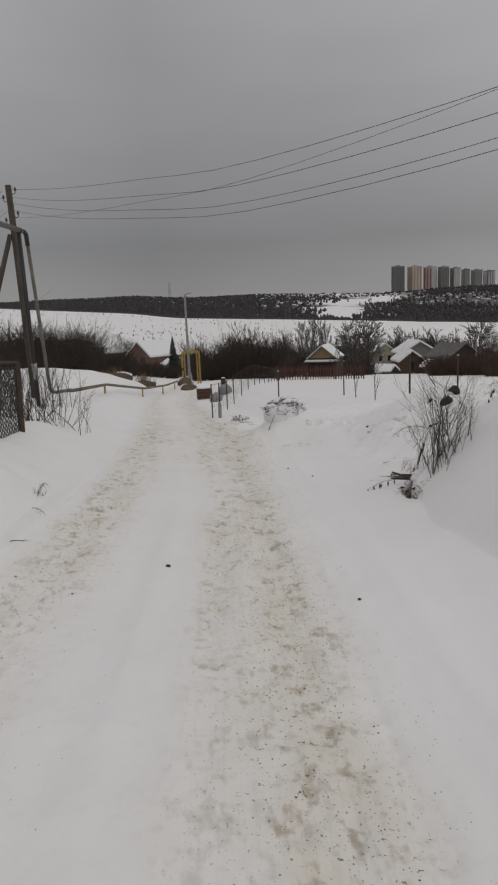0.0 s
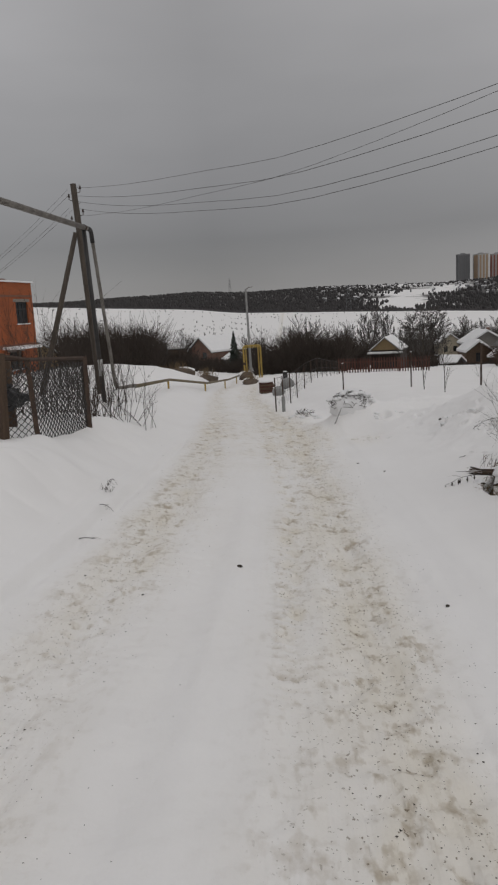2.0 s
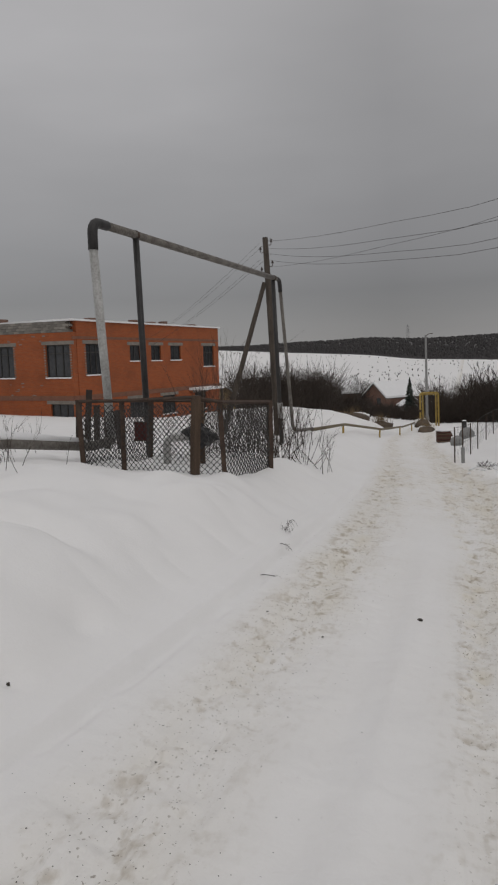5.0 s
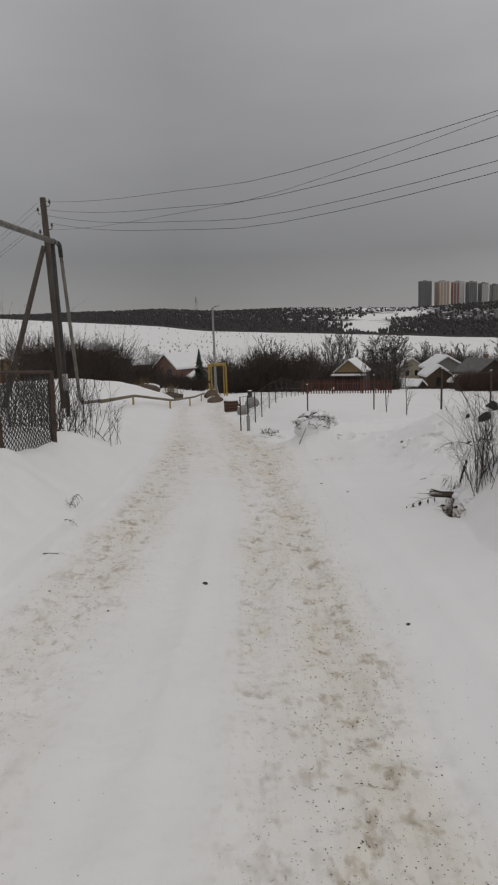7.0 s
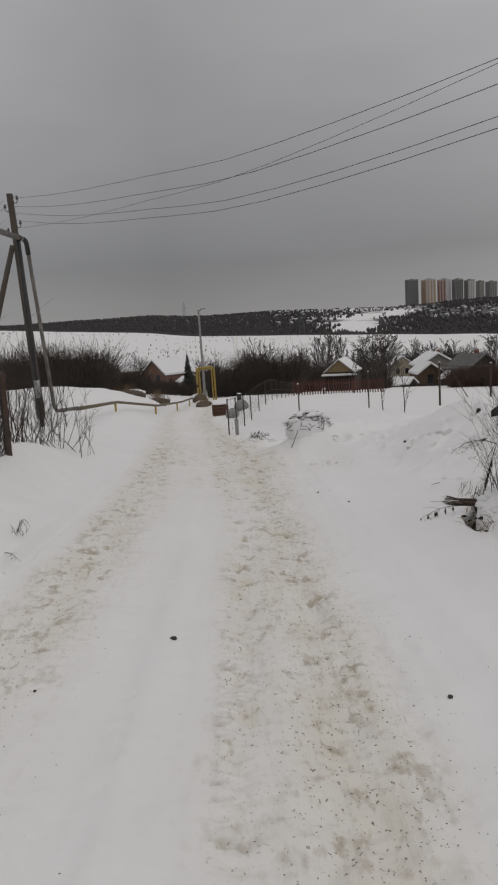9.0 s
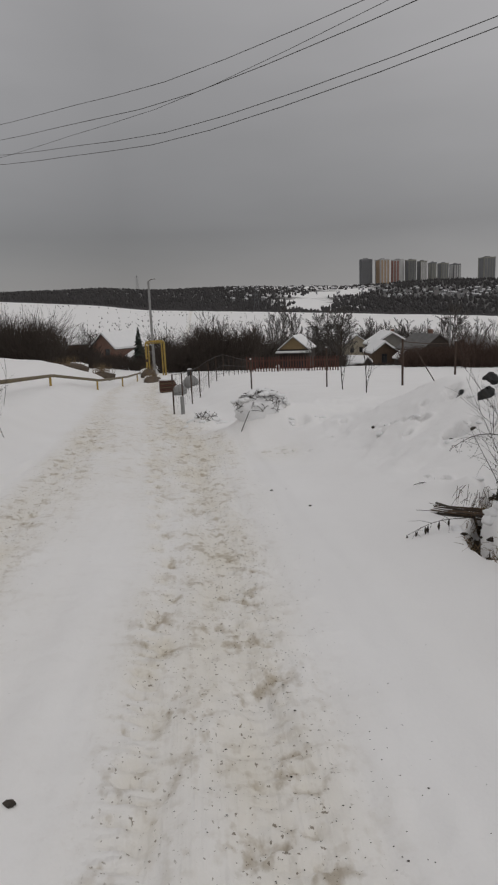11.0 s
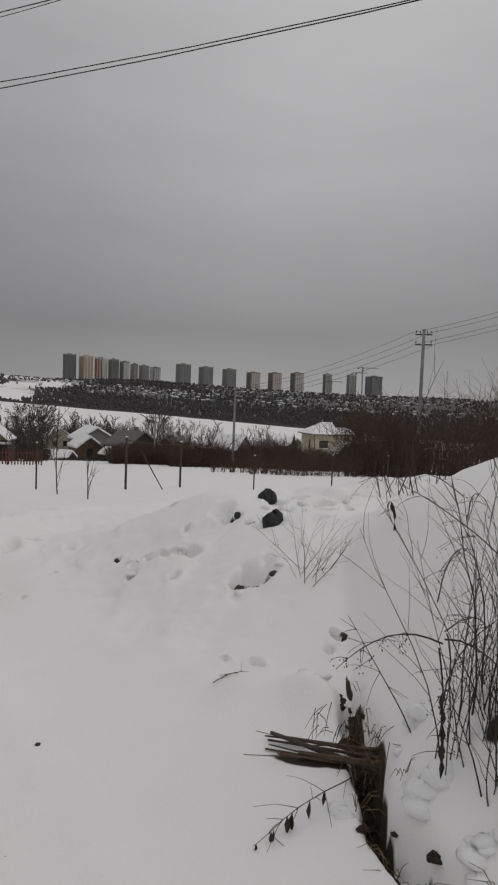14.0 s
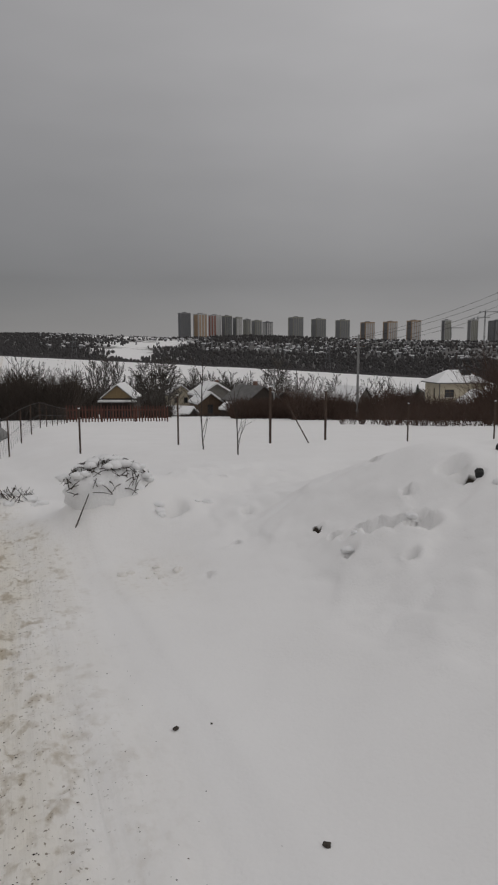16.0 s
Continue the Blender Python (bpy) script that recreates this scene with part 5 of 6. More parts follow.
def spruce(az, d, top):
    x, y = polar(az, d)
    high = EYE_Z + d * math.tan(radians(top)) - at_ground(x, y)
    t = thing("spruce", pose(x, y, at_ground(x, y)), "dark green spruce among snowy roofs", "tree", "spruces")
    part("trunk", Shape().tube([(0, 0, 0), (0, 0, high)], [0.12, 0.02], 6), OLD_WOOD, t)
    s, r0 = Shape(), random.Random(int(d))
    for k in range(150):
        f = (k + r0.random()) / 150
        a, reach = r0.uniform(0, 6.283), (1 - f) * high * 0.27 * r0.uniform(0.75, 1.15) + 0.08
        z = high * (0.08 + 0.92 * f)
        p, q = Vector((0, 0, z)), Vector((math.cos(a) * reach, math.sin(a) * reach, z - reach * 0.35))
        side = Vector((-math.sin(a), math.cos(a), 0)) * (reach * 0.34 + 0.05)
        m = p.lerp(q, 0.55)
        s.add([p, m + side, q, m - side, m + Vector((0, 0, 0.12)), m - Vector((0, 0, 0.16))], [(0, 1, 4), (1, 2, 4), (2, 3, 4), (3, 0, 4), (0, 5, 1), (1, 5, 2), (2, 5, 3), (3, 5, 0)])
    part("crown", s, SPRUCE, t)


spruce(-5.75, 100, -1.55)
spruce(34.0, 112, -2.9)


def sapling(x, y, high, name="sapling", fan=0.5, label="thin bare sapling standing in the snow", n=9):
    t = thing(name, pose(x, y, at_ground(x, y)), label, "sapling", "saplings")
    s = Shape()
    pts = twig(s, (0, 0, -0.1), (rng.uniform(-0.05, 0.05), 0, 1), high, 0.016, 6, 0, 0.05, 5, 0.3)
    for k in range(n):
        f = 0.12 + 0.8 * k / n
        i = min(int(f * 6), 5)
        a, b = rng.uniform(0, 6.283), Shape()
        branched(b, pts[i].lerp(pts[i + 1], f * 6 - i), (math.cos(a) * fan, math.sin(a) * fan, 0.8), high * 0.42 * (1.1 - f * 0.6), 0.008, 1, 3, 0.5, 3, 4, 0.1)
        part("branch", b, TWIG, t)
    part("stem", s, TWIG, t)


sapling(4.44, 20.27, 2.1)
sapling(4.78, 19.02, 1.35, fan=0.35, n=7)


def shrub(name, x, y, stems, low, high, lean, r, label, seed, material=None, depth=1, kids=3, wide=0.25, tilt=(0, 0), z=None, thin=0.0025):
    """A many-stemmed bare shrub, each stem a part."""
    global rng
    keep, rng = rng, random.Random(seed)
    t = thing(name, pose(x, y, at_ground(x, y) if z is None else z), label, "shrub", "roadside shrubs")
    for k in range(stems):
        s = Shape()
        a = rng.uniform(0, 6.283)
        b = (rng.uniform(-wide, wide), rng.uniform(-wide, wide))
        zz = at_ground(x + b[0], y + b[1]) - BASES[t.name].z
        branched(s, (*b, zz - 0.05), (math.cos(a) * lean * rng.random() + tilt[0], math.sin(a) * lean * rng.random() + tilt[1], 1), rng.uniform(low, high), r * rng.uniform(0.6, 1.2), depth, kids, 0.55, 4, 6, 0.14, 0.45, 0.02, thin)
        part("stem", s, material or TWIG, t)
    rng = keep
    return t


# shrubs round the fenced valve yard
for k, (x, y, n, lo, hi, ln) in enumerate(((-4.6, 13.2, 14, 1.0, 2.3, 0.5), (-3.6, 12.8, 16, 0.7, 1.6, 0.8), (-5.6, 14.6, 12, 1.4, 2.8, 0.4), (-3.0, 12.2, 16, 0.5, 1.2, 1.1), (-4.0, 10.6, 12, 0.8, 1.6, 0.6), (-3.5, 11.3, 12, 0.7, 1.5, 0.7))):
    shrub("roadside_shrub", x, y, n + 10, lo, hi, ln, 0.0075, "bare brown shrub with stems spreading out of the snow", 50 + k, wide=0.6, kids=5, thin=0.0032)
shrub("roadside_shrub", -5.3, 15.8, 8, 1.8, 3.0, 0.25, 0.011, "tall bare shrub beside a leaning pole", 60, wide=0.7)
shrub("roadside_shrub", -4.3, 17.2, 9, 1.2, 2.4, 0.35, 0.01, "tall bare shrub beside a leaning pole", 61, wide=0.6)
shrub("roadside_shrub", -3.1, 9.9, 14, 0.6, 1.3, 0.6, 0.008, "tangle of bare twigs beside a wire fence", 68, wide=0.35)
for k, (x, y) in enumerate(((-4.6, 5.4), (-5.1, 6.3), (-5.6, 5.2), (-6.3, 6.6), (-6.6, 7.9), (-7.3, 9.2))):
    shrub("dry_weeds", x, y, 9, 0.35, 0.9, 0.7, 0.005, "dry weed stalks poking out of deep snow", 70 + k, wide=0.55, kids=2)

# the tall shrub and hanging branches on the snow heap by the road
shrub("heap_shrub", 2.86, 6.88, 40, 0.6, 1.15, 0.34, 0.0042, "tall bare brown shrub growing out of the snow heap", 81, wide=0.2, kids=6, tilt=(0.02, 0), thin=0.0014)
shrub("heap_shrub", 2.98, 6.72, 20, 0.4, 0.85, 0.5, 0.0036, "tall bare brown shrub growing out of the snow heap", 82, wide=0.2, kids=4, thin=0.0014)
shrub("heap_shrub", 2.8, 6.75, 8, 0.35, 0.7, 0.7, 0.0035, "low bare twigs beside a taller shrub in snow", 88, wide=0.12, kids=4, thin=0.0012)
shrub("heap_shrub", 3.82, 9.5, 16, 0.3, 0.65, 1.7, 0.003, "low dry twigs sticking out of the snow bank", 83, wide=0.12, kids=3, tilt=(0.15, -0.1), thin=0.0015)
shrub("heap_shrub", 6.4, 11.4, 13, 0.5, 1.3, 0.8, 0.007, "bare branching shrub on top of a snow bank", 84, wide=0.3, kids=5, thin=0.0022)
shrub("heap_shrub", 7.2, 12.0, 6, 1.0, 1.9, 0.3, 0.007, "tall bare shrub on top of a snow bank", 85, wide=0.5, kids=4, thin=0.0022)
shrub("heap_shrub", 8.0, 11.9, 11, 0.5, 1.2, 0.9, 0.007, "bare branching shrub on top of a snow bank", 86, wide=0.6, kids=5, thin=0.0022)
shrub("heap_shrub", 11.5, 14.5, 9, 1.0, 2.0, 0.3, 0.009, "tall bare shrub on top of a snow bank", 87, wide=1.0, kids=4, thin=0.003)


def drooping(x, y, z, way, length, leaves, label, seed, hang=0.05, berries=0):
    """A dead stem that bends down over the snow, with shrivelled leaves or seed heads."""
    global rng
    keep, rng = rng, random.Random(seed)
    t = thing("dead_branch", pose(x, y, z), label, "branch", "dead branches")
    s = Shape()
    pts = twig(s, (0, 0, 0), way, length, 0.0042, 8, hang, 0.12, 4, 0.35)
    for k in range(3, 8):
        for _ in range(2):
            side = Shape()
            q = twig(side, pts[k], (rng.uniform(-1, 1), rng.uniform(-1, 1), rng.uniform(-0.5, 0.4)), length * rng.uniform(0.14, 0.32), 0.0018, 4, hang * 1.6, 0.15, 3, 0.4)
            for _ in range(berries):
                c = q[rng.randrange(1, 5)] + Vector((rng.uniform(-0.02, 0.02), rng.uniform(-0.02, 0.02), rng.uniform(-0.04, 0)))
                side.add([c + Vector(o) * 0.004 for o in ((1, 0, 0), (-1, 0, 0), (0, 1, 0), (0, -1, 0), (0, 0, 1), (0, 0, -1))], [(0, 2, 4), (2, 1, 4), (1, 3, 4), (3, 0, 4), (2, 0, 5), (1, 2, 5), (3, 1, 5), (0, 3, 5)])
            part("side_twig", side, TWIG, t)
    part("stem", s, TWIG, t)
    for k in range(leaves):
        i = 4 + k % 5
        p = pts[min(i, 8)].lerp(pts[min(i, 8) - 1], rng.random())
        n = rng.uniform(0.05, 0.09)
        a = rng.uniform(0, 6.283)
        u = Vector((math.cos(a), math.sin(a), 0)) * n * 0.17
        v = Vector((-u.y, u.x, 0)) * 0.5
        leaf = Shape().add([p, p + u - Vector((0, 0, n * 0.45)) + v, p - Vector((0, 0, n)), p - u - Vector((0, 0, n * 0.5)) + v, p - v - Vector((0, 0, n * 0.5))], [(0, 1, 4), (1, 2, 4), (2, 3, 4), (3, 0, 4)])
        part("leaf", leaf, LEAF, t)
    rng = keep


drooping(2.68, 7.50, at_ground(2.61, 7.48, 0.05), (-0.60, -0.2, 0.06), 0.62, 10, "dead leafy branch drooping over clean snow", 91, 0.07)
drooping(2.80, 7.17, at_ground(2.80, 7.17, 0.38), (-0.22, -0.33, -0.3), 0.46, 14, "dead leafy branch hanging down a snow heap", 92, 0.05)
for k, (x, y, up, way, ln, hang, seeds, lab) in enumerate((
        (2.86, 7.20, 0.02, (-0.12, -0.18, 1.0), 0.62, 0.10, 3, "upright dead stem with tiny seed heads"), (2.83, 7.18, 0.36, (-0.75, 0.35, 0.35), 0.50, 0.16, 5, "arching dead stem with tiny seed heads"),
        (2.84, 7.18, 0.40, (0.8, 0.1, 0.3), 0.5, 0.16, 5, "arching dead stem with tiny seed heads"), (2.83, 7.17, 0.38, (0.15, -0.4, 0.15), 0.55, 0.22, 6, "drooping dead stem with tiny seed heads"),
        (2.84, 7.17, 0.39, (-0.3, -0.35, 0.1), 0.5, 0.2, 6, "drooping dead stem with tiny seed heads"), (2.86, 7.1, 0.02, (0.22, 0.25, 0.9), 0.62, 0.03, 0, "long dead stem leaning over a snow heap"),
        (2.82, 7.32, 0.02, (-0.2, 0.5, 0.8), 0.55, 0.02, 0, "long bent stem leaning over a snow heap"), (3.3, 7.05, 0.02, (-0.2, 0.5, 0.8), 0.8, 0.12, 2, "arching dead stem with tiny seed heads"),
        (3.55, 7.9, 0.0, (-0.2, -0.2, 0.9), 0.7, 0.2, 3, "arching dead stem with tiny seed heads"), (4.2, 8.3, 0.0, (-0.5, -0.4, 0.8), 0.8, 0.2, 1, "bent dead twig on the crest of a snow heap"),
        (4.5, 8.6, 0.0, (-0.7, 0.2, 0.5), 0.9, 0.14, 1, "bent dead twig on the crest of a snow heap"))):
    drooping(x, y, at_ground(x, y, up), way, ln, 0, lab, 110 + k, hang, seeds)
drooping(4.6, 9.5, at_ground(4.6, 9.5, 0.03), (-0.5, -0.4, 0.7), 0.6, 8, "dead leafy branch drooping from a snow bank", 103, 0.2)
drooping(2.62, 8.8, at_ground(2.62, 8.8, 0.02), (0.9, 0.3, 0.14), 0.3, 0, "small dry twig lying on the snow", 97, 0.05)
drooping(-1.75, 6.85, at_ground(-1.75, 6.85, 0.0), (0.3, -0.2, 0.7), 0.32, 0, "tuft of dry stalks on the roadside bank", 98, 0.2)
shrub("dry_weeds", -1.74, 6.88, 14, 0.08, 0.2, 1.2, 0.004, "tuft of dry weeds on the roadside bank", 79, wide=0.06, kids=2, thin=0.002)
drooping(-1.55, 5.3, at_ground(-1.55, 5.3, 0.01), (0.8, 0.2, 0.25), 0.3, 0, "small dry twig lying on the snow", 99, 0.12)
drooping(-1.62, 6.2, at_ground(-1.62, 6.2, 0.01), (0.5, -0.5, 0.2), 0.25, 0, "small dry twig lying on the snow", 100, 0.06)


# ---- pipes, poles, wires and fences ----
def insulator(s, x, y, z, k=1.0):
    s.tube([(x, y, z), (x, y, z + 0.10 * k)], 0.012, 5)
    s.tube([(x, y, z + 0.09 * k), (x, y, z + 0.13 * k), (x, y, z + 0.17 * k), (x, y, z + 0.22 * k)], [0.05 * k, 0.055 * k, 0.035 * k, 0.03 * k], 8)


POLE_TOP = Vector((-6.54, 21.65, 5.70))
POLE_BASE = Vector((-6.22, 21.78, at_ground(-6.22, 21.78)))


def wooden_pole():
    b = POLE_BASE
    t = thing("utility_pole", pose(*b), "leaning dark wooden utility pole with a raking strut", "utility pole")
    o = lambda p: Vector(p) - b
    part("post", Shape().tube([o(b) - Vector((0, 0, 0.3)), o(b.lerp(POLE_TOP, 0.5)), o(POLE_TOP)], [0.13, 0.115, 0.095], 10), OLD_WOOD, t, smooth=True)
    part("strut", Shape().tube([o((-8.15, 21.2, at_ground(-8.15, 21.2) - 0.2)), o(b.lerp(POLE_TOP, 0.78)) + Vector((-0.12, -0.03, 0))], [0.10, 0.075], 8), OLD_WOOD, t, "raking wooden strut", smooth=True)
    for k, (f, sg) in enumerate(((0.965, 1), (0.93, -1), (0.86, 1), (0.83, -1))):
        p = o(b.lerp(POLE_TOP, f))
        s = Shape().tube([p, p + Vector((sg * 0.17, 0, -0.03)), p + Vector((sg * 0.2, 0, 0.02))], 0.012, 5)
        hook = part("hook", s, RUST, t)
        q = Shape()
        insulator(q, p.x + sg * 0.2, p.y, p.z + 0.0, 0.8)
        part("insulator", q, PORCELAIN, hook)


wooden_pole()


def catenary(a, b, sag, n=24):
    a, b = Vector(a), Vector(b)
    return [a.lerp(b, k / n) - Vector((0, 0, sag * 4 * (k / n) * (1 - k / n))) for k in range(n + 1)]


def sweep(a, bearing, middle, low, n=30):
    """A wire from a through given heights 18.5 and 37.7 m on along its line over the road."""
    a, way, out, u, v = Vector(a), Vector((math.sin(radians(bearing)), math.cos(radians(bearing)), 0)), [], 18.5, 37.7
    for k in range(n + 1):
        s = 41.0 * k / n
        z = a.z * (s - u) * (s - v) / (u * v) + middle * s * (s - v) / (u * (u - v)) + low * s * (s - u) / (v * (v - u))
        out.append(Vector((a.x, a.y, 0)) + way * s + Vector((0, 0, z)))
    return out


for k, (dz, bearing, middle, low) in enumerate(((-0.12, 141.5, 4.46, 7.08), (-0.35, 143.9, 3.93, 6.72), (-0.99, 142.4, 4.41, 7.97), (-0.52, 141.7, 3.87, 7.84), (-0.73, 143.0, 3.62, 7.35))):
    a = POLE_TOP + Vector((0, 0, dz))
    solo("overhead_wire", Shape().tube(sweep(a, bearing, middle, low), 0.0035 if k == 2 else 0.0045, 4), WIRE, "thin dark overhead wire sagging from a wooden pole", "wire", group="overhead wires")
for k, (dz, dx) in enumerate(((-0.18, 0.2), (-0.32, -0.2), (-0.72, 0.2), (-0.88, -0.2))):
    a = POLE_TOP + Vector((dx, 0, dz + 0.15))
    solo("overhead_wire", Shape().tube(catenary(a, (-38 + dx, 62, 3.0 + dz), 1.3), 0.005, 4), WIRE, "thin dark overhead wire running off across a field", "wire", group="overhead wires")


def bend(points, r, n=10, round_=0.22):
    """A pipe through points with rounded elbows."""
    pts, out = [Vector(p) for p in points], []
    for k, p in enumerate(pts):
        if k in (0, len(pts) - 1):
            out.append(p)
            continue
        a, b = (pts[k - 1] - p), (pts[k + 1] - p)
        ra = min(round_, a.length * 0.45, b.length * 0.45)
        u, v = p + a.normalized() * ra, p + b.normalized() * ra
        for j in range(6):
            f = j / 5
            out.append((u.lerp(p, f)).lerp(p.lerp(v, f), f))
    return Shape().tube(out, r, n)


def gas_pipe():
    """The gas main: along the ground, up, over and down again."""
    gl = at_ground(-5.05, 8.75)
    t = thing("gas_pipe", pose(-5.0, 8.6, gl), "gas pipe rising over the roadside on tall black supports", "pipe")
    o = lambda x, y, z: Vector((x, y, z)) - BASES[t.name]
    L, R = (-5.22, 8.62, 3.76), (-5.08, 18.2, 3.86)
    part("elbow", bend([o(L[0], L[1], L[2] - 0.42), o(*L), o(L[0] + 0.006, L[1] + 0.42, L[2] + 0.004)], 0.077, 12, 0.3), PIPE_BLACK, t, "black painted elbow", True)
    part("span", Shape().tube([o(L[0] + 0.006, L[1] + 0.40, L[2] + 0.004), o(R[0], R[1] - 0.3, R[2])], 0.068, 12), PIPE_GREY, t, "weathered grey horizontal span", True)
    part("riser", Shape().tube([o(-5.12, 8.72, gl + 0.3), o(L[0], L[1], L[2] - 0.40)], 0.068, 12), PIPE_WHITE, t, "riser in chipped white paint", True)
    part("elbow", bend([o(R[0], R[1] - 0.32, R[2]), o(R[0] + 0.02, R[1], R[2]), o(R[0] + 0.04, R[1] + 0.02, R[2] - 0.35)], 0.06, 12, 0.2), PIPE_BLACK, t, smooth=True)
    gb = at_ground(-4.66, 18.1)
    part("downpipe", bend([o(R[0] + 0.04, R[1] + 0.02, R[2] - 0.33), o(-4.68, 18.1, gb + 0.35), o(-4.3, 18.9, gb + 0.33)], 0.05, 10, 0.2), PIPE_GREY, t, smooth=True)
    gm = at_ground(-4.75, 9.55)
    part("support", Shape().tube([o(-5.07, 9.87, gm - 0.2), o(-5.2, 9.95, 3.74)], 0.055, 10), PIPE_BLACK, t, "black steel support post", True)
    g2 = at_ground(-5.05, 17.75)
    part("support", Shape().tube([o(-4.93, 17.75, g2 - 0.1), o(-5.1, 17.7, 3.84)], 0.06, 10), PIPE_BLACK, t, "black steel support post", True)
    part("support_sleeve", Shape().tube([o(-4.955, 17.745, g2 + 0.75), o(-4.975, 17.74, g2 + 1.2)], 0.075, 10), PIPE_WHITE, t, "pale sleeve round a black post", True)
    for x, y, z in ((-5.205, 9.95, 3.773), (-5.085, 17.7, 3.856)):
        part("clamp", Shape().tube([o(x, y - 0.03, z), o(x, y + 0.03, z)], 0.08, 10), RUST, t)
    # the low run beside the yard, on short stands
    part("low_run", bend([o(-5.12, 8.72, gl + 0.32), o(-5.2, 8.3, gl + 0.28), o(-5.35, 6.4, 0.66), o(-6.2, 2.5, 0.95), o(-8.2, -4.0, 1.6)], 0.075, 12, 0.2), PIPE_GREY, t, "low pipe with weathered lagging", True)
    part("pipe_snow", Shape().tube([o(-5.22, 8.1, gl + 0.37), o(-5.35, 6.4, 0.755), o(-6.2, 2.5, 1.04), o(-8.2, -4.0, 1.69)], [0.055, 0.07, 0.075, 0.07], 8), SNOW, t, "strip of snow on the pipe", True)
    for x, y, zt in ((-5.45, 5.9, 0.62), (-6.3, 2.2, 0.95)):
        part("stand", Shape().tube([o(x, y, at_ground(x, y) - 0.2), o(x, y, zt)], 0.045, 8), YELLOW, t, "short yellow stand")
    part("valve_pipe", bend([o(-4.1, 8.6, at_ground(-4.1, 8.6) - 0.1), o(-4.1, 8.6, 0.47), o(-3.65, 8.75, 0.5)], 0.06, 10, 0.12), PIPE_WHITE, t, "pale bent branch pipe", True)


gas_pipe()


def long_pipe():
    """The pipe that goes on along the road's edge to the yellow frame."""
    way = [(-4.3, 18.9), (-4.75, 26.5), (-3.9, 31.5), (-3.7, 40.0), (-4.0, 55.5)]
    t = thing("ground_pipe", pose(-4.3, 18.9, at_ground(-4.3, 18.9)), "yellowish gas pipe running low over the snow on stands", "pipe")
    o = lambda x, y, z: Vector((x, y, z)) - BASES[t.name]
    part("run", bend([o(x, y, at_ground(x, y) + 0.36) for x, y in way], 0.055, 10, 0.3), mat("faded_yellow_pipe", (0.19, 0.155, 0.095), (0.11, 0.09, 0.06), 0.7, 3, 24, 0.2, 0.003), t, smooth=True)
    for x, y in ((-4.72, 26.0), (-3.95, 31.2), (-3.72, 38.0), (-3.85, 47.0)):
        part("stand", Shape().box((-0.035, -0.035, -0.3), (0.035, 0.035, 0.34)), YELLOW, t, at=Matrix.Translation(o(x, y, at_ground(x, y))))


long_pipe()


def yellow_frame():
    x, y = -2.93, 56.5
    t = thing("pipe_arch", pose(x, y, at_ground(x, y), 0, 0, 3), "yellow gas pipe bent up into a tall square frame", "pipe")
    part("pipe_loop", bend([(-0.75, 0.5, -0.3), (-0.75, 0, 0.4), (-0.75, 0, 3.0), (0.72, 0.2, 3.0), (0.72, 0.2, -0.3)], 0.075, 10, 0.22), YELLOW, t, smooth=True)
    for u, v in ((-0.55, 0.15), (0.52, 0.35)):
        part("support", Shape().tube([(u, v, -0.3), (u, v, 2.95)], 0.06, 8), YELLOW, t, smooth=True)
    part("cross_bar", Shape().tube([(-0.8, 0.1, 2.86), (0.78, 0.28, 2.86)], 0.045, 8), YELLOW, t, smooth=True)
    part("valve", Shape().tube([(-0.75, -0.02, 1.4), (-0.75, -0.02, 1.6)], 0.13, 8), RUST, t)


yellow_frame()


def concrete_pole(x, y, high, label, arms=2, r=0.12, turn=0.0):
    t = thing("concrete_pole", pose(x, y, at_ground(x, y), 0, 0, turn), label, "utility pole", "concrete poles")
    s = Shape()
    for z0, z1, a, b in ((-0.3, high, r, r * 0.68),):
        s.add([(-a, -a * 0.8, z0), (a, -a * 0.8, z0), (a, a * 0.8, z0), (-a, a * 0.8, z0), (-b, -b * 0.8, z1), (b, -b * 0.8, z1), (b, b * 0.8, z1), (-b, b * 0.8, z1)], [(0, 3, 2, 1), (4, 5, 6, 7), (0, 1, 5, 4), (1, 2, 6, 5), (2, 3, 7, 6), (3, 0, 4, 7)])
    part("shaft", s, CONCRETE, t)
    for k in range(arms):
        z = high - 0.45 - 0.75 * k
        arm = part("crossarm", Shape().box((-0.62, -0.05, z), (0.62, 0.05, z + 0.09)), RUST, t)
        for u in (-0.55, -0.25, 0.25, 0.55) if k == 0 else (-0.55, 0.55):
            q = Shape()
            insulator(q, u, 0, z + 0.09, 1.1)
            part("insulator", q, PORCELAIN, arm)
    return t


concrete_pole(36.4, 41.7, 11.0, "tall pale concrete power pole with two crossarms", turn=-44, r=0.16)
concrete_pole(33.0, 64.5, 8.4, "grey concrete power pole with crossarms above bushes", turn=-30, r=0.14)
concrete_pole(-3.33, 59.7, 8.12, "slim grey concrete pole behind a yellow pipe frame", arms=0, r=0.12)
concrete_pole(36.5, 95.0, 7.0, "far grey power pole above brown bushes", turn=-20, r=0.13)
part("lamp_arm", Shape().tube([(0, 0, 8.02), (0.25, 0.1, 8.22), (0.6, 0.2, 8.24)], 0.03, 6), RUST, bpy.data.objects["concrete_pole.002"])
HIGH = Vector((36.4, 41.7, at_ground(36.4, 41.7) + 10.7))
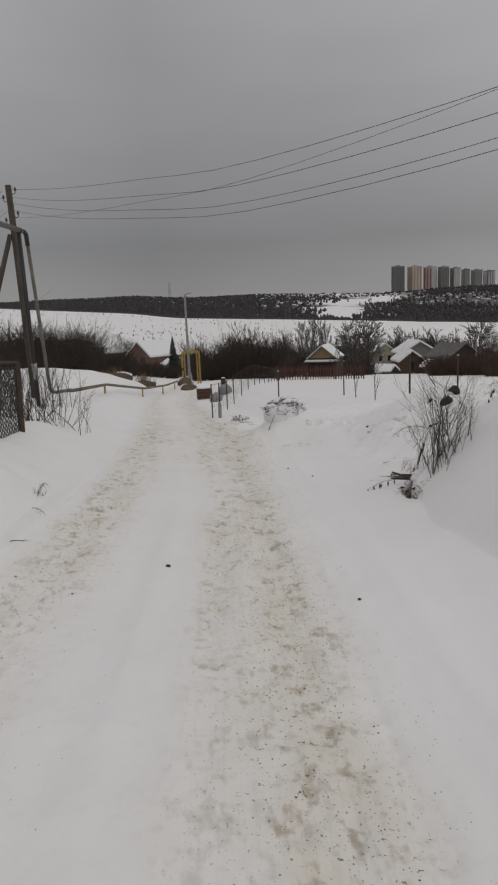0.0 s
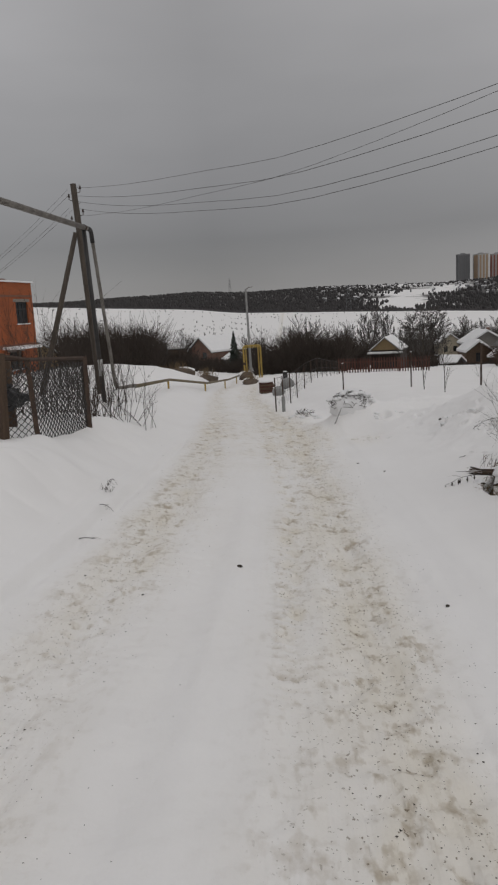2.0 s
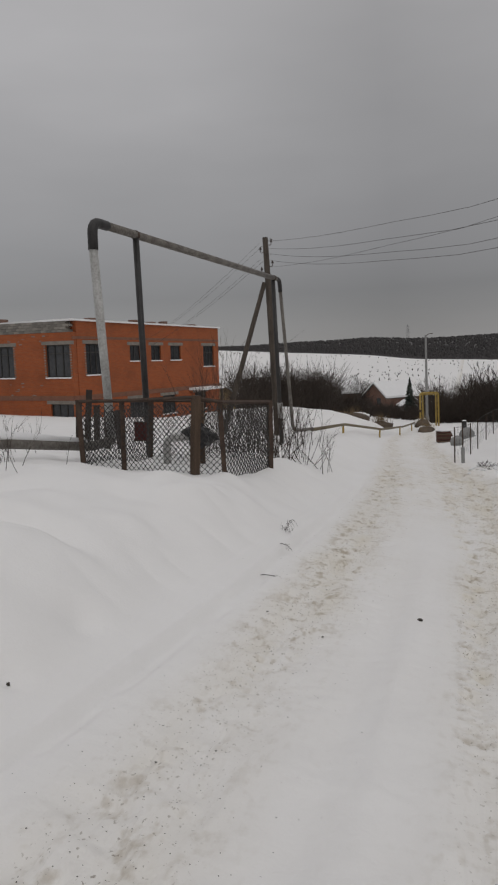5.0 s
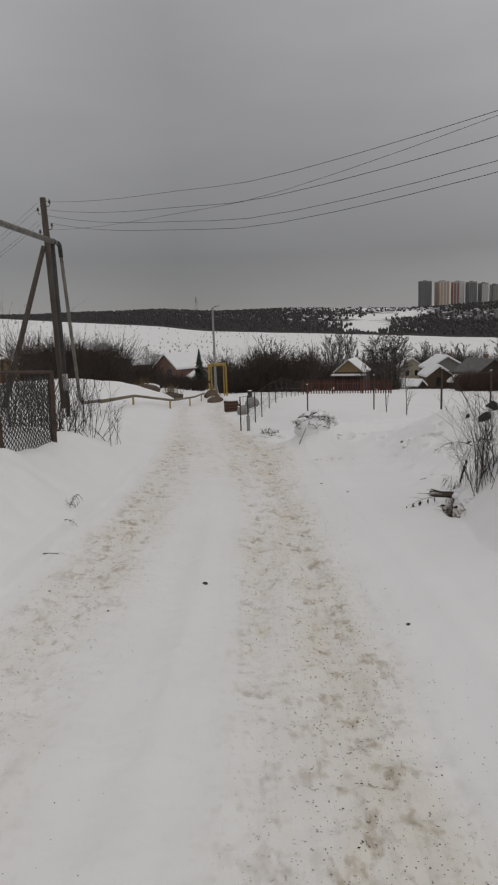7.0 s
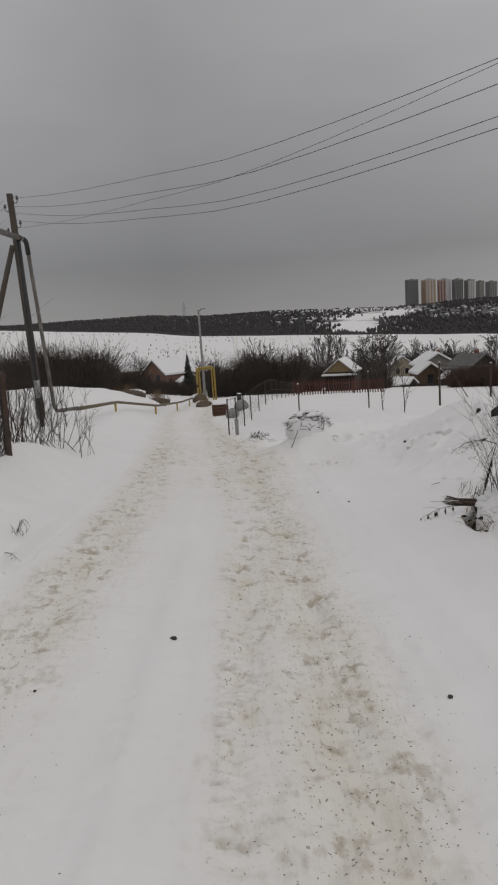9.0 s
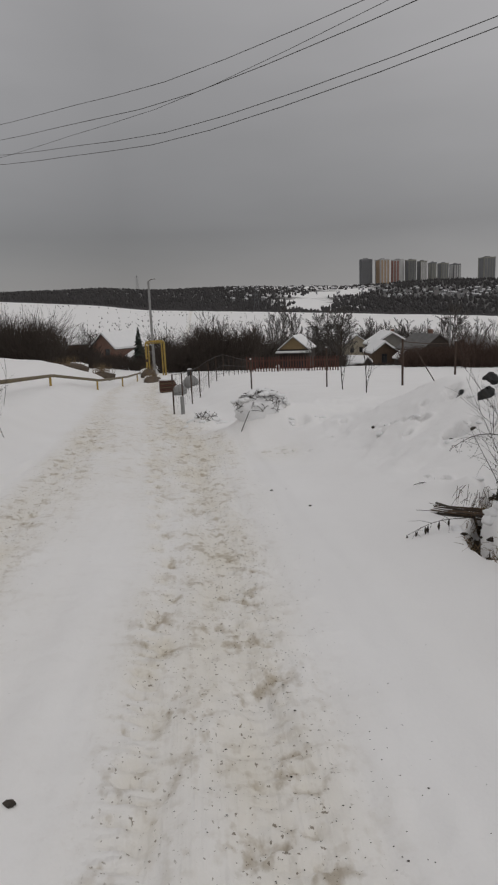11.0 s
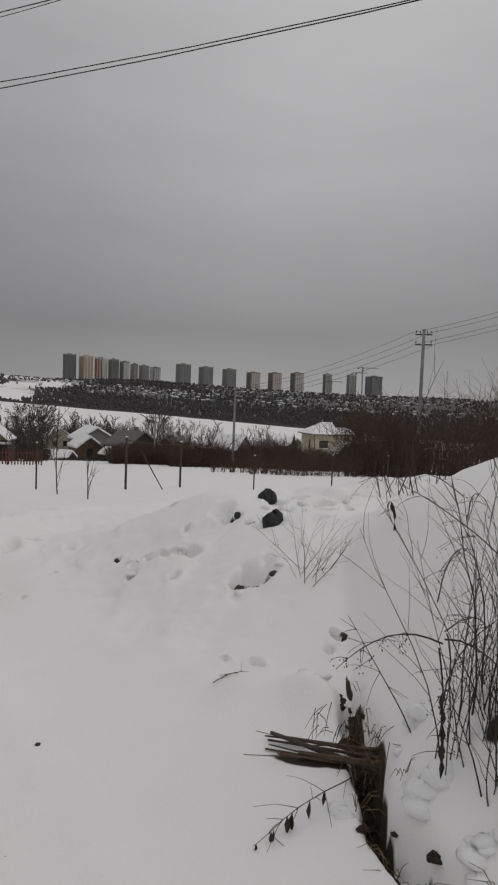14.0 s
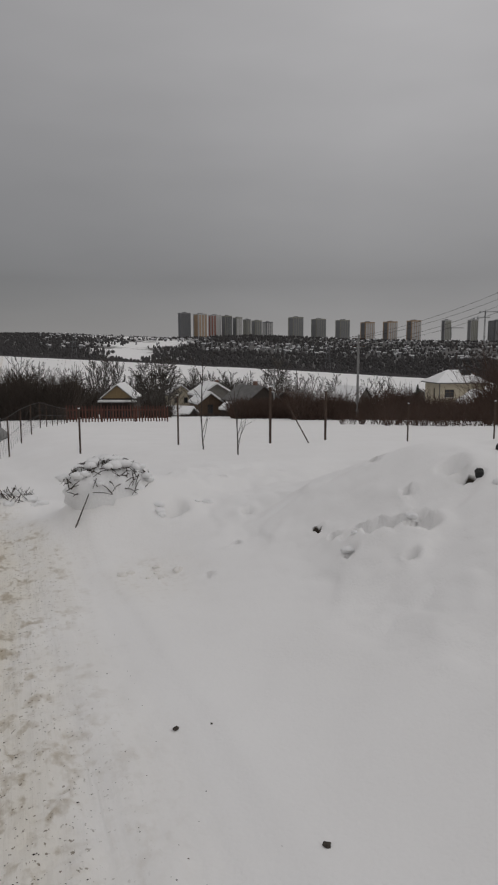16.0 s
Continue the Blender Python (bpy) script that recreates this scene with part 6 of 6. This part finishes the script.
for k in range(4):
    off = Vector((0.45 * (k - 1.5), -0.45 * (k - 1.5), -0.75 * (k % 2)))
    solo("power_line", Shape().tube(catenary(HIGH + off, Vector((33.0, 64.5, at_ground(33.0, 64.5) + 8.1)) + off, 0.7), 0.012, 4), WIRE, "thin power line between concrete poles", "wire", group="power lines")
    solo("power_line", Shape().tube(catenary(HIGH + off, Vector((60.0, 26.0, 17.5)) + off, 1.0), 0.012, 4), WIRE, "thin power line between concrete poles", "wire", group="power lines")


# ---- the fenced valve yard ----
def chain_link(width, high, cell=0.085, r=0.0072):
    """Woven wire: zigzag strands that catch in each other and leave diamonds."""
    s, half = Shape(), cell / 2
    for k in range(int(width / half)):
        pts = []
        for j in range(int(high / half) + 1):
            x = (k + (j + k) % 2) * half
            pts.append((min(x, width), 0.012 * math.sin(x * 5 + j * 0.4) + (0.004 if (j + k) % 2 else -0.004), j * half))
        s.tube(pts, r, 3, cap=False)
    return s


def valve_yard():
    posts = [(-4.95, 7.6, 1.12, 0.04), (-4.35, 7.72, 1.12, 0.035), (-3.15, 7.5, 1.18, 0.055), (-2.86, 7.75, 1.1, 0.035), (-2.66, 9.25, 1.0, 0.04), (-4.85, 9.5, 1.0, 0.04)]
    t = thing("wire_fence", pose(-3.9, 8.4, at_ground(-3.9, 8.4)), "rusty framed chain-link fence round a gas valve", "fence")
    o = lambda p: Vector(p) - BASES[t.name]
    for k, (x, y, z, r) in enumerate(posts):
        lean = (0.03 * ((k * 7) % 3 - 1), 0.02)
        part("post", Shape().tube([o((x - lean[0], y, at_ground(x, y) - 0.3)), o((x + lean[0], y + lean[1], z))], r * 1.2, 4), RUST if k != 2 else BROWN_WOOD, t)
    ring = [0, 1, 2, 3, 4, 5, 0]
    for a, b in zip(ring, ring[1:]):
        (x0, y0, z0, _), (x1, y1, z1, _) = posts[a], posts[b]
        part("top_rail", Shape().tube([o((x0, y0, z0 - 0.02)), o((x1, y1, z1 - 0.02))], 0.024, 4), RUST, t)
        w = math.hypot(x1 - x0, y1 - y0)
        g = min(at_ground(x0, y0), at_ground(x1, y1)) - 0.05
        panel = chain_link(w, min(z0, z1) - 0.06 - g)
        m = Matrix.Translation(o((x0, y0, g))) @ pose(0, 0, 0, 0, 0, math.degrees(math.atan2(y1 - y0, x1 - x0)))
        part("mesh_panel", panel, WIRE, t, "dark woven wire mesh", at=m)
    return t


valve_yard()


def sign_plate():
    s = Shape().box((-0.1, -0.01, 0.0), (0.1, 0.01, 0.24))
    t = solo("red_plate", s, RED_TIN, "dull red tin plate hung on a wire fence", "sign", pose(-4.05, 7.70, at_ground(-4.05, 7.7, 0.42), 0, 0, -8))
    part("rim", Shape().box((-0.108, -0.014, 0.24), (0.108, 0.014, 0.255)).box((-0.108, -0.014, -0.015), (0.108, 0.014, 0.0)), RUST, t)


sign_plate()


def crumpled(r, seed, squash=(1, 1, 1), rough_=0.35, rings=7, n=12):
    s, r0 = Shape(), random.Random(seed)
    vs = []
    for i in range(rings + 1):
        th = math.pi * i / rings
        for j in range(n):
            k = r * (1 + r0.uniform(-rough_, rough_))
            vs.append((k * math.sin(th) * math.cos(6.283 * j / n) * squash[0], k * math.sin(th) * math.sin(6.283 * j / n) * squash[1], k * math.cos(th) * squash[2]))
    fs = [(i * n + j, i * n + n + j, i * n + n + (j + 1) % n, i * n + (j + 1) % n) for i in range(rings) for j in range(n)]
    return s.add(vs, fs)


solo("plastic_bag", crumpled(0.19, 4, (1.25, 0.8, 0.8), 0.35), BLACK_BAG, "black plastic wrapped round a pipe valve", "bag", pose(-3.6, 8.72, 0.5, 0, 20, 15))
solo("valve_post", Shape().box((-0.09, -0.03, -0.25), (0.09, 0.03, 0.95)), BROWN_WOOD, "brown board post standing by a gas valve", "post", pose(-3.72, 8.95, at_ground(-3.72, 8.95), 0, 0, 10))
for k, (x, y, h) in enumerate(((-6.6, 11.0, 1.1), (-6.9, 11.1, 0.9), (-7.2, 11.2, 1.2), (-6.3, 11.0, 0.8), (-7.6, 11.5, 1.0))):
    solo("old_board", Shape().box((-0.06, -0.02, -0.2), (0.06, 0.02, h)), DARK_BOARD, "dark old board leaning in the snow", "board", pose(x, y, at_ground(x, y), 6 * (k - 2), 5 * (k % 3 - 1), 12 * k), group="old boards")

# ---- fences of the snowy plot ----
def fence_line():
    xs = [(-0.23, 21.0), (0.0, 22.2), (0.25, 24.2), (0.52, 26.3), (0.89, 29.2), (1.29, 32.4), (1.75, 36.0), (2.2, 40.0), (2.7, 44.0), (3.2, 48.0), (3.7, 52.0), (4.2, 56.0), (4.7, 60.0)]
    t = thing("plot_fence", pose(-0.23, 21.0, at_ground(-0.23, 21.0)), "thin steel-post mesh fence along a snowy plot", "fence")
    o = lambda p: Vector(p) - BASES[t.name]
    tops = []
    for k, (x, y) in enumerate(xs):
        g = at_ground(x, y)
        h = 1.12
        tops.append((x, y, g + h))
        part("post", Shape().tube([o((x, y, g - 0.3)), o((x, y, g + h))], 0.024, 6), RUST, t)
    part("post", Shape().tube([o((0.02, 20.9, at_ground(0.02, 20.9) - 0.3)), o((0.02, 20.9, at_ground(0.02, 20.9) + 0.5))], 0.055, 8), CONCRETE, t, "thick pale end post")
    for f in (0.98, 0.5):
        part("strand", Shape().tube([o((x, y, z - 1.12 * (1 - f))) for x, y, z in tops], 0.007, 4), WIRE, t)
    for a, b in zip(tops, tops[1:]):
        w = math.dist(a[:2], b[:2])
        s = Shape()
        for k in range(int(w / 0.5)):
            f = k * 0.5 / w
            p, q = Vector(a).lerp(Vector(b), f), Vector(a).lerp(Vector(b), min(1, f + 0.5 / w))
            s.tube([o(p), o(q) - Vector((0, 0, 1.0))], 0.0025, 3, cap=False)
            s.tube([o(q), o(p) - Vector((0, 0, 1.0))], 0.0025, 3, cap=False)
        part("mesh_panel", s, WIRE, t)


fence_line()


def lone_posts():
    """Posts of an unfinished fence across the near side of the plot."""
    spots = [(2.12, 22.7, 1.05, 0.022), (4.42, 22.44, 1.2, 0.022), (6.65, 22.0, 1.4, 0.034), (8.72, 23.1, 1.35, 0.034), (10.5, 21.8, 1.0, 0.02), (13.5, 22.0, 1.1, 0.022), (16.0, 22.2, 1.1, 0.022)]
    for x, y, h, r in spots:
        t = thing("fence_post", pose(x, y, at_ground(x, y)), "dark rusty steel post standing alone in snow", "post", "lone fence posts")
        part("shaft", Shape().tube([(0, 0, -0.3), (0, 0, h)], r, 8), RUST, t)
        part("cap", Shape().tube([(0, 0, h), (0, 0, h + 0.02)], r * 1.15, 8), SNOW, t)
    wires = [(x, y, at_ground(x, y) + h - 0.08) for x, y, h, r in spots]
    s = Shape().tube(catenary(wires[2], wires[3], 0.04, 10), 0.012, 5)
    solo("fence_rail", s, RUST, "thin rusty rail between two fence posts", "rail")
    solo("leaning_rod", Shape().tube([(7.0, 21.9, at_ground(7, 21.9) + 1.1), (7.85, 22.2, at_ground(7.85, 22.2) - 0.1)], 0.016, 5), RUST, "thin rusty rod leaning against a fence post", "rod")


lone_posts()


def picket_fence():
    a, b = (4.75, 60.6), (13.2, 62.0)
    n = 34
    t = thing("picket_fence", pose(*a, at_ground(*a)), "dark red-brown wooden picket fence at the end of a plot", "fence")
    o = lambda p: Vector(p) - BASES[t.name]
    slat = Shape().add([(-0.055, -0.012, 0), (0.055, -0.012, 0), (0.055, 0.012, 0), (-0.055, 0.012, 0), (-0.055, -0.012, 1.25), (0.055, -0.012, 1.25), (0.055, 0.012, 1.25), (-0.055, 0.012, 1.25), (0, 0, 1.33)],
                       [(0, 3, 2, 1), (0, 1, 5, 4), (1, 2, 6, 5), (2, 3, 7, 6), (3, 0, 4, 7), (4, 5, 8), (5, 6, 8), (6, 7, 8), (7, 4, 8)]).mesh("slat", RED_WOOD)
    turn = math.degrees(math.atan2(b[1] - a[1], b[0] - a[0]))
    pa, pb = Vector((*a, at_ground(*a))), Vector((*b, at_ground(*b)))
    for k in range(n + 1):
        p = pa.lerp(pb, k / n)
        ob = new("slat", slat)
        ob.parent = t
        ob.matrix_basis = Matrix.Translation(o(p + Vector((0, 0, 0.05 + rng.uniform(-0.03, 0.03))))) @ pose(0, 0, 0, 0, rng.uniform(-1.5, 1.5), turn)
    for z in (0.35, 1.0):
        part("rail", Shape().tube([o(pa + Vector((0, 0.04, z))), o(pb + Vector((0, 0.04, z)))], 0.04, 4), RED_WOOD, t)
    for k in range(4):
        p = pa.lerp(pb, k / 3)
        part("post", Shape().tube([o(p + Vector((0, 0.1, -0.3))), o(p + Vector((0, 0.1, 1.2)))], 0.06, 6), RED_WOOD, t)


picket_fence()


# ---- log pile, tyres, heaps, stones and clutter ----
def log_pile():
    x, y = 2.84, 7.53
    g = at_ground(2.55, 7.95)
    t = thing("brush_pile", pose(x, y, g), "pile of cut brown branches under a snowy bank", "brushwood")
    r0 = random.Random(12)
    for k in range(15):
        s = Shape()
        a = math.atan2(0.57, -0.41) + r0.uniform(-0.2, 0.2)
        ln = r0.uniform(0.35, 0.72)
        z = 0.05 + 0.005 * k
        b = Vector((r0.uniform(-0.02, 0.08), r0.uniform(-0.12, 0.1), z))
        tip = b + Vector((ln * math.cos(a), ln * math.sin(a), r0.uniform(0.0, 0.05) - z))
        mid = b.lerp(tip, 0.5) + Vector((0, r0.uniform(-0.02, 0.02), r0.uniform(-0.015, 0.02)))
        r = 0.015 if k in (3, 8) else r0.uniform(0.0025, 0.009)
        s.tube([b, mid, tip], [r, r * 0.9, r * 0.6], 6)
        part("stick", s, BROWN_WOOD if k % 3 else OLD_WOOD, t)
    grass = Shape()
    for k in range(80):
        bx, by = r0.uniform(-0.12, 0.12), r0.uniform(-0.2, 0.3)
        p = Vector((bx - 0.35 * max(by, 0), by, 0.20 + r0.uniform(-0.1, 0.08)))
        q = p + Vector((r0.uniform(-0.1, 0.04), r0.uniform(-0.1, 0.06), r0.uniform(-0.2, 0.0)))
        grass.tube([p, p.lerp(q, 0.5) + Vector((0, 0, 0.02)), q], [0.0025, 0.002, 0.001], 3, cap=False)
    part("dry_grass", grass, BROWN_WOOD, t, "hanging dry grass")


log_pile()
r_c = random.Random(44)
for k in range(40):
    y = 6.7 + 1.6 * k / 39
    x = float(foot(y)) - 0.05 + r_c.uniform(-0.08, 0.06)
    solo("earth_clod", crumpled(r_c.uniform(0.012, 0.034), 200 + k, (1.3, 1, 0.6), 0.3, 6, 9), SOIL, "dark clod of earth in a broken bank", "clod", pose(x, y, at_ground(x, y) + 0.005, 0, 0, 40 * k), group="earth clods")
for k in range(26):
    s = Shape()
    y = 6.5 + 1.7 * k / 26
    x = float(foot(y)) - 0.02 + r_c.uniform(-0.1, 0.08)
    for _ in range(5):
        p = Vector((r_c.uniform(-0.03, 0.03), r_c.uniform(-0.03, 0.03), 0))
        q = p + Vector((r_c.uniform(-0.14, 0.06), r_c.uniform(-0.14, 0.08), r_c.uniform(0.0, 0.12)))
        s.tube([p, p.lerp(q, 0.5) + Vector((0, 0, 0.03)), q], [0.0022, 0.0018, 0.0008], 3, cap=False)
    solo("grass_tuft", s, DRY, "tuft of dry grass at a broken earth bank", "grass", pose(x, y, at_ground(x, y, 0.02)), group="grass tufts")

for k, (x, y, r, tilt) in enumerate(((4.57, 11.40, 0.10, 20), (4.19, 10.66, 0.12, -15), (4.03, 11.1, 0.045, 0))):
    solo("rubber_scrap", crumpled(r, 300 + k, (1.1, 0.8, 1.0), 0.2, 6, 9), RUBBER, "black lump of rubber scrap sunk in a snow bank", "scrap", pose(x, y, at_ground(x, y) + 0.01, 0, tilt, 30 * k), group="rubber scraps")


def branch_heap():
    x, y = 1.66, 14.72
    t = thing("branch_heap", pose(x, y, at_ground(x, y) - 0.40) @ Matrix.Diagonal((0.84, 0.84, 0.84, 1)), "heap of cut branches covered with snow", "brushwood")
    r0 = random.Random(8)
    z0 = BASES[t.name].z

    def spot(u, v, out=1.0):
        """A place on the rounded heap, by turn and by slope from its top."""
        return Vector((0.6 * out * math.cos(u) * math.sin(v), 0.5 * out * math.sin(u) * math.sin(v), 0.22 + 0.42 * out * math.cos(v)))
    part("snow_core", crumpled(0.5, 777, (1.18, 0.98, 0.82), 0.11, 14, 24), SNOW, t, at=pose(0, 0, 0.2), smooth=True)
    for k in range(190):
        u, v = r0.uniform(0, 6.283), r0.uniform(0.25, 1.55)
        p = spot(u, v, r0.uniform(0.96, 1.05))
        q = spot(u + r0.uniform(-0.45, 0.45), min(v + r0.uniform(-0.35, 0.35), 1.6), r0.uniform(0.97, 1.13))
        part("stick", Shape().tube([p, p.lerp(q, 0.5) + Vector((0, 0, r0.uniform(0, 0.03))), q], [r0.uniform(0.004, 0.011), 0.006, 0.003], 4), TWIG if k % 3 else GREY_TWIG, t)
    for k in range(42):
        u, v = r0.uniform(0, 6.283), r0.uniform(0.0, 1.3)
        part("snow_clump", crumpled(r0.uniform(0.04, 0.11), 400 + k, (1.2, 1, 0.55), 0.18, 5, 8), SNOW, t, at=Matrix.Translation(spot(u, v, 1.03)) @ pose(0, 0, 0, 0, 0, 30 * k), smooth=True)
    part("long_stick", Shape().tube([(-0.55, -0.6, at_ground(x - 0.55, y - 0.6) - z0 - 0.05), (-0.3, -0.45, at_ground(x - 0.3, y - 0.45) - z0 + 0.3)], [0.012, 0.006], 5), TWIG, t)


branch_heap()


def clod_heap():
    x, y = 0.61, 16.87
    t = thing("weed_heap", pose(x, y, at_ground(x, y) - 0.03), "low heap of dead weeds and dirty snow by the road", "heap")
    r0 = random.Random(18)
    s = Shape()
    for k in range(70):
        a, b = r0.uniform(0, 6.283), r0.uniform(0, 0.3)
        p = Vector((math.cos(a) * b, math.sin(a) * b, at_ground(x + math.cos(a) * b, y + math.sin(a) * b) - at_ground(x, y) + 0.03))
        s.tube([p, p + Vector((r0.uniform(-0.12, 0.12), r0.uniform(-0.1, 0.1), r0.uniform(0.0, 0.14)))], [0.007, 0.003], 3)
    part("weeds", s, TWIG, t)
    for k in range(16):
        px, py = r0.uniform(-0.4, 0.4), r0.uniform(-0.3, 0.25)
        part("snow_clump", crumpled(r0.uniform(0.04, 0.1), 500 + k, (1.2, 1, 0.6), 0.22, 6, 9), SNOW, t, at=pose(px, py, at_ground(x + px, y + py) - at_ground(x, y) + 0.03), smooth=True)


clod_heap()

# stones and lumps on the road and the bank
for k, (x, y, r, lab) in enumerate(((-0.13, 4.64, 0.018, "dark stone lying on the packed snow road"), (1.28, 3.79, 0.013, "brown lump of dirt on the packed snow road"), (1.46, 9.79, 0.006, "small brown stone beside the packed snow road"),
                                    (1.57, 8.8, 0.013, "small dark stone on clean snow"), (1.3, 9.84, 0.014, "small dark lump at the road's edge"), (-0.72, 4.02, 0.008, "dark stone lying on the packed snow road"),
                                    (3.06, 11.96, 0.045, "dark stone in a hollow of the snow bank"), (3.55, 9.80, 0.075, "black stone in a hollow of the snow bank"), (3.5, 10.06, 0.055, "dark stone in a hollow of the snow bank"), (3.6, 8.78, 0.02, "dark stone in a hollow of the snow bank"),
                                    (3.64, 9.76, 0.035, "dark stone in a hollow of the snow bank"), (-1.2, 4.35, 0.008, "brown lump of dirt at the road's edge"), (3.98, 11.2, 0.05, "dark stone in a hollow of the snow bank"), (-1.92, 2.24, 0.014, "dark lump on the roadside bank"))):
    solo("stone", crumpled(r, 600 + k, (1.25, 1, 0.65), 0.22, 5, 8), STONE, lab, "stone", pose(x, y, at_ground(x, y) + r * 0.3, 0, 0, 50 * k), group="stones")


# broken lumps of snow round the hollows and along the torn bank
r_s = random.Random(61)
for cx, cy, reach, many, big, m in ((3.2, 11.2, 0.34, 4, 0.055, SNOW), (3.55, 9.93, 0.28, 9, 0.06, SNOW), (4.35, 11.0, 0.45, 9, 0.09, SNOW), (5.5, 10.95, 0.75, 9, 0.09, OLD_SNOW), (6.4, 11.25, 0.6, 5, 0.09, OLD_SNOW), (2.35, 14.0, 0.4, 6, 0.08, SNOW), (3.2, 8.35, 0.25, 3, 0.06, SNOW), (2.86, 7.35, 0.10, 4, 0.07, SNOW), (2.72, 7.05, 0.10, 5, 0.07, SNOW), (2.52, 7.4, 0.10, 3, 0.05, SNOW), (2.6, 6.75, 0.12, 6, 0.06, SNOW), (2.98, 7.0, 0.25, 4, 0.05, SNOW), (1.75, 12.6, 0.4, 7, 0.06, OLD_SNOW)):
    for k in range(many):
        a, b = r_s.uniform(0, 6.283), reach * math.sqrt(r_s.random())
        x, y, r = cx + b * math.cos(a), cy + 0.6 * b * math.sin(a), big * r_s.uniform(0.35, 1.0)
        solo("snow_chunk", crumpled(r, 900 + k, (1.2, 0.95, 0.6), 0.2, 7, 11), m, "broken lump of old yellowish snow on the bank" if m is OLD_SNOW else "broken lump of clean snow on the bank", "snow lump", pose(x, y, at_ground(x, y) - r * 0.1, r_s.uniform(-20, 20), 0, 60 * k), smooth=True, group="snow lumps")


def crumbs():
    """Countless crumbs of dirt thrown up along the wheel tracks."""
    s, r0 = Shape(), random.Random(77)
    for k in range(3200):
        y = 0.9 + 12 * r0.random() ** 1.4
        mid = float(np.interp(y, [-5, 7, 14, 20], [0.1, 0.0, -0.4, -1.0]))
        x = mid + (r0.gauss(0.8, 0.26) if r0.random() < 0.68 else r0.gauss(-1.0, 0.26))
        r = r0.uniform(0.0013, 0.0034) * (1.8 if r0.random() < 0.05 else 1)
        z = at_ground(x, y)
        s.add([(x + r * a, y + r * b, z + r * c) for a, b, c in ((1.3, 0, 0.2), (0, 1, 0.1), (-1.1, 0.2, 0.2), (0, -1, 0.2), (0.1, 0, 0.8), (0, 0, -0.4))], [(0, 1, 4), (1, 2, 4), (2, 3, 4), (3, 0, 4), (1, 0, 5), (2, 1, 5), (3, 2, 5), (0, 3, 5)])
    solo("dirt_crumbs", s, STONE, "brown crumbs of dirt scattered along wheel tracks", "dirt", kind="stuff")


crumbs()


# ---- clutter at the bend of the road ----
def woodpile(x, y, turn):
    t = thing("board_stack", pose(x, y, at_ground(x, y), 0, 0, turn) @ Matrix.Diagonal((0.55, 0.6, 0.6, 1)), "stack of reddish boards beside a fence", "timber")
    for k in range(6):
        part("board", Shape().box((-0.7, -0.4 + 0.03 * (k % 2), 0.06 + 0.15 * k), (0.7 - 0.08 * (k % 3), 0.4, 0.17 + 0.15 * k)), RED_WOOD if k % 2 else BROWN_WOOD, t)
    part("bearer", Shape().box((-0.6, -0.35, -0.2), (-0.45, 0.35, 0.06)), OLD_WOOD, t)
    part("bearer", Shape().box((0.45, -0.35, -0.2), (0.6, 0.35, 0.06)), OLD_WOOD, t)
    part("snow_cover", crumpled(0.6, 9, (1.2, 0.75, 0.22), 0.08, 8, 14), SNOW, t, at=pose(0, 0, 1.0), smooth=True)


woodpile(-0.95, 33.0, 8)
for k, (x, y, w, h) in enumerate(((-6.4, 38, 0.9, 0.42), (-5.0, 39.5, 0.7, 0.4), (-7.6, 40, 0.8, 0.4), (-2.6, 46, 0.7, 0.5), (-3.1, 50, 0.8, 0.6), (-5.6, 44, 0.8, 0.45))):
    t = thing("rubbish_mound", pose(x, y, at_ground(x, y), 0, 0, 20 * k), "mound of brown rubble and weeds patched with snow", "mound", "rubbish mounds")
    part("rubble", crumpled(w, 700 + k, (1.1, 0.7, h), 0.12, 8, 14), mat("brown_rubble", (0.15, 0.115, 0.085), (0.07, 0.055, 0.042), 0.95, 2, 12, 0.8, 0.05) if k == 0 else bpy.data.materials["brown_rubble"], t, smooth=True)
    part("snow_patch", crumpled(w * 0.8, 720 + k, (1.0, 0.6, h * 0.8), 0.1, 8, 14), SNOW, t, at=pose(0.2, 0.35, h * w * 0.42), smooth=True)
    weeds = Shape()
    for _ in range(60):
        a = rng.uniform(0, 6.283)
        p = Vector((math.cos(a) * w * rng.random(), math.sin(a) * w * 0.6 * rng.random(), h * w * 0.5))
        twig(weeds, p, (rng.uniform(-0.5, 0.5), rng.uniform(-0.5, 0.5), 1), rng.uniform(0.3, 0.7), 0.012, 3)
    part("weeds", weeds, DRY, t)
for k, (x, y, r, m, lab) in enumerate(((-0.3, 29.5, 0.3, CONCRETE, "pale grey sack of building sand behind a fence"), (0.1, 33.5, 0.36, CONCRETE, "pale grey sack of building sand behind a fence"), (-0.1, 45, 0.4, PIPE_BLACK, "dark barrel standing behind a fence"))):
    if m is PIPE_BLACK:
        t = thing("barrel", pose(x, y, at_ground(x, y)) @ Matrix.Diagonal((0.8, 0.8, 0.6, 1)), lab, "barrel")
        part("body", Shape().tube([(0, 0, -0.1), (0, 0, 0.02), (0, 0, 0.45), (0, 0, 0.9)], [0.19, 0.2, 0.2, 0.19], 16), m, t)
        part("rim", Shape().tube([(0, 0, 0.44), (0, 0, 0.48)], 0.21, 16), m, t)
        part("snow_cap", crumpled(0.19, 66, (1, 1, 0.35), 0.08), SNOW, t, at=pose(0, 0, 0.92), smooth=True)
    else:
        solo("bulk_bag", crumpled(r, 800 + k, (1, 0.9, 0.95), 0.07, 8, 14), m, lab, "bag", pose(x, y, at_ground(x, y) + r * 0.5), smooth=True, group="bulk bags")
